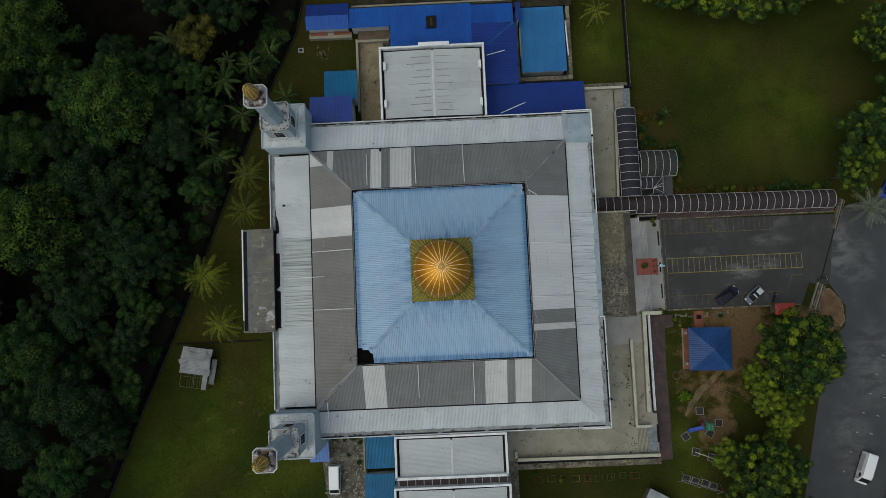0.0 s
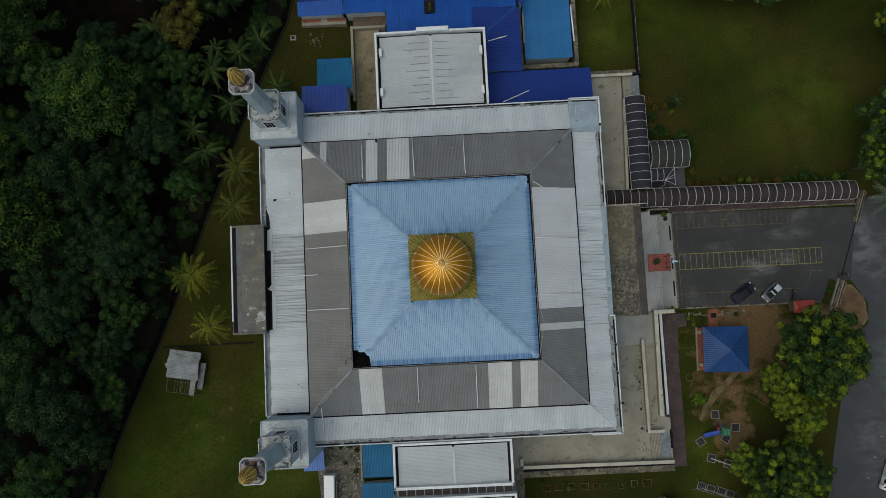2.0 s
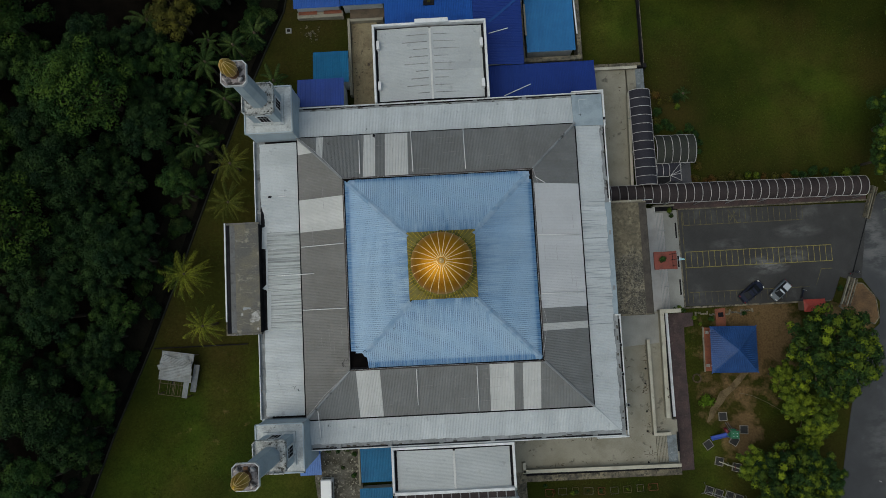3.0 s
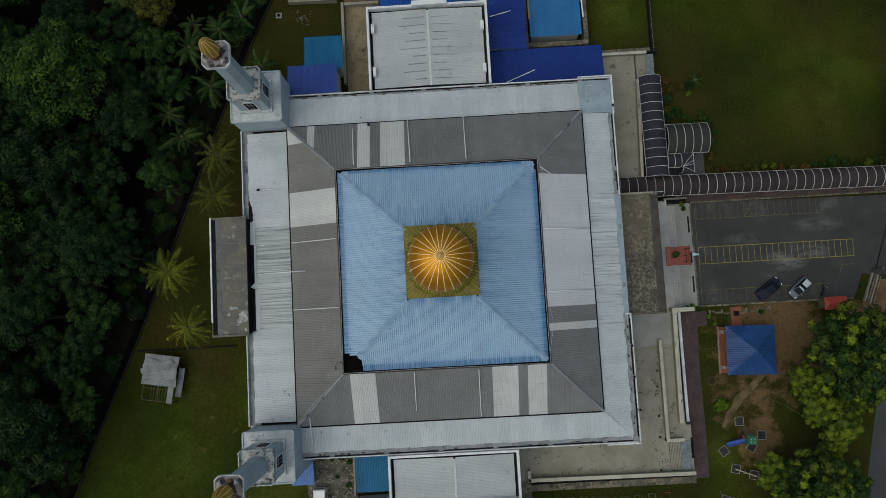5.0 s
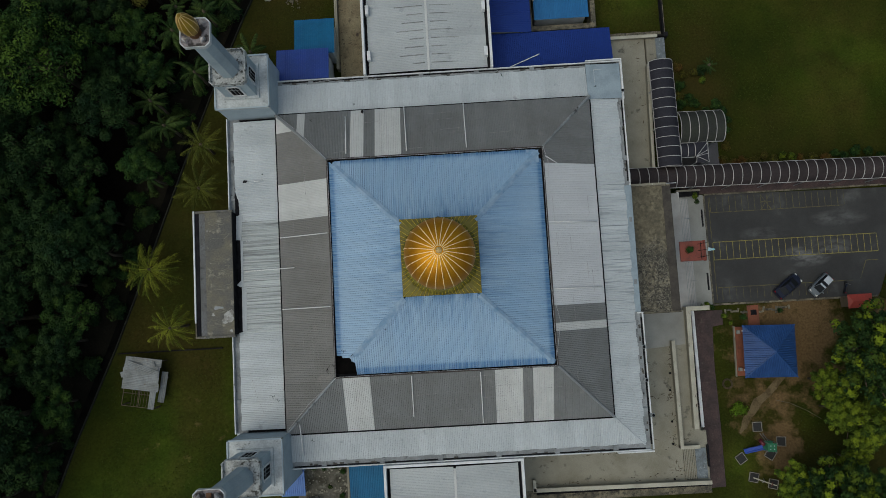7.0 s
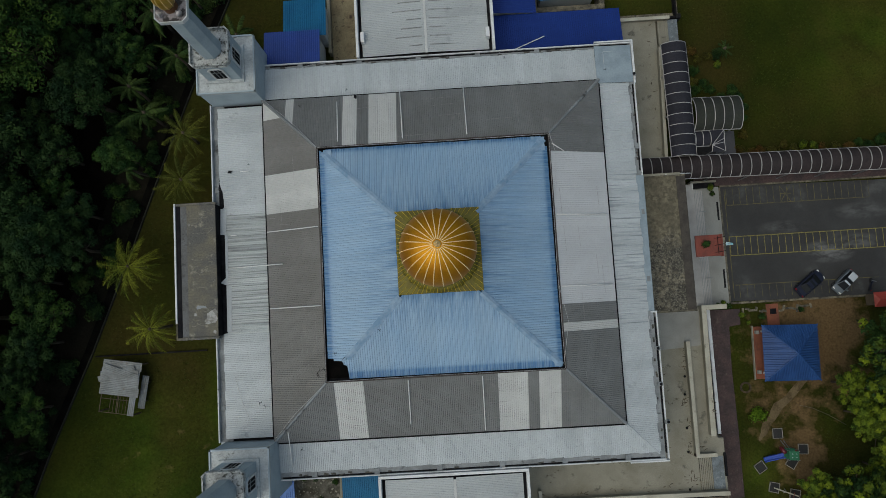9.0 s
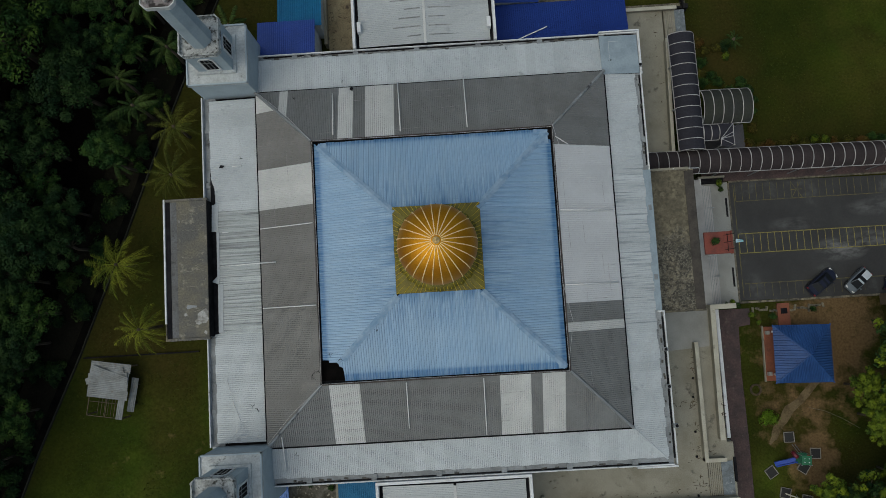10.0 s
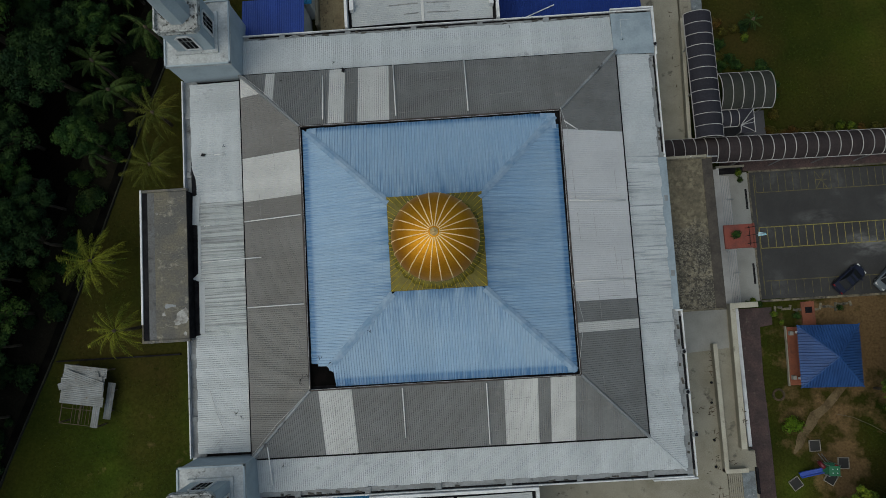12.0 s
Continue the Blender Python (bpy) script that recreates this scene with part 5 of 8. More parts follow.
sk = thing("skylight", "dark roof opening with mossy glass in the blue roof", "skylight")
part("frame", Mesh().box(-0.6, 1.05, 40.2, 42.3, 5.55, 5.86), M_DARK, sk)
part("pane", Mesh().box(-0.5, 0.95, 40.3, 42.2, 5.86, 5.9), M_DARK, sk)
part("pane_moss", Mesh().box(0.0, 0.45, 40.6, 41.9, 5.9, 5.92), M_LEAFY, sk, "mossy strip")
lean_roof("teal_shed", "small shed with a teal blue ribbed roof", -17.5, -12.2, 28.4, 33.4, 7.3, 6.7, "y", M_TEAL, 2.8)
lean_roof("blue_shed", "small shed with a royal blue ribbed roof", -19.6, -14.7 + 1.9, 24.4, 28.7, 9.0, 8.3, "y", mat("deep_blue_sheet", (0.012, 0.042, 0.235), (0.010, 0.036, 0.20), 0.3, fine=3, amt=0.1, rough=0.45, bump=0, rand=0.05), 2.8)
for p, q in (((9.0, 35.05, 6.26), (12.0, 35.85, 6.0)), ((10.8, 25.3, 6.3), (14.9, 27.0, 6.0))):
    solo("roof_pipe", Mesh().tube([p, q], 0.07, 8), M_PIPE, "white plastic pipe lying on the navy roof", "pipe", group="roof pipes")

# light blue shed with a concrete surround
lean_roof("pool_shed", "wide shed with a sky blue ribbed roof", 15.0, 22.5, 32.9, 44.2, 3.3, 3.0, "y", M_SKYBLUE, 0.2)
sur = thing("concrete_surround", "stained concrete wall round the sky blue shed", "wall", kind="structure")
for b in ((14.5, 23.6, 31.6, 32.3), (14.5, 23.6, 44.4, 45.1), (22.95, 23.6, 32.3, 44.4), (14.5, 14.8, 32.3, 44.4)):
    part("wall", Mesh().box(*b, -0.1, 2.7), M_DIRTSLAB, sur, bevel=0.04)
solo("loose_gutter", Mesh().tube([(22.7, 41.5, 3.3), (22.75, 39.0, 3.36), (22.9, 35.5, 3.3)], 0.12, 8), M_PIPE, "white gutter length lying along the shed roof", "gutter", smooth=True)
solo("loose_gutter", Mesh().box(14.85, 15.1, 35.6, 40.6, 3.3, 3.42), M_CONC, "pale gutter board on the shed roof edge", "gutter")

# yard west of the wing
solo("yard_floor", Mesh().box(-12.1, -8.1, 24.3, 39.6, 1.5, 3.05), mat("rusty_yard_concrete", (0.20, 0.17, 0.105), (0.145, 0.118, 0.072), 0.5, (0.45, 0.65), (0.05, 0.036, 0.026), 1.2, (0.60, 0.70), fine=6, amt=0.35, rough=0.95), "tan concrete yard with mould stains", "yard", "structure")
yw = thing("yard_wall", "low stained concrete yard wall", "wall", kind="structure")
part("wall", Mesh().box(-12.55, -12.15, 27.5, 39.7, 1.5, 3.9), M_CONC, yw, bevel=0.04)
part("wall", Mesh().box(-12.1, -7.0, 39.2, 39.6, 1.5, 3.9), M_CONC, yw, bevel=0.04)
solo("veranda", Mesh().box(-12.1, -6.8, 39.7, 41.2, 2.0, 3.6), M_WOOD, "brown timber veranda floor under the blue eave", "veranda", "structure")
solo("store_step", Mesh().box(-20.3, -13.2, 40.2, 41.1, 1.8, 3.7), M_CONC, "concrete step with orange tiles", "step", "structure")
for x0, x1 in ((-20.1, -17.2), (-16.2, -13.4)):
    solo("tile_strip", Mesh().box(x0, x1, 40.7, 41.2, 3.6, 3.78), M_BRICK, "orange terracotta tile strip before the store", "paving", "structure")
mh = thing("manhole", "small concrete manhole with a dark cover on the grass", "manhole", pose(-21.9, 38.6, 3.0))
part("ring", Mesh().box(-0.45, 0.45, -0.4, 0.4, -0.2, 0.15), M_CONCG, mh, bevel=0.03)
part("cover", Mesh().box(-0.24, 0.24, -0.22, 0.22, 0.15, 0.17), M_DARK, mh)
bw = Mesh()
bw.box(-13.2, 14, 45.4, 45.7, 2, 3.6)
solo("back_wall", bw, M_CONC, "stained concrete boundary wall behind the annex", "wall", "structure")
solo("back_yard", Mesh().box(-13.2, 24, 44.4, 50, 0.2, 2.9), mat("lane_soil", (0.035, 0.030, 0.022), (0.018, 0.018, 0.012), 0.5, (0.4, 0.6), (0.07, 0.065, 0.05), 1.2, (0.6, 0.7), fine=5, amt=0.4, rough=1.0, gloss=0.05), "dark dirty lane behind the annex", "yard", "structure")

# sheds south of the mosque
lean_roof("teal_lean_to", "lean-to with a teal blue ribbed roof", -13.0, -8.55, -30.2, -24.7, 4.9, 5.3, "y", M_TEAL, 2.0)
lean_roof("teal_store", "store with a teal blue ribbed roof", -13.3, -8.6, -42.0, -31.0, 4.6, 5.0, "y", M_TEAL, 2.0)
lean_roof("blue_awning", "small sky blue sheet awning beside the minaret", -21.9, -18.8, -28.9, -25.2, 4.6, 5.2, "y", mat("pale_blue_sheet", (0.06, 0.15, 0.40), (0.05, 0.12, 0.33), 0.5, fine=3, amt=0.12, rough=0.5, bump=0, rand=0.06), 2.5, wall=False)
solo("shed_ledge", Mesh().box(-13.6, -13.35, -31.0, -25.5, 2.0, 3.4), M_CONC, "concrete ledge beside the teal sheds", "wall", "structure")

chips = Mesh()
rnd = random.Random(77)
for k in range(46):
    a, r = rnd.uniform(0, 6.28), abs(rnd.gauss(0, 0.9))
    x, y, s = -18.6 + r * math.cos(a), 38.0 + r * 0.8 * math.sin(a), rnd.uniform(0.04, 0.12)
    chips.box(-s, s, -s * 0.7, s * 0.7, -0.03, 0.06, pose(x, y, gz(x, y) + 0.05, 0, 0, rnd.uniform(0, 90)))
yard = Mesh()
for k in range(220):
    x, y, s = rnd.uniform(-19.8, -13.4), rnd.uniform(-36, -25.6), rnd.uniform(0.04, 0.17)
    yard.box(-s, s, -s * 0.6, s * 0.6, -0.03, 0.05 + s * 0.3, pose(x, y, 2.88, 0, 0, rnd.uniform(0, 180)))
solo("rubble", yard, M_CONC, "broken concrete scattered over the bare yard", "rubble", "stuff")
solo("rubble", chips, M_DIRTSLAB, "pale rubble scattered on the grass", "rubble", "stuff")


# ---- entrance side ----
porch = thing("entrance_porch", "flat mouldy concrete porch roof on plain walls", "porch")
part("wall", Mesh().box(24.6, 29.6, -7.6, 7.7, 0.2, 7.1), M_WALL, porch)
part("slab", Mesh().box(24.75, 30.1, -7.95, 8.05, 7.1, 7.4), M_PORCH, porch, "mouldy concrete roof slab")
# darker brown band, about a metre wide, on the east edge
part("slab_edge", Mesh().box(29.08, 30.15, -7.95, 8.05, 7.1, 7.46), mat("dark_brown_edge", (0.060, 0.052, 0.044), (0.034, 0.030, 0.026), 0.8, fine=6, amt=0.3, rough=0.95), porch, "dark brown band along the edge")
part("coping", Mesh().box(24.75, 30.15, -8.15, -7.95, 7.0, 7.6), M_DIRTSLAB, porch)
part("coping", Mesh().box(24.75, 30.15, 8.05, 8.2, 7.0, 7.55), M_DIRTSLAB, porch)
steps = thing("entrance_steps", "long pale concrete steps down to the forecourt", "steps", kind="structure")
part("landing", Mesh().box(29.6, 33.15, -8.1, 7.9, 0.1, 1.5), M_STEP, steps)
for i in range(6):
    part("step", Mesh().box(33.15 + 0.28 * i, 33.15 + 0.28 * (i + 1), -7.75, 7.2, 0.1, 1.42 - 0.2 * i), M_STEP, steps, bevel=0.02)
    part("nosing", Mesh().box(33.15 + 0.28 * (i + 1) - 0.07, 33.15 + 0.28 * (i + 1) - 0.02, -7.7, 7.15, 1.3 - 0.2 * i, 1.425 - 0.2 * i), M_GUTTER, steps, "grey step nosing")
for y in (4.4, -4.2):
    part("cross_joint", Mesh().box(33.2, 34.85, y - 0.04, y + 0.04, 0.2, 1.0), M_GUTTER, steps)
can = thing("entrance_canopy", "orange-red flat canopy over the steps", "canopy")
part("roof", Mesh().box(30.8, 33.85, -1.8, 0.75, 6.9, 7.2), M_ORANGE, can, bevel=0.05)
part("fascia", Mesh().box(33.85, 34.05, -1.85, 0.8, 6.7, 7.25), M_ORANGE, can, bevel=0.03)
for y in (-1.5, 0.45):
    part("column", Mesh().lathe([(0.2, 0.2), (0.17, 0.4), (0.17, 6.7), (0.22, 6.9)], 16, (33.4, y)), M_WHITE, can, smooth=True)
for k in range(3):
    y = -1.4 + 0.85 * k
    part("bar", Mesh().tube([(33.0, y, 7.32), (34.25, y + 0.15, 7.36)], 0.03, 6), M_DARK, can, "dark metal bar")
part("cross_bar", Mesh().tube([(33.4, -1.6, 7.3), (33.4, 0.5, 7.3)], 0.03, 6), M_DARK, can)
fl = thing("flag", "small blue and white flag on a short pole", "flag", pose(34.2, -0.4, 6.9))
part("pole", Mesh().tube([(0, 0, 0), (0.5, -0.05, 1.0)], 0.03, 6), M_STEEL, fl)
part("cloth", Mesh().slab([(0.1, 0.2, 0.55), (0.75, 0.0, 0.8), (0.85, -0.2, 0.75), (0.05, -0.25, 0.5)], 0.02), mat("flag_blue", (0.16, 0.38, 0.48), (0.4, 0.5, 0.55), 2.0, rough=0.8), fl)

# terrace: floors, parapet walls with pale copings
solo("terrace_floor", Mesh().prism([(24.2, -8.0), (32.9, -8.0), (33.2, -24.0), (33.9, -24.0), (33.9, -30.6), (9.6, -30.6), (9.6, -23.9), (24.2, -23.9)], 0.1, 2.0), M_CONC, "tan concrete terrace floor with dark stains", "terrace", "structure")
solo("terrace_screed", Mesh().prism([(24.4, -8.15), (32.3, -8.15), (32.2, -12.6), (24.4, -13.1)], 1.9, 2.03), M_CONCG, "smooth grey screed on the terrace", "terrace", "structure")


def parapet_wall(name, pts, w, z0, z1, label):
    t = thing(name, label, "parapet wall", kind="structure")
    for k, ((xa, ya), (xb, yb)) in enumerate(zip(pts[:-1], pts[1:])):
        L = math.hypot(xb - xa, yb - ya)
        q = pose(xa, ya, -0.004 * k, 0, 0, math.degrees(math.atan2(yb - ya, xb - xa)))
        part("wall", Mesh().box(-w / 2, L + w / 2, -w / 2, w / 2, z0, z1 - 0.1, q), M_CONC, t)
        part("coping", Mesh().box(-w / 2 - 0.05, L + w / 2 + 0.05, -w / 2 - 0.05, w / 2 + 0.05, z1 - 0.1, z1, q), M_PALECOPE, t, "pale painted coping", bevel=0.03)
    return t


M_PALECOPE = mat("pale_coping", (0.40, 0.385, 0.32), (0.30, 0.285, 0.23), 0.4, (0.42, 0.68), (0.08, 0.075, 0.06), 1.0, (0.64, 0.76), fine=7, amt=0.15, rough=0.85)
parapet_wall("ramp_wall", [(30.3, -12.2), (30.3, -25.85), (32.4, -25.85)], 0.36, 1.9, 3.0, "pale coped wall along the terrace ramp")
parapet_wall("terrace_wall", [(35.2, -7.9), (32.65, -7.9), (32.4, -23.3)], 0.5, 0.0, 3.0, "pale coped wall along the terrace edge")
parapet_wall("terrace_wall", [(10.8, -30.3), (33.5, -30.45)], 0.42, 0.0, 3.0, "pale coped wall along the terrace edge")
parapet_wall("terrace_wall", [(10.75, -29.2), (10.75, -30.3)], 0.34, 1.9, 3.0, "pale coped wall along the terrace edge")
solo("terrace_drain", Mesh().box(10.0, 34.2, -31.6, -30.75, -0.1, 0.3), M_DARK, "dark drain at the terrace foot", "drain", "structure")
solo("apron", Mesh().box(10.0, 34.6, -32.5, -31.6, -0.2, 0.35), M_DIRTSLAB, "stained concrete apron", "paving", "structure")
solo("apron", Mesh().box(9.3, 11.2, -37.5, -30.5, -0.2, 0.5), M_DIRTSLAB, "stained concrete apron beside the hall", "paving", "structure")
solo("side_drain", Mesh().box(33.0, 33.9, -23.9, -8.2, -0.2, 0.3), M_DARK, "dark drain between wall and path", "drain", "structure")
solo("side_ledge", Mesh().box(33.9, 34.3, -23.9, -8.3, -0.2, 0.5), M_WHITE, "white edging strip beside the path", "edging", "structure")
ramp = solo("ramp_slab", Mesh().box(30.6, 32.2, -30.2, -26.2, 1.9, 2.1), M_DIRTSLAB, "ribbed grey metal plates on the terrace corner", "ramp", "structure")
for k in range(7):
    part("slat", Mesh().box(30.66 + 0.22 * k, 30.8 + 0.22 * k, -30.1, -26.25, 2.08, 2.16), M_CONC, ramp)
solo("ramp_slab", Mesh().box(32.2, 33.6, -30.1, -26.2, 1.9, 2.14), mat("worn_blue_plate", (0.16, 0.19, 0.21), (0.10, 0.115, 0.125), 0.9, (0.4, 0.6), (0.24, 0.26, 0.27), 1.5, (0.6, 0.7), fine=6, amt=0.3, rough=0.7), "bluish grey worn plate on the terrace corner", "ramp", "structure")
solo("drain_slot", Mesh().box(33.7, 33.95, -28.6, -25.8, 0, 2.34), M_DARK, "black drain slot at the terrace corner", "drain", "structure")
for x, y in ((29.8, -16.3), (29.6, -18.5), (29.5, -22.6), (29.4, -25.5), (29.2, -30.0), (25.2, -19.9), (24.9, -15.2)):
    s = Mesh().lathe([(0.11, 0), (0.15, 0.2), (0.12, 0.28), (0.05, 0.31)], 10)
    solo("plant_pot", s, M_DARK, "small dark pot standing against the wall", "pot", m=pose(x, y, 2.0), group="pots on the terrace")

# corridor beside the covered walk
solo("side_terrace", Mesh().box(24.2, 30.2, 9.6, 30.0, 0.1, 2.0), M_CONC, "tan concrete side terrace with stains", "terrace", "structure")
parapet_wall("corridor_wall", [(29.75, 11.6), (30.2, 25.6)], 0.32, 0.5, 3.0, "pale coped wall beside the covered walk")
parapet_wall("corner_wall", [(25.6, 29.95), (31.7, 29.95)], 0.34, 0.0, 2.6, "pale coped wall at the lawn corner")
side_ramp = solo("ribbed_ramp", Mesh().box(30.4, 31.75, 25.8, 29.75, 0.1, 2.03), M_CONC, "tan ribbed concrete ramp", "ramp", "structure")
for k in range(6):
    part("slat", Mesh().box(30.46 + 0.22 * k, 30.58 + 0.22 * k, 25.9, 29.65, 2.0, 2.1), M_CONC, side_ramp)
solo("ramp_edge", Mesh().box(31.75, 33.0, 26.0, 29.8, 0.1, 2.08), bpy.data.materials["worn_blue_plate"], "bluish grey worn plate beside the ramp", "ramp", "structure")
lw = thing("lawn_wall", "dark low wall along the lawn", "wall", kind="structure")
part("wall", Mesh().box(33.3, 33.5, 30.4, 75, -0.2, 1.0), M_DARK, lw)
part("coping", Mesh().box(33.52, 33.75, 30.4, 75, -0.2, 0.6), M_DIRTSLAB, lw)
part("wall", Mesh().box(23.8, 33.2, 30.45, 30.7, -0.2, 1.1), M_DARK, lw)
part("coping", Mesh().box(23.8, 33.2, 30.8, 31.4, -0.2, 0.5), M_DIRTSLAB, lw)
solo("wall_post", Mesh().box(33.15, 33.75, 30.2, 30.8, -0.2, 1.6), M_DARK, "dark square wall post", "post", bevel=0.03)


# ---- barrel-vaulted walks ----
def vault(name, label, length, width, z, rise, n, m, material, ribw=0.036, zg=0.1, posts=True):
    """A barrel roof along local x: dark sheets between pale ribs, on posts."""
    t = thing(name, label, "covered walkway", m)
    K = 10

    def arc(k, lift=0.0):
        a = math.pi * (0.12 + 0.76 * k / K)
        return (-math.cos(a) / math.cos(math.pi * 0.12) * width / 2, z + rise * (math.sin(a) - math.sin(math.pi * 0.12)) / (1 - math.sin(math.pi * 0.12)) + lift)
    for i in range(n):
        xa, xb = length * i / n, length * (i + 1) / n
        s = Mesh()
        s.add([(x, *arc(k, 0.004 * (i % 2))) for x in (xa, xb) for k in range(K + 1)], [(k, k + 1, K + 2 + k, K + 1 + k) for k in range(K)])
        part("vault_sheet", s, material, t, smooth=True)
    for i in range(n + 1):
        x = length * i / n
        s = Mesh()
        s.add([(x + d * ribw, *arc(k, h)) for d, h in ((-1, 0.0), (-1, 0.07), (1, 0.07), (1, 0.0)) for k in range(K + 1)],
              [(a * (K + 1) + k, a * (K + 1) + k + 1, (a + 1) * (K + 1) + k + 1, (a + 1) * (K + 1) + k) for a in range(3) for k in range(K)])
        part("rib", s, M_RIB, t, "pale curved rib")
    for sgn in (-1, 1):
        part("eave_beam", Mesh().box(0, length, sgn * width / 2 - 0.06, sgn * width / 2 + 0.06, z - 0.16, z - 0.02), M_RIB, t)
        if posts:
            for i in range(0, n + 1, 4):
                x = min(length - 0.1, max(0.1, length * i / n))
                part("post", Mesh().box(x - 0.06, x + 0.06, sgn * width / 2 - 0.06, sgn * width / 2 + 0.06, zg, z - 0.16), M_STEEL, t)
    return t


M_VAULTB = mat("bluish_vault_sheet", (0.030, 0.030, 0.038), (0.026, 0.026, 0.034), 0.4, fine=4, amt=0.2, rough=0.7, bump=0, rand=0.1, gloss=0.06)
vault("covered_walkway", "long barrel-vaulted walkway with dark roof sheets and pale ribs", 39.7, 2.85, 3.4, 0.85, 32, pose(24.9, 9.88, 0, 0, 0, -0.6), M_VAULT)
vault("covered_walk_branch", "short barrel-vaulted walk with dark roof sheets and pale ribs", 14.6, 3.1, 4.1, 0.9, 11, pose(31.6, 11.1, 0, 0, 0, 90.4), M_VAULTB)
vault("porch_vault", "wide barrel-vaulted porch with greenish roof sheets", 5.9, 4.25, 3.3, 1.1, 5, pose(33.45, 16.58, 0, 0, 0, -0.5), M_VAULTG)
vault("link_vault", "small dark vaulted link roof", 1.9, 1.9, 3.2, 0.5, 2, pose(33.4, 13.42, 0, 0, 0, -0.5), M_VAULTB, posts=False)
fan = thing("fan_roof", "dark fan-shaped roof with pale ribs where two vaulted roofs meet", "roof")
HUB, RIM = (35.35, 12.4, 3.75), [(35.3, 14.35, 3.5), (37.1, 14.35, 3.45), (37.05, 13.25, 3.5), (37.02, 12.75, 3.5), (37.1, 11.6, 3.4), (35.4, 11.6, 3.35)]
for p, q in zip(RIM[:-1], RIM[1:]):
    part("panel", Mesh().add([HUB, p, q] + [(v[0], v[1], v[2] - 0.05) for v in (HUB, p, q)], [(2, 1, 0), (3, 4, 5), (1, 2, 5, 4)]), M_VAULTB, fan, "dark roof panel")
for p in RIM[1:]:
    part("rib", Mesh().tube([HUB, ((HUB[0] + p[0]) / 2, (HUB[1] + p[1]) / 2, 3.68), p], 0.04, 6), M_RIB, fan)
part("eave_beam", Mesh().tube([RIM[1], RIM[2], RIM[3], RIM[4]], 0.045, 6), M_RIB, fan)
for x, y in ((37.05, 14.3), (37.05, 11.65), (35.4, 11.65)):
    part("post", Mesh().box(x - 0.05, x + 0.05, y - 0.05, y + 0.05, 0.1, 3.4), M_STEEL, fan)
# floor colour carries the shadow of the gap beside the fan roof
solo("walk_floor", Mesh().box(33.2, 37.2, 11.2, 15.0, -0.2, 0.2), mat("shaded_walk_floor", (0.035, 0.034, 0.036), (0.025, 0.024, 0.026), 0.8, fine=6, amt=0.3, rough=0.8), "floor under the vaulted link, coloured dark for the shaded gap", "paving", "structure")
solo("porch_pad", Mesh().box(37.2, 39.75, 11.2, 14.9, -0.2, 0.3), mat("grey_pad", (0.075, 0.075, 0.085), (0.055, 0.055, 0.062), 0.6, fine=6, amt=0.2, rough=0.8), "grey concrete pad beside the porch", "paving", "structure")
solo("walk_curb", Mesh().box(24.8, 29.6, 8.2, 8.45, 6.0, 7.65), M_CONC, "concrete ledge between the walk and the porch roof", "ledge", "structure")
solo("lamp_arm", Mesh().tube([(27.8, 8.3, 7.7), (31.8, 8.75, 5.0)], 0.05, 6), M_PIPE, "thin white pipe over the walkway", "pipe")
pb = thing("planter_box", "concrete planter box with a weedy shrub", "planter", pose(34.4, 7.6, 0.2))
part("wall", Mesh().box(-1.3, 2.0, 0.5, 0.75, 0, 1.0), M_CONC, pb, bevel=0.03)
part("wall", Mesh().box(-1.3, -1.0, -0.5, 0.5, 0, 1.0), M_WHITE, pb, bevel=0.03)
part("soil", Mesh().box(-1.0, 1.9, -0.1, 0.5, 0, 0.7), M_DARK, pb)
ga = thing("gate_rails", "pale concrete barrier rails at the car park entrance", "barrier", pose(66.9, 7.0, 0, 0, 0, 70))
for k in range(3):
    part("rail", Mesh().box(-2.4, 2.8, -0.5 + 0.42 * k, -0.36 + 0.42 * k, 0.0, 0.5 + 0.12 * k), M_CONC if k == 1 else M_DIRTSLAB, ga, bevel=0.03)
gb = thing("gate_rails", "pale concrete barrier rails at the car park entrance", "barrier", pose(62.3, -6.4, 0, 0, 0, 68))
for k in range(4):
    part("rail", Mesh().box(-2.2, 2.2, -0.7 + 0.4 * k, -0.56 + 0.4 * k, 0.0, 0.5), M_CONC if k % 2 else M_DIRTSLAB, gb, bevel=0.03)
solo("verge", Mesh().box(-2.0, 2.0, -0.5, 0.5, 0, 0.12), M_GROUND, "strip of grass verge between barriers", "verge", "structure", m=pose(61.0, -6.1, 0, 0, 0, 68))
rc = thing("booth", "small red-roofed booth beside the car park", "booth", pose(55.9, -8.0, 0))
part("wall", Mesh().box(-1.4, 1.3, -0.9, 0.5, 0, 2.1), M_WOOD, rc)
part("roof", Mesh().add([(-1.65, -1.1, 2.1), (1.6, -1.1, 2.1), (1.6, 0.75, 2.1), (-1.65, 0.75, 2.1), (-1.1, -0.2, 2.5), (1.0, -0.2, 2.5)], [(0, 1, 5, 4), (1, 2, 5), (2, 3, 4, 5), (3, 0, 4), (3, 2, 1, 0)]), mat("red_roof_sheet", (0.30, 0.034, 0.020), (0.24, 0.03, 0.018), 0.8, rough=0.6, bump=0.1), rc, "red sheet roof")

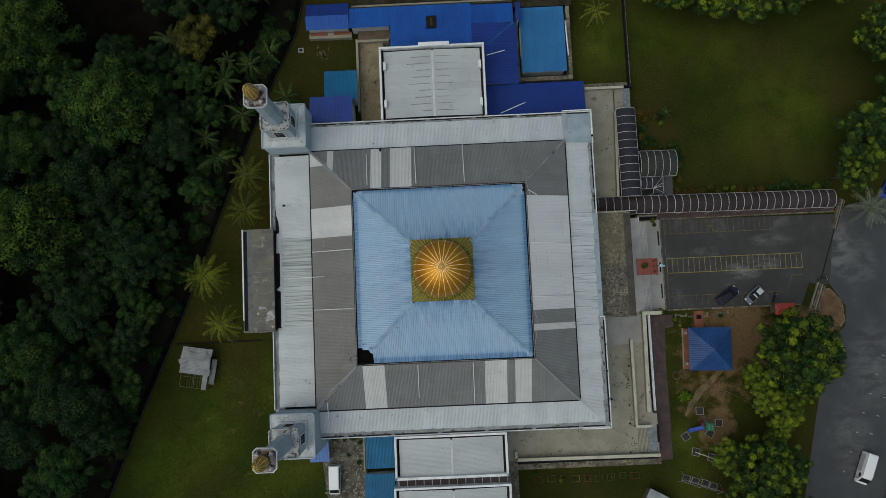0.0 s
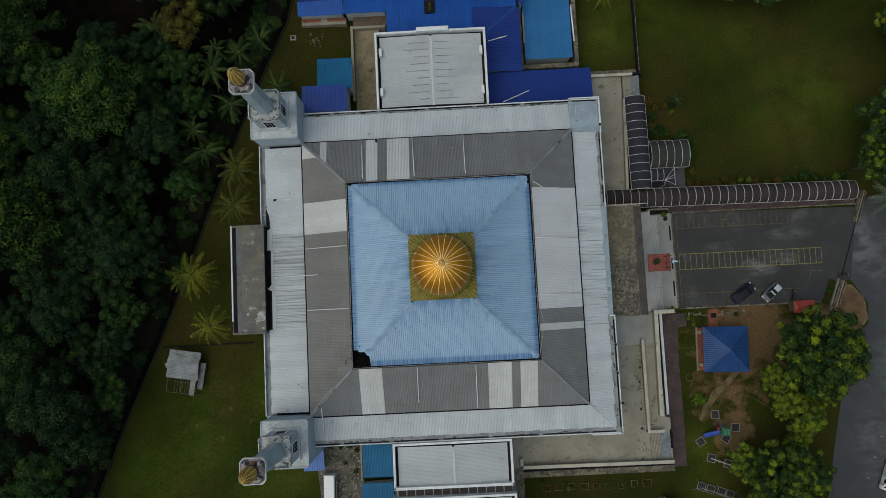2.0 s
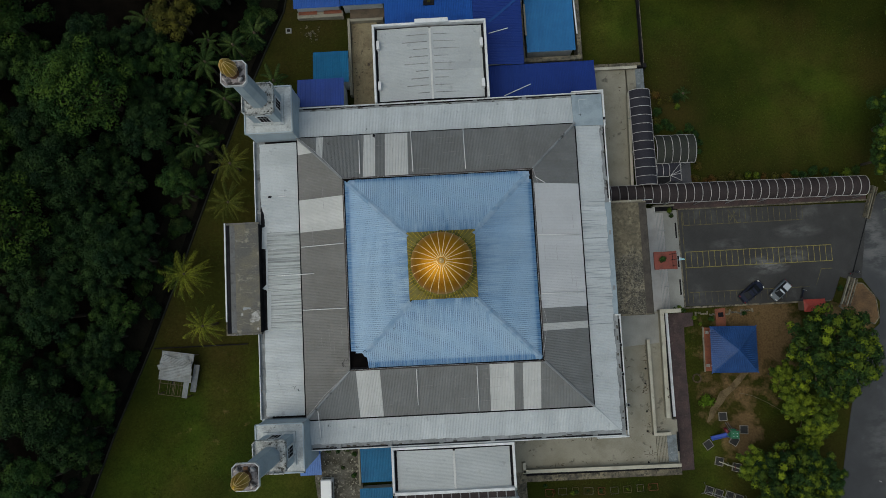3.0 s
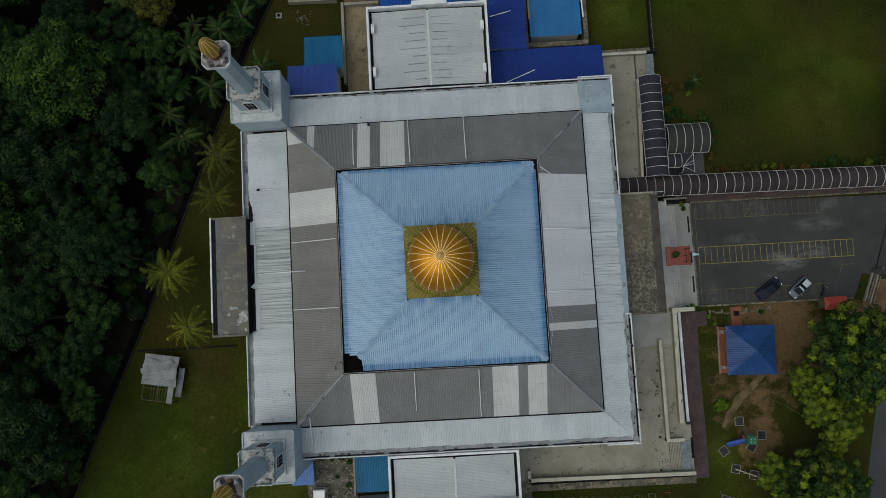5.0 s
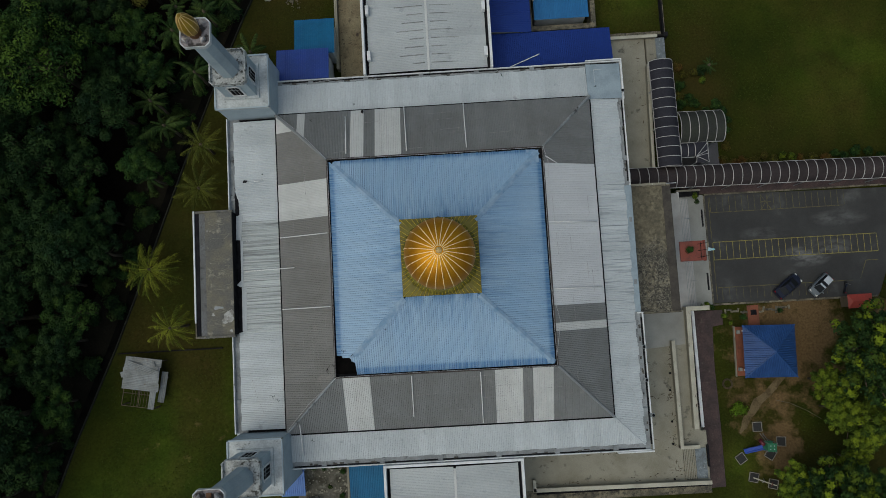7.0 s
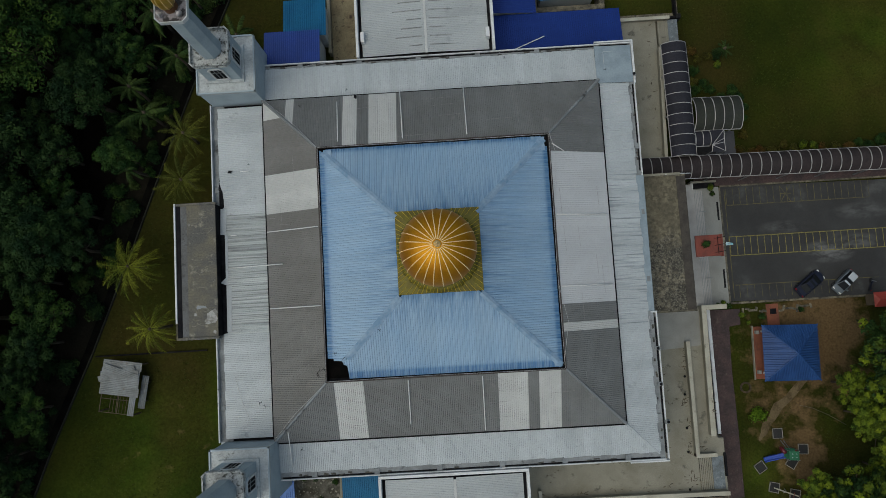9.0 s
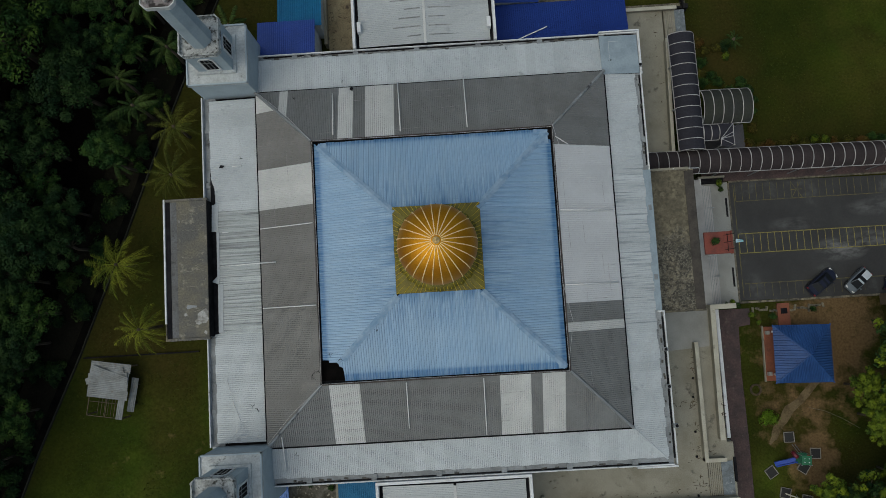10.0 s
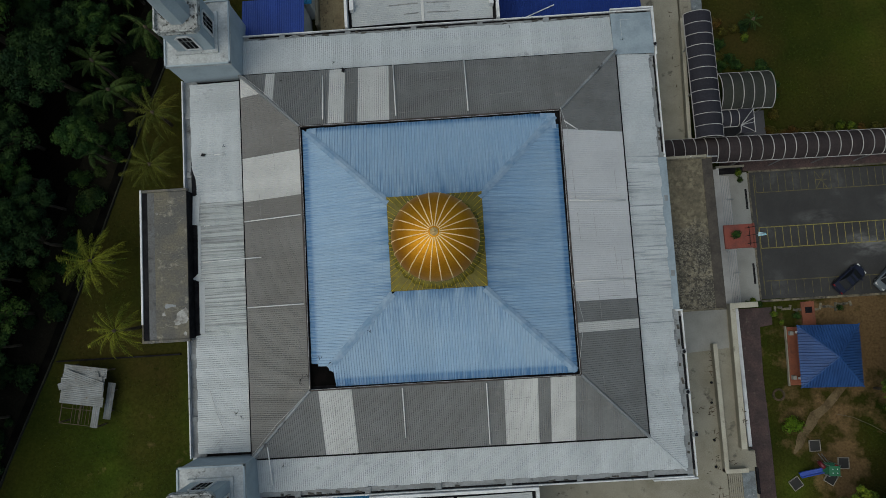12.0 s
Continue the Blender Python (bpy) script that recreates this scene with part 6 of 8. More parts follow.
# ---- pavilion ----
pv = thing("pavilion", "small open pavilion with blue hipped roof and orange floor", "pavilion", pose(43.12, -14.1, 0, 0, 0, -2.0))
part("floor", Mesh().box(-3.58, 2.9, -3.4, 3.2, -0.2, 0.42), M_BRICK, pv, "orange tiled floor", bevel=0.03)
part("floor_edge", Mesh().box(-3.71, -3.58, -3.5, 3.3, -0.2, 0.3), M_CONC, pv)
for k, (a, e) in enumerate(((0, 3.4), (90, 3.4), (180, 3.4), (270, 3.4))):
    def rp(u, v, q, a=a):
        p = Matrix.Rotation(radians(a), 4, 'Z') @ Vector((u, v, 2.35 + 1.75 * (3.45 - v) / 3.45 + q))
        return tuple(p)
    part("roof_slope", corrugated(-3.45, 3.45, lambda u: abs(u) * 0.999, lambda u: 3.45, rp, 0.3, 0.13), M_PAVROOF, pv, "blue ribbed roof slope")
for sx in (-1, 1):
    for sy in (-1, 1):
        part("hip_cap", Mesh().tube([(0, 0, 4.15), (3.47 * sx, 3.47 * sy, 2.4)], 0.09, 6), M_PAVROOF, pv)
        part("post", Mesh().box(2.6 * sx - 0.12, 2.6 * sx + 0.12, 2.6 * sy - 0.12, 2.6 * sy + 0.12, 0.42, 2.58), M_WHITE, pv)
        part("bench_block", Mesh().box(-3.5, -3.1, 2.5 * sy - 0.22, 2.5 * sy + 0.22, 0.42, 0.9), M_CONCG, pv) if sx < 0 else None
solo("path", Mesh().box(41.7, 43.2, -10.8, -8.0, -0.2, 0.14), M_BRICK, "orange brick path to the pavilion", "path", "structure")
solo("drain_grate", Mesh().box(42.1, 42.9, -9.3, -8.6, 0.1, 0.18), M_DARK, "dark square drain grate in the path", "grate")
rnd = random.Random(12)
for i in range(16):
    x, y = rnd.choice(((38.2, -8.2), (39.5, -8.4), (40.6, -8.3), (44.2, -8.3), (46, -8.2))) , 0
    s = rnd.uniform(0.25, 0.5)
    solo("stone_slab", Mesh().box(-s, s, -0.13, 0.13, 0, 0.16), M_DIRTSLAB, "loose pale kerb stone on the verge", "stone", bevel=0.03, group="loose kerb stones",
         m=pose(38.7 + 0.58 * i, -8.15 - rnd.uniform(0, 0.9), -0.03, 0, 0, rnd.uniform(-20, 20) + (90 if i % 3 == 0 else 0)))
M_OLDBRICK = mat("old_soiled_brick", (0.060, 0.040, 0.022), (0.035, 0.028, 0.014), 1.5, fine=6, amt=0.4, rough=0.95, rand=0.3)
for x, y, r in ((38.1, -18.4, 0.6),):
    g = thing("tree_ring", "ring of old bricks in the grass", "planting ring", pose(x, y, 0))
    for k in range(14):
        a = 2 * math.pi * k / 14
        part("brick", Mesh().box(-0.11, 0.11, -0.13, 0.13, -0.02, 0.16, pose(r * math.cos(a), r * math.sin(a), -0.03, 0, 0, math.degrees(a))), M_OLDBRICK, g)

# ---- playground ----


def mat_frame(x, y, rz, s=0.75):
    g = thing("rubber_mat", "black rubber safety mat in a pale timber frame", "playground mat", pose(x, y, 0, 0, 0, rz), "playground mats")
    part("mat", Mesh().box(-s, s, -s, s, 0, 0.1), M_RUBBER, g)
    for a in range(4):
        part("edge", Mesh().box(-s - 0.07, s + 0.07, s, s + 0.07, 0, 0.16, pose(0, 0, 0, 0, 0, 90 * a)), M_MATEDGE, g)


M_MATEDGE = mat("worn_timber_edge", (0.26, 0.25, 0.22), (0.17, 0.16, 0.14), 1.0, fine=8, amt=0.2, rough=0.85)
for x, y, rz in ((41.5, -24.3, 0), (44.5, -26.4, -4), (38.95, -28.35, 32), (42.9, -28.0, -35), (40.4, -30.9, -14), (42.9, -31.9, -14), (38.5, -35.1, -22), (39.9, -35.6, -22), (41.5, -36.0, -22), (42.8, -36.5, -22)):
    mat_frame(x, y, rz, 0.56 if y > -33 else 0.55)
ps = thing("play_tower", "playground tower with a green deck and blue slide", "playground", pose(42.2, -26.6, 0, 0, 0, -4) @ Matrix.Diagonal((0.85, 0.85, 1, 1)))
part("deck", Mesh().box(-0.8, 0.8, -0.75, 0.75, 1.1, 1.2), M_PLASTG, ps, "green deck", bevel=0.02)
part("roof", Mesh().box(-0.7, 0.7, -0.65, 0.65, 2.3, 2.4), M_PLASTG, ps, "green roof panel", bevel=0.04)
for sx in (-1, 1):
    for sy in (-1, 1):
        part("post", Mesh().tube([(0.72 * sx, 0.67 * sy, 0), (0.72 * sx, 0.67 * sy, 2.45)], 0.06, 8), M_STEEL, ps)
        part("knob", Mesh().lathe([(0.02, 2.40), (0.06, 2.43), (0.06, 2.47), (0.02, 2.5)], 10, (0.3 * sx, 0.25 * sy)), M_PIPE, ps)
sld = Mesh()
pts = [(-0.75, -0.2, 1.15), (-1.6, -0.55, 0.85), (-2.6, -0.95, 0.4), (-3.2, -1.2, 0.22)]
for off, w, h in ((0, 0.32, 0.05), (0.32, 0.06, 0.22), (-0.32, 0.06, 0.22)):
    for p, q in zip(pts[:-1], pts[1:]):
        d = (Vector(q) - Vector(p)).normalized()
        nrm = Vector((-d.y, d.x, 0)).normalized()
        a, b = Vector(p) + nrm * off, Vector(q) + nrm * off
        sld.slab([a - nrm * w + Vector((0, 0, h)), b - nrm * w + Vector((0, 0, h)), b + nrm * w + Vector((0, 0, h)), a + nrm * w + Vector((0, 0, h))], h + 0.05)
part("slide", sld, M_PLASTB, ps, "blue plastic slide")
part("tunnel", Mesh().tube([(-0.8, 0.2, 1.6), (-1.1, 0.5, 1.5), (-1.25, 0.9, 1.2)], 0.3, 12), mat("maroon_plastic", (0.10, 0.012, 0.02), rough=0.4, bump=0), ps, "maroon tube", smooth=True)
part("climber", Mesh().slab([(0.8, 0.35, 1.15), (1.35, 0.45, 1.0), (1.35, -0.05, 1.0), (0.8, -0.15, 1.15)], 0.12), M_PLASTR, ps, "red step panel")
part("ladder", Mesh().tube([(-0.4, 0.75, 1.2), (-0.6, 1.6, 0.1)], 0.06, 6).tube([(0.0, 0.75, 1.2), (-0.2, 1.6, 0.1)], 0.06, 6), M_STEEL, ps)
ss = thing("seesaw", "orange and white seesaw over rubber mats", "seesaw", pose(41.6, -31.4, 0, 0, 0, -22))
part("beam", Mesh().box(-1.6, 1.6, -0.07, 0.07, 0.55, 0.65), M_PALECOPE, ss)
part("pivot", Mesh().tube([(0, -0.25, 0), (0, 0, 0.6), (0, 0.25, 0)], 0.05, 6), M_STEEL, ss)
part("handle", Mesh().tube([(0.9, -0.3, 0.8), (0.9, 0.3, 0.8)], 0.05, 6), M_ORANGE, ss)
sw = thing("swing_frame", "steel swing frame over rubber mats", "swing", pose(40.6, -35.8, 0, 0, 0, -20))
part("top_bar", Mesh().tube([(-3.2, 0, 2.1), (3.2, 0, 2.1)], 0.05, 8), M_STEEL, sw)
for x in (-3.2, 0, 3.2):
    part("leg", Mesh().tube([(x, -0.9, 0), (x, 0, 2.1), (x, 0.9, 0)], 0.045, 6), M_STEEL, sw)
for x in (-2.3, -0.9, 0.9, 2.3):
    part("seat", Mesh().box(x - 0.25, x + 0.25, -0.1, 0.1, 0.5, 0.55), M_RUBBER, sw)
    part("chain", Mesh().tube([(x - 0.22, 0, 0.55), (x - 0.22, 0, 2.1)], 0.015, 4).tube([(x + 0.22, 0, 0.55), (x + 0.22, 0, 2.1)], 0.015, 4), M_STEEL, sw)
# painted hoops of the flower bed by the terrace
rnd = random.Random(3)
for i in range(9):
    x = 14.6 + 1.95 * i
    g = thing("flower_frame", "low painted frame round a small flower bed", "planter frame", pose(x, -34.3 + 0.12 * math.sin(i), 0, 0, 0, rnd.uniform(-4, 4)), "flower bed frames")
    w = rnd.uniform(0.45, 0.75)
    mtl = (M_BRICK, M_DIRTSLAB, M_FAINT, M_DIRTSLAB)[i % 4]
    for a, (lx, ly) in enumerate(((w, 0.5), (0.5, w), (w, 0.5), (0.5, w))):
        part("edge", Mesh().box(-lx, lx, ly - 0.04, ly, -0.1, 0.12, pose(0, 0, 0, 0, 0, 90 * a)), mtl, g)
hut = thing("small_hut", "low hut with a weathered tin roof", "hut", pose(33.4, -37.9, 0, 0, 0, -28))
part("roof", Mesh().slab([(-2.2, -1.2, 1.9), (2.2, -1.2, 1.9), (2.2, 1.2, 2.2), (-2.2, 1.2, 2.2)], 0.06), M_TIN, hut)
part("wall", Mesh().box(-2.0, 2.0, -1.0, 1.0, -0.1, 1.8), M_WOOD, hut)

# ---- tin shed on the lawn ----
sh = thing("tin_shed", "small shed with loose weathered tin sheets on its roof", "shed", pose(-39.5, -12.3, 2.9, 0, 0, -9.5))
for x in (-2.1, 2.1):
    for y in (-4.2, -1.8, 1.9):
        part("post", Mesh().box(x - 0.07, x + 0.07, y - 0.07, y + 0.07, -0.1, 2.0), M_WOOD, sh)
for i in range(4):
    def sp(u, v, q, i=i):
        return (v, u, 2.15 + 0.03 * u + q + 0.012 * (i % 2))
    part("roof_sheet", corrugated(-2.1 + 1.05 * i, -1.02 + 1.05 * i, lambda u: -2.45 + 0.1 * math.sin(3 * i), lambda u: 2.3 + 0.08 * math.cos(2 * i), sp, 0.2, 0.04), M_TIN, sh)
for i, (x, y, rz, L, w) in enumerate(((-0.2, 0.5, 7, 4.6, 0.42), (-0.55, 0.55, 24, 4.6, 0.36), (0.05, 0.75, -13, 4.5, 0.4))):
    lm = corrugated(-w, w, lambda u: -L / 2, lambda u: L / 2, lambda u, v, q: tuple(pose(x, y, 2.34 + 0.05 * i, 0, 0, rz) @ Vector((v, u, q))), 0.2, 0.03)
    part("loose_sheet", lm, M_TIN, sh, "loose tin sheet")
for k in range(6):
    x = -1.1 + 0.4 * k
    part("rafter", Mesh().box(x - 0.016, x + 0.016, -4.2, -2.1, 1.7, 1.76), M_WOOD, sh)
for y, x0 in ((-4.25, -2.2), (-2.6, -2.2)):
    part("purlin", Mesh().box(x0, 2.2, y - 0.03, y + 0.03, 1.98, 2.06), M_WOOD, sh)
for x in (-2.15, 0.0):
    part("rail", Mesh().box(x - 0.035, x + 0.035, -4.25, -2.1, 2.0, 2.07), M_WOOD, sh)
part("front_sheet", corrugated(-0.4, 0.4, lambda u: -1.15, lambda u: 1.15, lambda u, v, q: (1.75 + u, -3.2 + v, 2.12 + q), 0.2, 0.03), M_TIN, sh)
part("floor", Mesh().box(-1.2, 1.4, -4.2, -2.0, -0.1, 0.1), M_DARK, sh)
stack = thing("tin_sheets", "weathered tin sheets leaning beside the shed", "tin sheet", pose(-37.25, -14.2, 4.0, 0, 5, -10))
for i in range(3):
    part("sheet", corrugated(-0.42 + 0.05 * i, 0.40 - 0.08 * i, lambda u: -2.0, lambda u: 2.0 - 0.1 * i, lambda u, v, q: (u, v, q + 0.05 * i), 0.2, 0.04), M_TIN, stack)
part("prop", Mesh().box(-0.3, 0.3, -1.2, -1.1, -1.15, 0.0).box(-0.3, 0.3, 1.1, 1.2, -1.15, 0.0), M_WOOD, stack)


# ---- vehicles ----
def loft(sections):
    """Closed cross-sections along x: (x, half width at sill, half width at shoulder, z low, z shoulder, z top, half width at top)."""
    m = Mesh()
    vs = []
    for x, ws, wb, z0, z1, z2, wt in sections:
        half = [(ws * 0.9, z0), (ws, z0 + 0.1), (wb, z1), (wt, z2 - 0.04), (wt * 0.85, z2)]
        ring = half + [(-y, z) for y, z in half[::-1]]
        vs += [(x, y, z) for y, z in ring]
    n = 10
    fs = [(i * n + j, i * n + (j + 1) % n, (i + 1) * n + (j + 1) % n, (i + 1) * n + j) for i in range(len(sections) - 1) for j in range(n)]
    fs += [tuple(range(n)), tuple((len(sections) - 1) * n + j for j in range(n))[::-1]]
    return m.add(vs, fs)


def wheels(t, xs, half, r):
    for x in xs:
        for s in (-1, 1):
            w = Mesh().lathe([(r * 0.55, -0.1), (r * 0.95, -0.1), (r, -0.06), (r, 0.06), (r * 0.95, 0.1), (r * 0.55, 0.1)], 20, close=False)
            q = pose(x, s * (half - 0.09), r, 90, 0, 0)
            w.v = [tuple(q @ Vector(p)) for p in w.v]
            wh = part("wheel", w, M_RUBBER, t, "black tyre", smooth=True)
            d = Mesh().lathe([(0.02, -0.07), (r * 0.56, -0.07), (r * 0.56, 0.07), (0.02, 0.07)], 16)
            d.v = [tuple(q @ Vector(p)) for p in d.v]
            part("rim", d, M_STEEL, wh)


def car(label, m, paint, L=4.25, W=1.74, H=1.46, hatch=False, roofpaint=None):
    t = thing("car", label, "car", m, "parked cars")
    h, k = W / 2, L / 2
    z1 = 0.86
    tail = 0.94 if not hatch else 0.98
    part("body", loft([(-k, h * .8, h * .84, .35, .6, .78, h * .78), (-k + .12, h * .93, h * .96, .24, .72, tail, h * .9), (-k * .55, h, h, .2, .8, tail + .02, h * .93), (0, h, h, .2, .8, z1 + .04, h * .93),
                       (k * .42, h, h * .99, .2, .78, z1, h * .92), (k - .45, h * .97, h * .95, .22, .68, .78, h * .84), (k - .08, h * .86, h * .85, .28, .58, .66, h * .72), (k, h * .74, h * .74, .36, .5, .56, h * .62)]), paint, t, smooth=False, bevel=0.0)
    back = -k + (0.18 if hatch else 0.62)
    cab = [(back, h * .82, h * .82, .85, .9, .95, h * .8), (back + (.35 if hatch else .6), h * .84, h * .8, .85, .95, H - .06, h * .66), (-.1, h * .86, h * .82, .85, .95, H, h * .67),
           (k * .18, h * .86, h * .82, .85, .95, H - .06, h * .66), (k * .58, h * .84, h * .82, .8, .84, .88, h * .8)]
    part("cabin", loft(cab), M_GLASS, t, "dark tinted glass cabin")
    x0, x1 = back + (.2 if hatch else .68), k * .17
    part("roof", Mesh().slab([(x0, -h * .60, H + .005), (x1, -h * .60, H - .03), (x1, h * .60, H - .03), (x0, h * .60, H + .005)], 0.05), roofpaint or paint, t, bevel=0.015)
    for s in (-1, 1):
        for a, b in (((k * .57, h * .80, .88), (x1, h * .62, H - .05)), ((x0, h * .62, H - .03), (back + .03, h * .78, .95))):
            part("pillar", Mesh().tube([(a[0], s * a[1], a[2]), (b[0], s * b[1], b[2])], 0.045, 6), paint, t)
        part("mirror", Mesh().box(k * .42 - .08, k * .42 + .08, s * h * 1.1 - .1, s * h * 1.1 + .1, .88, 1.02), paint, t, bevel=0.02)
        part("headlight", Mesh().box(k - .32, k - .1, s * h * .66 - .16, s * h * .66 + .16, .58, .70), M_LAMPW, t, "clear headlamp", bevel=0.02)
        part("tail_light", Mesh().box(-k + .0, -k + .16, s * h * .72 - .14, s * h * .72 + .14, .66, .88), M_LAMPR, t, "red tail lamp", bevel=0.02)
    part("bumper", Mesh().box(-k - .03, -k + .14, -h * .8, h * .8, .32, .5), paint, t, bevel=0.03)
    wheels(t, (-k * .62, k * .64), h, 0.31)
    return t


M_CARSIDE = mat("pale_van_panel", (0.42, 0.43, 0.44), (0.36, 0.37, 0.38), 0.8, rough=0.4, fine=10, amt=0.05, bump=0)


def van(label, m, paint, L=4.7, W=1.75, H=1.95, glazed=True):
    t = thing("van", label, "van", m, "parked vans")
    h, k = W / 2, L / 2
    part("body", loft([(-k, h * .9, h * .92, .4, 1.0, H - .2, h * .8), (-k + .12, h, h, .3, 1.0, H - .03, h * .88), (k * .35, h, h, .28, 1.0, H, h * .88), (k * .58, h, h, .28, .98, H - .12, h * .84),
                       (k * .9, h, h * .97, .28, .9, 1.15, h * .88), (k, h * .9, h * .88, .34, .75, .95, h * .8)]), paint, t)
    part("windscreen", Mesh().slab([(k * .62, -h * .78, H - .16), (k * .885, -h * .84, 1.2), (k * .885, h * .84, 1.2), (k * .62, h * .78, H - .16)], 0.03), M_GLASS, t, "dark windscreen")
    part("rear_window", Mesh().box(-k - .015, -k + .12, -h * .7, h * .7, 1.15, H - .3), M_GLASS, t)
    for s in (-1, 1):
        if glazed:
            part("side_window", Mesh().box(-k * .8, k * .55, s * h * .955 - .03, s * h * .955 + .03, 1.12, 1.6), M_GLASS, t)
        else:
            part("door_window", Mesh().box(k * .36, k * .62, s * h * .965 - .03, s * h * .965 + .03, 1.12, 1.55), M_GLASS, t)
            part("side_panel", Mesh().box(-k * .85, k * .25, s * h * .985 - .03, s * h * .985 + .03, 0.5, 1.5), M_CARSIDE, t, "pale grey side panel", bevel=0.02)
        part("mirror", Mesh().box(k * .7 - .07, k * .7 + .07, s * h * 1.18 - .12, s * h * 1.18 + .12, 1.15, 1.4), M_RUBBER, t, bevel=0.02)
        part("headlight", Mesh().box(k - .1, k + .01, s * h * .6 - .15, s * h * .6 + .15, .6, .78), M_LAMPW, t, bevel=0.02)
        part("gutter_rail", Mesh().box(-k * .9, k * .5, s * h * .86 - .02, s * h * .86 + .02, H - .08, H - .03), M_STEEL, t)
    part("wiper", Mesh().tube([(k * .87, -.5, 1.25), (k * .74, .2, 1.55)], 0.015, 4), M_RUBBER, t)
    wheels(t, (-k * .6, k * .66), h, 0.32)
    return t


car("dark blue-black saloon car parked on asphalt", pose(47.3, -5.65, 0.05, 0, 0, 36), M_CARBLK, 4.0, 1.66)
car("grey hatchback with a white roof parked on asphalt", pose(51.7, -5.75, 0.05, 0, 0, 222), M_CARSLV, 3.4, 1.5, 1.48, True, mat("pale_car_roof", (0.40, 0.44, 0.48), rough=0.4, fine=20, amt=0.05, bump=0))
van("white van parked on a dirt yard", pose(-18.25, -31.9, 2.85, 0, 0, -91), M_CARWHT, 4.6, 1.8, 1.9)
van("white van parked at the road edge", pose(67.2, -34.4, 0.05, 0, 0, -112), M_CARWHT, 5.1, 1.85, 2.0, False)
van("white van parked at the road edge", pose(71.6, -38.5, 0.05, 0, 0, -112), M_CARWHT, 5.1, 1.85, 2.0, False)
mb = thing("motorcycle", "dark motorcycle leaning on its stand", "motorcycle", pose(55.1, -6.3, 0.05, 0, 0, 75))
for x in (-0.6, 0.62):
    w = Mesh().lathe([(0.18, -0.05), (0.28, -0.05), (0.3, 0), (0.28, 0.05), (0.18, 0.05)], 18, close=False)
    q = pose(x, 0, 0.3, 90, 0, 0)
    w.v = [tuple(q @ Vector(p)) for p in w.v]
    part("wheel", w, M_RUBBER, mb, smooth=True)
part("body", loft([(-0.7, .08, .1, .5, .6, .72, .08), (-0.2, .14, .16, .35, .6, .78, .13), (0.25, .12, .15, .4, .6, .7, .1), (0.5, .08, .1, .5, .7, .85, .06)]), M_CARBLK, mb, "dark body panel")
part("tail_lamp", Mesh().box(-0.78, -0.68, -0.07, 0.07, 0.62, 0.72), M_LAMPR, mb, "red tail lamp")
part("seat", Mesh().box(-0.65, 0.1, -0.13, 0.13, 0.76, 0.84), M_RUBBER, mb, bevel=0.03)
part("handlebar", Mesh().tube([(0.42, -0.35, 1.0), (0.5, 0, 0.95), (0.42, 0.35, 1.0)], 0.02, 6), M_STEEL, mb)
part("fork", Mesh().tube([(0.62, 0, 0.3), (0.45, 0, 0.98)], 0.04, 6), M_STEEL, mb)
mb2 = copy_thing(mb, pose(63.3, -3.6, 0.05, 0, 0, 10))

car("blue car parked under the roadside trees", pose(75.6, 11.2, 0.05, 0, 0, 60), mat("blue_car_paint", (0.012, 0.05, 0.30), rough=0.35, fine=20, amt=0.03, bump=0))
# worn footpath and a hose on the play lawn
fpath = Mesh()
pts = [(46.0, -17.2, 0.9), (44.6, -18.9, 0.8), (43.3, -20.0, 0.75), (42.0, -21.1, 0.95), (41.0, -22.3, 0.75), (40.3, -23.3, 0.85), (39.7, -24.3, 0.65), (39.2, -25.1, 0.2)]
vs = []
for i, (x, y, w) in enumerate(pts):
    x2, y2, _ = pts[min(i + 1, len(pts) - 1)]
    x1, y1, _ = pts[max(i - 1, 0)]
    L = math.hypot(x2 - x1, y2 - y1)
    nx, ny = -(y2 - y1) / L, (x2 - x1) / L
    for k in (-1.0, -0.4, 0.4, 1.0):
        q = w * k * (1 + 0.25 * math.sin(3.1 * i + 2 * k))
        vs.append((x + nx * q, y + ny * q, 0.02 if abs(k) < 0.9 else -0.12))
fpath.add(vs, [(4 * i + k, 4 * i + k + 1, 4 * i + k + 5, 4 * i + k + 4) for i in range(len(pts) - 1) for k in range(3)])
solo("footpath", fpath, mat("trodden_soil", (0.125, 0.096, 0.055), (0.078, 0.058, 0.032), 0.7, (0.4, 0.62), fine=4, amt=0.35, rough=1.0, gloss=0.05), "trodden tan soil footpath across the grass", "path", "structure", smooth=True)
solo("hose", Mesh().tube([(44.3, -20.9, 0.04), (46.2, -21.4, 0.05), (48.2, -22.4, 0.04), (50.2, -23.7, 0.05)], 0.025, 6), M_DIRTSLAB, "pale hose lying on the grass", "hose", smooth=True)

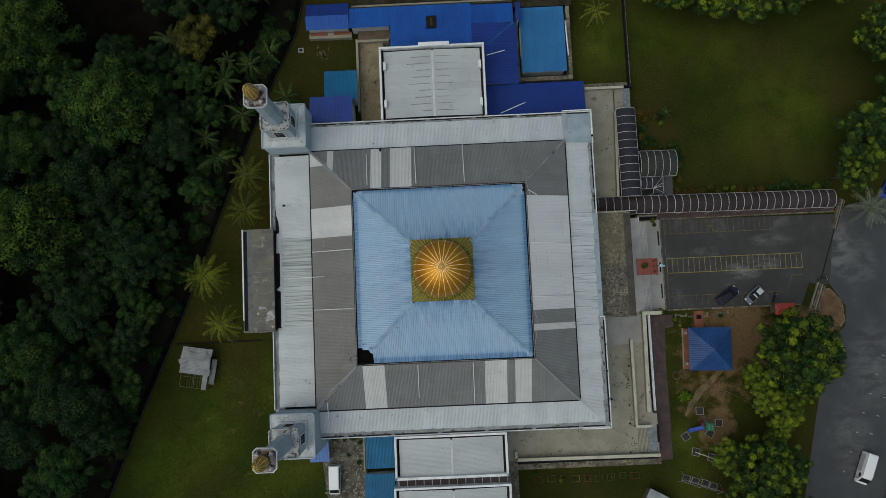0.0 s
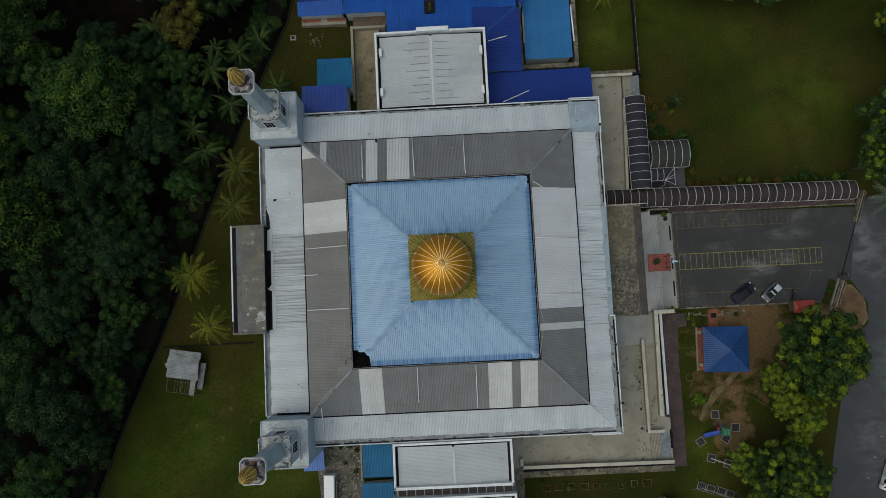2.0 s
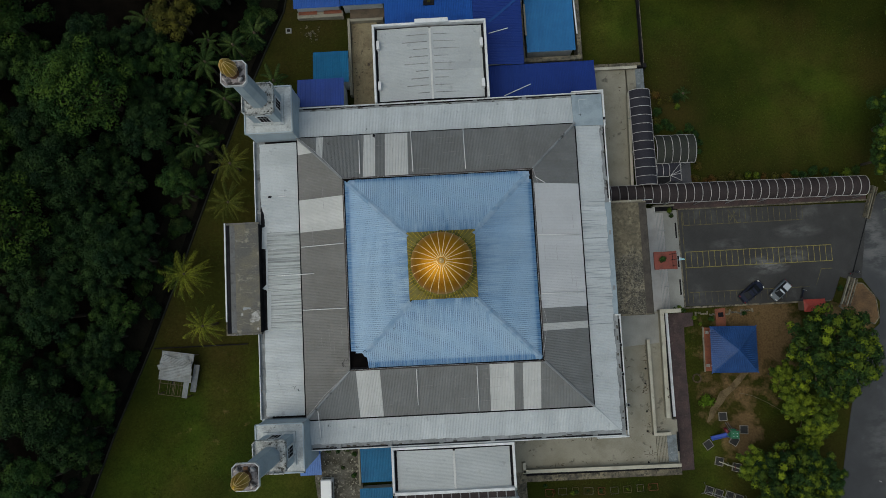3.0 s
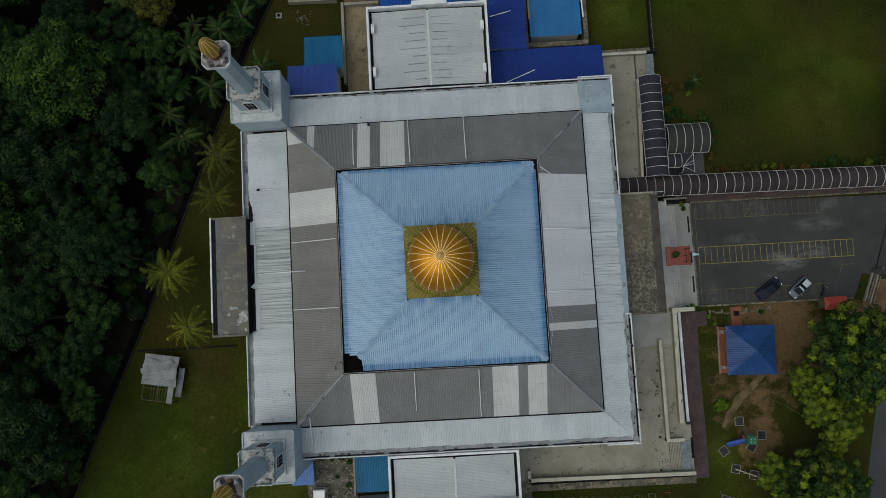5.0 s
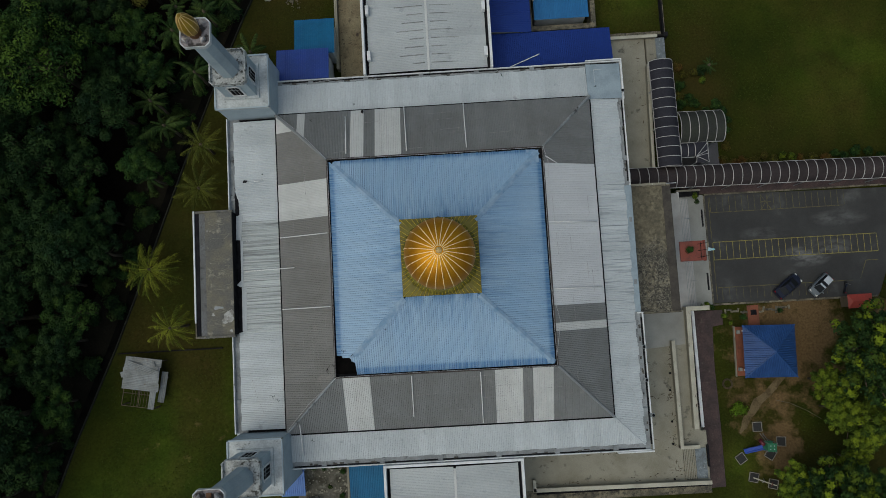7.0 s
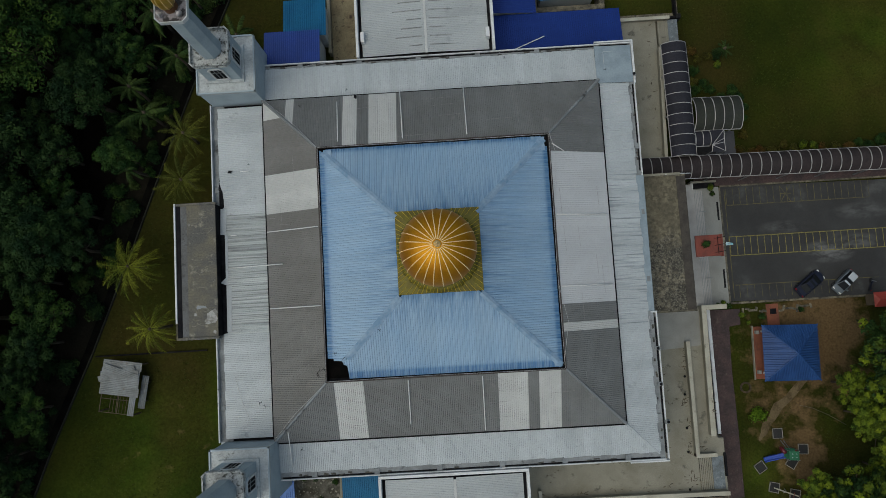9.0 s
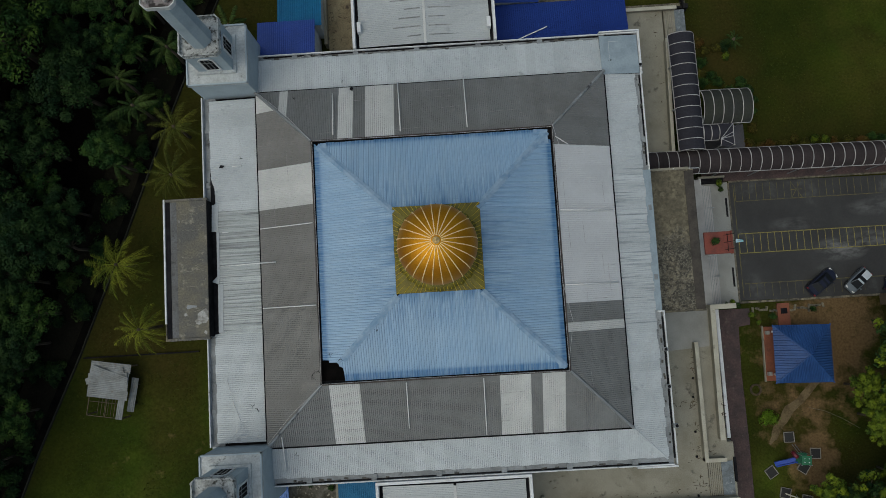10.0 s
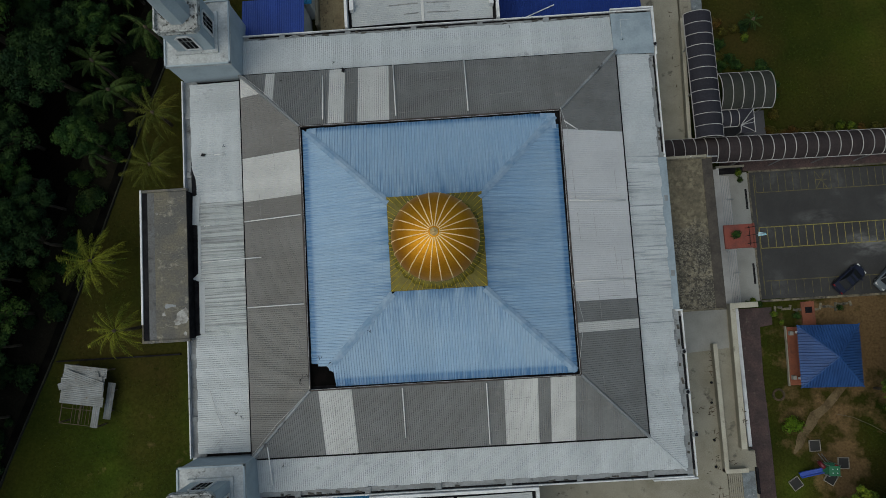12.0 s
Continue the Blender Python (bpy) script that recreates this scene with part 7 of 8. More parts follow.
# leaf litter and dark crumbs on the terraces and in the gutters
rnd = random.Random(51)
litter = Mesh()
for cx, cy, n, sx, sy, z in ((28.6, -19.4, 16, 0.8, 0.25, 2.0), (26.5, -14.5, 10, 1.3, 0.5, 2.0), (30.0, -13.2, 6, 0.2, 0.6, 2.03), (29.9, -15.2, 8, 0.2, 0.5, 2.0), (29.9, -19.0, 6, 0.15, 0.6, 2.0), (29.9, -22.6, 8, 0.15, 0.5, 2.0), (29.7, -25.4, 8, 0.2, 0.4, 2.0),
                            (30.9, -25.1, 8, 0.4, 0.3, 2.0), (28.2, -25.4, 9, 1.2, 0.5, 2.0), (25.0, -29.6, 14, 3.0, 0.2, 2.0), (16.0, -29.8, 14, 4.0, 0.15, 2.0), (12.5, -27.0, 8, 0.5, 1.2, 2.0), (29.5, -28.7, 12, 0.5, 0.8, 2.0), (21.5, -26.2, 8, 2.0, 0.3, 2.0),
                            (29.2, 19.0, 14, 0.15, 5.0, 2.0), (26.5, 22.0, 6, 1.2, 3.5, 2.0), (-10.5, 31.0, 40, 1.1, 5.0, 3.05), (-11.5, 28.0, 20, 0.3, 2.0, 3.05), (32.6, -20.4, 6, 0.2, 0.4, 3.0)):
    for _ in range(n):
        x, y = cx + rnd.gauss(0, sx), cy + rnd.gauss(0, sy)
        a, L, w = rnd.uniform(-0.5, 0.5) + rnd.choice((0, 0, 1.57)), rnd.uniform(0.06, 0.42), rnd.uniform(0.03, 0.07)
        litter.add([tuple(pose(x, y, z, 0, 0, math.degrees(a)) @ Vector(p)) for p in ((-L, -w * .3, .004), (-L * .2, -w, .004), (L, 0, .004), (L * .1, w, .004), (0, 0, .035))], [(0, 1, 4), (1, 2, 4), (2, 3, 4), (3, 0, 4)])
solo("leaf_litter", litter, mat("dark_leaf_litter", (0.060, 0.050, 0.036), (0.09, 0.065, 0.04), 1.5, fine=8, amt=0.4, rough=1.0), "dark dead leaves and crumbs lying on the concrete", "leaf litter", "stuff")
muck = Mesh()
for k in range(70):
    s = k % 3
    u = rnd.uniform(-19, 22)
    x, y = ((u, 23.5 + rnd.uniform(0, 0.2)), (24.0 + rnd.uniform(-0.1, 0.15), -u), (-u, -23.95 - rnd.uniform(-0.1, 0.15)))[s]
    a, b = rnd.uniform(0.08, 0.35), rnd.uniform(0.05, 0.12)
    if s == 1:
        a, b = b, a
    muck.box(-a, a, -b, b, 0, 0.05, pose(x, y, 9.74, rnd.uniform(-4, 4), rnd.uniform(-4, 4), rnd.uniform(-12, 12)))
solo("gutter_muck", muck, mat("gutter_muck", (0.045, 0.045, 0.042), (0.09, 0.085, 0.075), 2.0, fine=8, amt=0.4, rough=1.0), "dark muck lying in the roof gutters", "leaf litter", "stuff")
for x, y in ((24.45, -12.0), (24.45, -16.0), (24.9, -20.2), (24.45, 20.0)):
    h = thing("rain_head", "dark rainwater head on the roof edge", "rainwater head", pose(x - 0.12, y, 9.75), "rainwater heads")
    part("box", Mesh().box(-0.3, 0.22, -0.22, 0.22, 0.0, 0.42), M_GUTTER, h, bevel=0.02)
    part("knob", Mesh().lathe([(0.05, 0.42), (0.15, 0.48), (0.17, 0.56), (0.07, 0.62)], 12), M_DARK, h, "dark round cap", smooth=True)


# ---- plants ----
def leaf_cloud(centres, radii, count, size, rng, up=0.35, flat=0.75, lift=0.0):
    """Many small pointed leaves on the outsides of clumps. Returns vertices and faces."""
    centres, radii = np.array(centres, float), np.array(radii, float)
    w = radii ** 2 / (radii ** 2).sum()
    k = rng.choice(len(centres), count, p=w)
    d = rng.normal(size=(count, 3))
    d[:, 2] = d[:, 2] * 0.9 + up
    d /= np.linalg.norm(d, axis=1)[:, None]
    pos = centres[k] + d * (radii[k] * rng.uniform(0.62, 1.08, count))[:, None] * np.array([1, 1, flat])
    nrm = d + rng.normal(scale=0.28, size=(count, 3)) + np.array([0, 0, 0.22])
    nrm /= np.linalg.norm(nrm, axis=1)[:, None]
    a = np.cross(nrm, rng.normal(size=(count, 3)))
    a /= np.linalg.norm(a, axis=1)[:, None]
    b = np.cross(nrm, a)
    L = (size * rng.uniform(0.6, 1.35, count))[:, None]
    W = L * rng.uniform(0.42, 0.62, count)[:, None]
    droop = nrm * L * 0.12
    v = np.stack([pos - a * L * 0.5 - droop, pos + b * W * 0.5, pos + a * L * 0.5 - droop, pos - b * W * 0.5], 1).reshape(-1, 3)
    v[:, 2] += lift
    f = np.arange(count * 4).reshape(-1, 4)
    # random new growth per clump, raised on upward leaves to paint sky light on tops
    young_lit = np.clip(rng.normal(0.32, 0.40, len(centres)), 0, 1)[k] * np.clip(0.1 + 1.0 * d[:, 2], 0, 1)
    return v, f, young_lit


def cloud_mesh(name, v, f, young_lit, material):
    """A mesh of loose leaves; the attribute sets how bright each leaf is, with top light painted in."""
    me = bpy.data.meshes.new(name)
    me.from_pydata(v.tolist(), [], f.tolist())
    me.materials.append(material)
    at = me.attributes.new("young_lit", 'FLOAT', 'FACE')
    at.data.foreach_set("value", young_lit)
    me.update()
    return me


def tree_meshes(seed, R, height, leaves, size, clumps, lobes=1.0, deep=0.75, up=0.35):
    """Trunk with limbs, and a crown of leaf clumps, as raw data for one kind of tree."""
    rng = np.random.default_rng(seed)
    cs, rs = [], []
    base = height - R * 1.05
    for i in range(clumps):
        a = 2.39996 * i + rng.uniform(-0.4, 0.4)
        q = math.sqrt((i + 0.5) / clumps)
        rad = R * q * rng.uniform(0.72, 1.0) * 0.86
        z = base + R * 0.9 * math.sqrt(max(0.0, 1 - (q * 0.92) ** 2)) * rng.uniform(deep, 1.08)
        cs.append((rad * math.cos(a), rad * math.sin(a), z))
        rs.append(R * rng.uniform(0.15, 0.31) * lobes)
    v, f, young_lit = leaf_cloud(cs, rs, leaves, size, rng, up)
    t = Mesh()
    t.tube([(0, 0, -0.5), (rng.uniform(-.2, .2), rng.uniform(-.2, .2), base * 0.5), (rng.uniform(-.4, .4), rng.uniform(-.4, .4), base)], R * 0.055, 8, R * 0.035)
    for i in range(0, clumps, 3):
        c = cs[i]
        t.tube([(0, 0, base * 0.75), (c[0] * 0.45, c[1] * 0.45, base * 0.9 + 0.25 * (c[2] - base)), (c[0] * 0.9, c[1] * 0.9, c[2] - rs[i] * 0.3)], R * 0.026, 5, R * 0.008)
    return v, f, young_lit, t


KINDS = []
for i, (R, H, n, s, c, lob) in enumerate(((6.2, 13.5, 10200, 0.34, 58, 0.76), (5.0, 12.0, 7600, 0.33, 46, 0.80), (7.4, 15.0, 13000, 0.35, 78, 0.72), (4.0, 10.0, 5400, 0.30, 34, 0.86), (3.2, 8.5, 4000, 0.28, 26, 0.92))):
    v, f, young_lit, t = tree_meshes(20 + i, R, H, n, s, c, lob, 0.5)
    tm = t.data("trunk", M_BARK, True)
    KINDS.append((R, H, tm, {m.name: cloud_mesh("crown", v, f, young_lit, m) for m in (M_LEAFD, M_LEAFM, M_LEAFF, M_LEAFY)}))


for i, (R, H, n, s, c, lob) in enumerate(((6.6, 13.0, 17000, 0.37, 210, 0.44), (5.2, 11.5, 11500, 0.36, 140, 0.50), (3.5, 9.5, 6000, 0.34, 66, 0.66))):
    v, f, young_lit, t = tree_meshes(120 + i, R, H, n, s, c, lob, 0.38, 0.6)
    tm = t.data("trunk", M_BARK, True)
    KINDS.append((R, H, tm, {m.name: cloud_mesh("crown", v, f, young_lit, m) for m in (M_LEAFA, M_LEAFL, M_LEAFM)}))


def tree(x, y, kind, leaf, scale=1.0, turn=0.0, label="", group="", sink=0.0, zs=1.0):
    R, H, tm, crowns = KINDS[kind]
    t = thing("tree", label, "tree", pose(x, y, gz(x, y) - sink, 0, 0, turn) @ Matrix.Diagonal((scale, scale, scale * zs, 1)), group)
    part("trunk", tm, None, t, "rough bark trunk")
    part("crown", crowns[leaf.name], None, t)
    return t


def edge_x(y):
    """The forest edge at y."""
    for (x0, y0), (x1, y1) in zip(EDGE[:-1], EDGE[1:]):
        if y1 <= y <= y0:
            return x0 + (x1 - x0) * (y - y0) / (y1 - y0)
    return EDGE[0][0] + (y - EDGE[0][1]) * 0.2 if y > EDGE[0][1] else EDGE[-1][0]


GAPS = [(-40.6, 10.2, 0.6), (-50.5, 43.5, 4.5), (-56, 48, 5.5), (-44.5, 41, 2.0), (-71, -14, 4.5), (-69, -28, 4.5), (-63, 27, 3), (-33.5, 15.5, 2.0), (-66, 2, 3), (-33, 31.5, 1.5), (-35.6, 21.2, 1.5), (-29.5, 37.5, 2.0), (-26.5, 41, 1.5), (-50, -17, 1.0)]
FTEXT = {"dark_leaf": "tall forest tree with a dense dark green crown", "green_leaf": "tall forest tree with a dense green crown",
         "lit_leaf": "forest tree with a bright green crown", "yellowing_leaf": "forest tree with a yellowish brown crown"}
placed = []


def forest(x, y, kind, leaf, scale=1.0, zs=1.0):
    placed.append((x, y, KINDS[kind][0] * scale))
    tree(x, y, kind, leaf, scale, (x * 37 + y * 91) % 360, FTEXT[leaf.name], "forest trees", 0, zs)


# the crowns that stand out, then the rest of the wood
for x, y, k, lf, s in ((-48.3, 27.5, 2, M_LEAFF, 1.12), (-60, 9, 2, M_LEAFF, 1.15), (-37.0, 38.8, 3, M_LEAFY, 1.05), (-61, 39, 2, M_LEAFF, 1.05), (-40.5, 21.5, 1, M_LEAFD, 1.0),
                       (-51, 15.5, 0, M_LEAFD, 1.05), (-45.5, 4.5, 1, M_LEAFD, 1.0), (-62, -9.5, 0, M_LEAFM, 1.0), (-55, -16.5, 0, M_LEAFD, 1.05), (-46.2, -4.0, 3, M_LEAFM, 0.95),
                       (-42.6, 3.6, 3, M_LEAFD, 0.95), (-54, -4.0, 1, M_LEAFD, 1.05), (-37.5, 14.5, 4, M_LEAFM, 0.95), (-69, 20, 2, M_LEAFD, 1.0), (-63.5, 22.5, 0, M_LEAFF, 0.95),
                       (-56.5, -26.5, 1, M_LEAFM, 1.0), (-42.5, 30.5, 4, M_LEAFM, 1.1), (-38.5, 27.5, 4, M_LEAFD, 0.9), (-69.5, 33, 0, M_LEAFF, 1.0), (-38, 46, 0, M_LEAFD, 1.0),
                       (-31, 43.5, 1, M_LEAFD, 0.9), (-64, -21, 0, M_LEAFD, 1.0), (-45.0, 15.0, 3, M_LEAFD, 1.0), (-57, 33, 3, M_LEAFM, 1.0), (-66.5, 13.5, 4, M_LEAFM, 1.1)):
    forest(x, y, k, lf, s)
rnd = random.Random(11)
tries = 0
while tries < 7000:
    tries += 1
    y = rnd.uniform(-56, 58)
    x = edge_x(max(-89, min(47, y))) - rnd.uniform(3.2, 52)
    k = rnd.choice((0, 1, 1, 2, 3, 3, 4))
    s = rnd.uniform(0.85, 1.12)
    R = KINDS[k][0] * s
    if edge_x(max(-89, min(47, y))) - x < R * 0.75 or x < -80:
        continue
    if any((x - gx) ** 2 + (y - gy) ** 2 < (gr + R * 0.75) ** 2 for gx, gy, gr in GAPS):
        continue
    if any((x - px) ** 2 + (y - py) ** 2 < (0.50 * (R + pr)) ** 2 for px, py, pr in placed):
        continue
    forest(x, y, k, rnd.choice((M_LEAFD, M_LEAFD, M_LEAFD, M_LEAFM, M_LEAFM)), s)
for x, y, k, lf, s in ((-49.0, -15.4, 3, M_LEAFM, 0.8), (-52.0, -20.6, 4, M_LEAFD, 0.85), (-49.6, -10.4, 3, M_LEAFD, 0.75)):
    forest(x, y, k, lf, s)

# trees by the road and the lawn
EAST = [(54.4, -14.6, 5, M_LEAFA, 1.22, 0.85), (49.0, -18.3, 7, M_LEAFL, 0.85, 0.86), (50.2, -22.0, 7, M_LEAFL, 0.8, 0.86), (52.6, -23.8, 6, M_LEAFL, 0.84, 0.76), (56.8, -20.2, 7, M_LEAFA, 0.9, 0.82),
        (47.6, -32.6, 5, M_LEAFA, 1.0, 0.78), (43.4, -30.4, 7, M_LEAFL, 0.9, 0.82), (52.4, -32.6, 6, M_LEAFA, 0.86, 0.8), (51.8, -28.4, 7, M_LEAFL, 0.72, 0.8),
        (45.2, -39.0, 6, M_LEAFA, 1.0, 0.8), (52.0, -40.0, 6, M_LEAFA, 1.0, 0.8), (47, -48, 6, M_LEAFA, 1.0, 0.8),
        (39.4, 45.2, 6, M_LEAFA, 1.0, 0.8), (46.0, 43.8, 6, M_LEAFA, 1.05, 0.75), (52.2, 43.2, 6, M_LEAFA, 1.05, 0.8), (58.8, 44.6, 5, M_LEAFA, 0.85, 0.8), (66.4, 45.2, 6, M_LEAFA, 1.0, 0.8), (74.0, 35.5, 5, M_LEAFA, 0.95, 0.85),
        (68.8, 18.6, 6, M_LEAFA, 1.25, 0.85), (66.4, 13.2, 7, M_LEAFA, 1.1, 0.9),
        (75.5, 26.0, 6, M_LEAFA, 1.0, 0.9), (36.5, 55, 5, M_LEAFM, 0.95, 0.8), (50, 56, 2, M_LEAFM, 1.0, 0.8), (63, 55, 2, M_LEAFM, 1.0, 0.8)]
TTEXT = {"broad_leaf": "broad dark green tree with yellow-green leaf clumps", "bright_leaf": "bright yellow-green leafy tree beside the road", "green_leaf": "broad green tree at the lawn edge"}
for x, y, k, lf, s, zs in EAST:
    tree(x, y, k, lf, s, (x * 53) % 360, TTEXT[lf.name], "trees by the road" if y < 0 else "trees round the lawn", 0, zs)


def frond_mesh(seed, L, rise, fall, material, pairs=30, bend=0.0, wide=0.020):
    """A feather palm frond along +x: a bent stalk with drooping leaflets."""
    rng = np.random.default_rng(seed)
    m = Mesh()

    def spine(t):
        return Vector((L * (t - 0.12 * t ** 3), L * bend * t * t, L * (rise * t - fall * t * t)))
    m.tube([spine(t / 8) for t in range(9)], 0.05, 4, 0.012)
    for i in range(pairs):
        t = 0.12 + 0.88 * i / (pairs - 1)
        p = spine(t)
        l = L * 0.175 * (math.sin(math.pi * min(1, 0.18 + 0.85 * t)) ** 0.7 + 0.15) * rng.uniform(0.85, 1.1)
        for s in (-1, 1):
            fwd = 0.55 + 0.6 * t
            tip = p + Vector((l * fwd * 0.7, s * l * 0.62, -l * rng.uniform(0.45, 0.95)))
            mid = (p + tip) / 2 + Vector((0, 0, l * 0.12))
            wv = Vector((wide, 0, 0.0))
            m.add([p - wv, p + wv, mid + wv * 1.1, mid - wv * 1.1, tip], [(0, 1, 2, 3), (3, 2, 4)])
    return m.data("frond", material)


FRONDS = {}
for mtl, wd in ((M_PALMLEAF, 0.02), (M_PALMDARK, 0.07), (M_PALMMID, 0.024)):
    FRONDS[mtl.name] = [frond_mesh(40, 4.0, 0.42, 0.6, mtl, 30, 0.16, wd), frond_mesh(41, 4.3, 0.75, 0.8, mtl, 30, -0.14, wd), frond_mesh(42, 3.4, 1.25, 0.85, mtl, 26, 0.1, wd), frond_mesh(43, 3.8, 0.15, 0.6, mtl, 28, -0.22, wd)]


def palm(x, y, ztop, scale, mtl, n, seed, label, group, zb=None, loose=1.0):
    r = random.Random(seed)
    zb = gz(x, y) if zb is None else zb
    t = thing("palm_tree", label, "palm tree", pose(x, y, zb), group)
    h = ztop - zb
    part("trunk", Mesh().tube([(r.uniform(-.3, .3), r.uniform(-.3, .3), -0.4), (0.08, 0.05, h * 0.5), (0, 0, h)], 0.2, 8, 0.13), M_BARK, t, "ringed grey trunk", smooth=True)
    part("crown_heart", Mesh().lathe([(0.12, h - 0.4), (0.24, h - 0.15), (0.2, h + 0.2), (0.05, h + 0.6)], 8), M_WOOD, t, smooth=True)
    for k in range(n):
        kind = 2 if k % 5 == 0 else (3 if k % 4 == 1 else k % 2)
        o = part("frond", FRONDS[mtl.name][kind], None, t)
        s = scale * r.uniform(1 - 0.15 * loose, 1 + 0.12 * loose)
        o.matrix_basis = pose(0, 0, h, r.uniform(-14, 14) * loose, r.uniform(-8, 8) * loose, 360 * k / n * 1.0 + 137.5 * (k % 2) * 0.12 + r.uniform(-7, 7) * loose) @ Matrix.Diagonal((s, s, s, 1))


palm(-36.9, 1.1, 8.0, 1.0, M_PALMLEAF, 25, 1, "coconut palm with yellow-green fronds on the lawn", "coconut palms")
palm(-34.3, -6.5, 8.2, 0.84, M_PALMLEAF, 20, 2, "half-grown coconut palm with yellow-green fronds on the lawn", "coconut palms")
palm(-29.9, 16.9, 8.0, 0.85, M_PALMMID, 21, 3, "palm with dark fronds beside the forest", "coconut palms")
palm(-30.3, 11.2, 8.0, 0.85, M_PALMMID, 21, 4, "palm with dark fronds beside the forest", "coconut palms")
palm(-23.7, 29.7, 6.0, 0.75, M_PALMDARK, 10, 5, "palm with dark fronds beside the forest", "coconut palms")
palm(27.4, 42.0, 5.5, 0.75, M_PALMLEAF, 11, 6, "half-grown coconut palm with yellow-green fronds on the lawn", "coconut palms")
for i, (x, y, z, s) in enumerate(((-32.3, 35.1, 9, 0.62), (-28.9, 34.5, 8.5, 0.66), (-26.0, 36.6, 7.5, 0.62), (-32.9, 32.0, 9, 0.75), (-34.9, 26.8, 8.5, 0.55), (-30.5, 26.6, 8, 0.7), (-35.7, 22.6, 9.5, 0.7),
                                  (-34.2, 19.4, 9, 0.72), (-36.6, 12.8, 8.5, 0.5), (-41.8, 39.3, 8, 0.75))):
    palm(x, y, z, s, M_PALMDARK, 9 + (i * 5) % 8, 60 + i, "forest palm with dark green fronds", "forest palms", None, 2.6)

# pale palm by the road
fpm = leafmat("pale_palm_leaf", (0.150, 0.172, 0.125), (0.105, 0.130, 0.085), 0.4)
FRONDS[fpm.name] = [frond_mesh(50, 4.0, 0.5, 0.5, fpm, 22), frond_mesh(51, 4.0, 0.9, 0.7, fpm, 22), frond_mesh(52, 3.2, 1.5, 0.8, fpm, 20), frond_mesh(53, 4.0, 0.2, 0.4, fpm, 22)]
palm(70.9, 7.9, 2.6, 1.0, fpm, 30, 95, "pale silvery green palm beside the road", "roadside palms", 0)


def bush_mesh(seed, R, leaves, size, material):
    rng = np.random.default_rng(seed)
    cs = [(rng.uniform(-.38, .38) * R, rng.uniform(-.38, .38) * R, R * rng.uniform(0.35, 0.7)) for _ in range(9)]
    v, f, young_lit = leaf_cloud(cs, [R * rng.uniform(0.35, 0.6) for _ in cs], leaves, size, rng)
    return cloud_mesh("leaves", v, f, young_lit, material)


BUSH = {m.name: [bush_mesh(80 + i, 0.9, 560, 0.22, m) for i in range(3)] for m in (M_CROTON, M_LEAFD, M_LEAFM, M_LEAFL, M_LEAFB, M_LEAFY, M_PALMDARK)}


def bush(x, y, mtl, s, z, label, group, seed):
    ob = tagged(new("shrub", BUSH[mtl.name][seed % 3]), label, "shrub", group)
    ob.matrix_basis = pose(x, y, z - 0.05, 0, 0, (seed * 77) % 360) @ Matrix.Diagonal((s, s, s * 0.9, 1))


rnd = random.Random(31)
i = 0
x = 40.4
while x < 66:
    mtl = rnd.choice((M_CROTON, M_CROTON, M_LEAFM, M_LEAFY, M_LEAFL))
    bush(x, 12.3 - 0.008 * (x - 40) + rnd.uniform(-0.4, 0.4), mtl, rnd.uniform(0.85, 1.2), 0, "low clipped shrub of mixed green and rust leaves", "hedge along the walkway", i)
    x += rnd.uniform(1.15, 1.8)
    i += 1
for x, y, mtl, s in ((35.0, 26.2, M_CROTON, 1.1), (35.9, 25.0, M_LEAFY, 0.9), (35.3, 23.2, M_LEAFM, 1.2), (35.0, 22.0, M_LEAFY, 1.0), (35.3, 20.6, M_LEAFM, 1.2), (37.1, 20.5, M_LEAFM, 1.1), (36.3, 21.6, M_LEAFM, 1.0), (39.8, 20.3, M_LEAFM, 1.2),
                     (40.9, 19.5, M_LEAFM, 0.9), (38.6, 25.4, M_LEAFD, 1.2), (37.2, 25.2, M_LEAFY, 1.0), (38.5, 24.0, M_LEAFL, 0.8), (41.4, 18.1, M_LEAFM, 0.9), (41.2, 16.6, M_LEAFM, 0.8), (41.0, 14.4, M_CROTON, 1.0), (38.6, 19.6, M_LEAFM, 0.9)):
    bush(x, y, mtl, s, 0, "loose garden shrub beside the vaulted porch", "garden shrubs", int(x * 10))
palm(39.0, 25.6, 1.6, 0.34, M_PALMDARK, 16, 90, "small garden palm with dark fronds", "garden palms", 0)
bush(39.2, -21.9, M_LEAFB, 1.6, 0, "bright green rounded shrub on the play lawn", "play lawn shrubs", 2)
bush(31.95, -0.35, M_LEAFM, 0.75, 7.2, "small green shrub growing on the canopy", "canopy plants", 1)
bush(35.6, 7.4, M_LEAFL, 0.7, 0.9, "weedy shrub in the planter box", "planter shrubs", 4)
bush(36.0, 6.7, M_PALMDARK, 0.55, 0.3, "weedy shrub in the planter box", "planter shrubs", 5)
for k, (x, y, s) in enumerate(((36.2, -7.6, 0.7), (36.9, -7.9, 0.6), (35.5, -7.7, 0.45), (38.4, -9.2, 0.6), (41.0, -9.6, 0.7), (46.0, -8.9, 0.6), (39.2, -10.2, 0.5), (60.9, -5.8, 0.7), (14.0, -33.2, 0.5), (18, -34.4, 0.55), (22.4, -34.3, 0.5))):
    bush(x, y, M_LEAFL if k % 3 == 0 else M_LEAFM, s, 0.1, "small weedy shrub at the paving edge", "weedy shrubs", 7 + k)
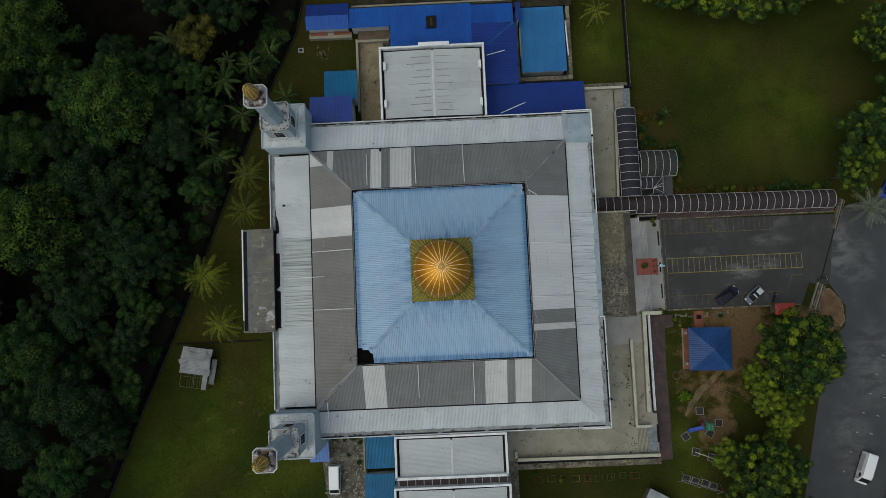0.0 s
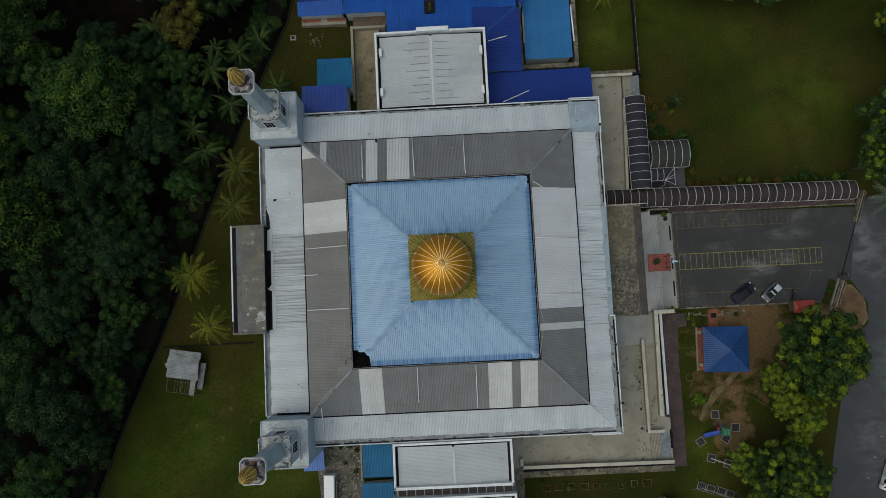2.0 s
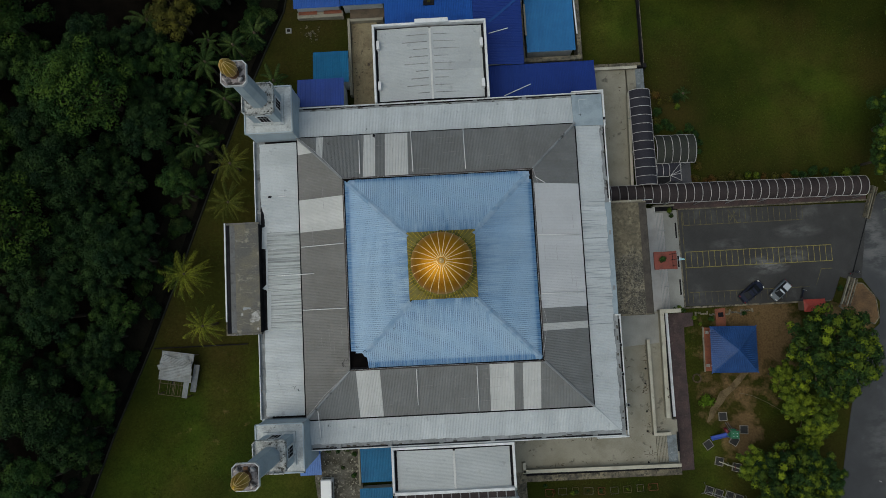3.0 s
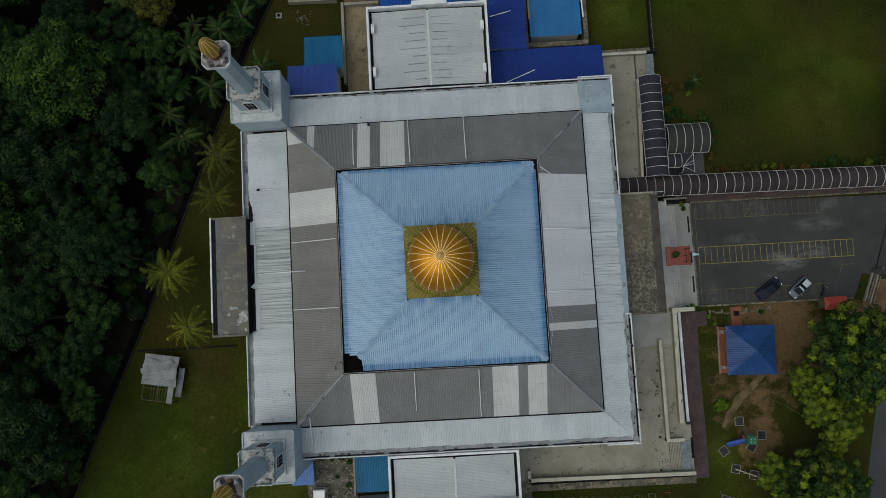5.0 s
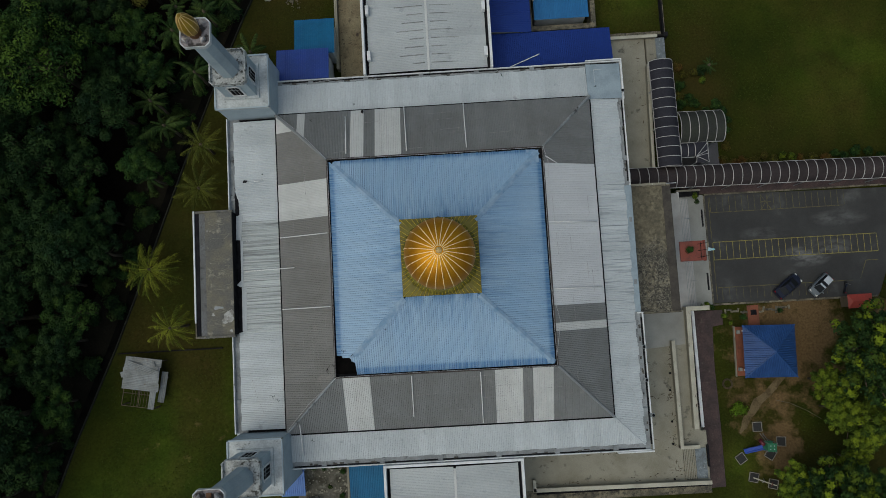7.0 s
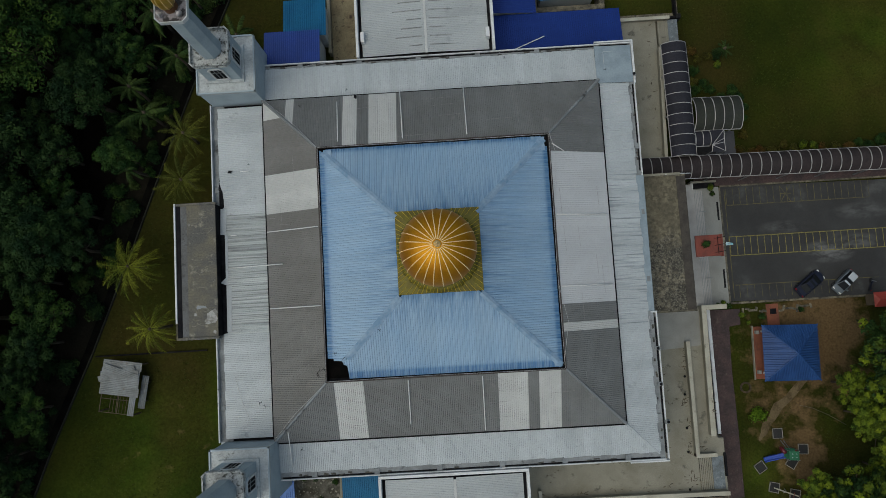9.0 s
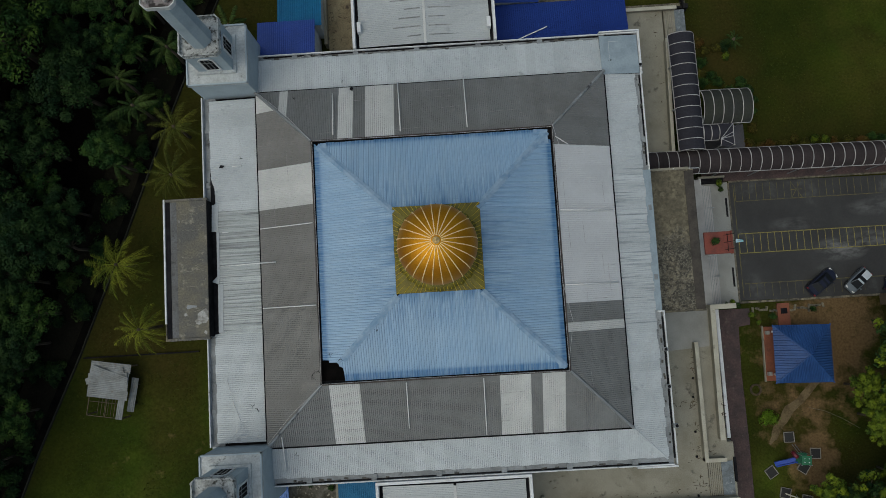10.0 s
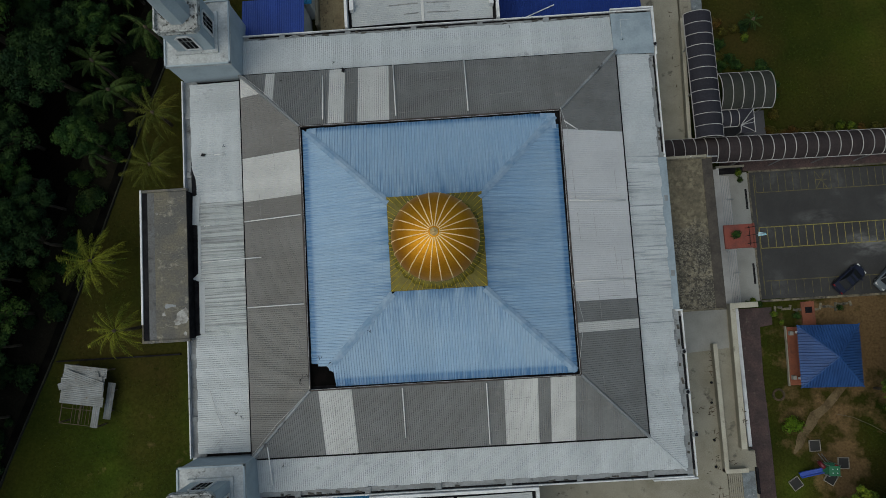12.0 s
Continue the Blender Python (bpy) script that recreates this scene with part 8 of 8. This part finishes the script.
for k, (x, y, s, mtl) in enumerate(((15.2, -34.2, 0.5, M_CROTON), (18.6, -34.3, 0.45, M_LEAFM), (22.6, -34.2, 0.5, M_CROTON), (26.4, -34.3, 0.4, M_LEAFL), (29.6, -34.2, 0.45, M_CROTON), (20.4, -34.3, 0.35, M_LEAFD))):
    bush(x, y, mtl, s, 0.0, "small flowering shrub in a painted bed frame", "flower bed shrubs", 30 + k)
for k, (x, y, s) in enumerate(((-18.0, -25.6, 0.8), (-16.6, -25.9, 0.7), (-15.2, -25.7, 0.8), (-14.2, -26.6, 0.6), (-16.0, -28.4, 0.5), (-14.4, -29.6, 0.6), (-19.3, -30.5, 0.5))):
    bush(x, y, M_LEAFM if k % 2 else M_PALMDARK, s, 2.85, "scrubby weeds on the rubble yard", "yard weeds", 50 + k)
rnd = random.Random(41)
for k in range(150):
    y = rnd.uniform(-46, 46) if k < 95 else rnd.uniform(14, 45)
    x = edge_x(y) - (rnd.uniform(0.9, 5.5) if k < 95 else rnd.uniform(1.2, 9))
    bush(x, y, rnd.choice((M_LEAFD, M_LEAFD, M_LEAFM, M_PALMDARK)), rnd.uniform(0.7, 2.0), gz(x, y) + 0.1, "wild dark green shrub at the forest edge", "forest edge shrubs", k)

# grass tufts and weeds over the lawns
rng = np.random.default_rng(5)
vs, fs, cnt = [], [], 0
ZONES = ((-46, -26, -46, -10, 5200), (-42, -30, -9, 18, 1700), (-27, -13, 29, 41, 1500), (34, 75, 13, 50, 6500), (37.5, 50, -40, -9, 2600), (11, 34, -46, -33, 1800), (24, 33, 31, 48, 900), (-40, -14, -60, -33, 1500))
for x0, x1, y0, y1, n in ZONES:
    for _ in range(n):
        x, y = rng.uniform(x0, x1), rng.uniform(y0, y1)
        if x < 0 and x < edge_x(min(46.9, y)) + 0.6:
            continue
        if 39 < x < 47 and -18.5 < y < -10:
            continue
        if noise.noise(Vector((x * 0.25, y * 0.25, 3))) < -0.15 or soil_at(x, y) > 0.55:
            continue
        z = gz(x, y) - 0.05
        if x > 10 and y < 12:
            z = -0.06
        for b in range(3):
            a = rng.uniform(0, 6.28)
            L, w, h = rng.uniform(0.1, 0.3), 0.035, rng.uniform(0.1, 0.24)
            dx, dy = math.cos(a), math.sin(a)
            vs += [(x - dy * w, y + dx * w, z), (x + dy * w, y - dx * w, z), (x + dx * L, y + dy * L, z + h)]
            fs.append((cnt, cnt + 1, cnt + 2))
            cnt += 3
me = bpy.data.meshes.new("grass")
me.from_pydata(vs, [], fs)
me.materials.append(leafmat("grass_blade", (0.040, 0.048, 0.007), (0.030, 0.040, 0.006), 0.5))
tagged(new("grass_tufts", me), "short rough grass tufts over the lawns", "grass", kind="stuff")
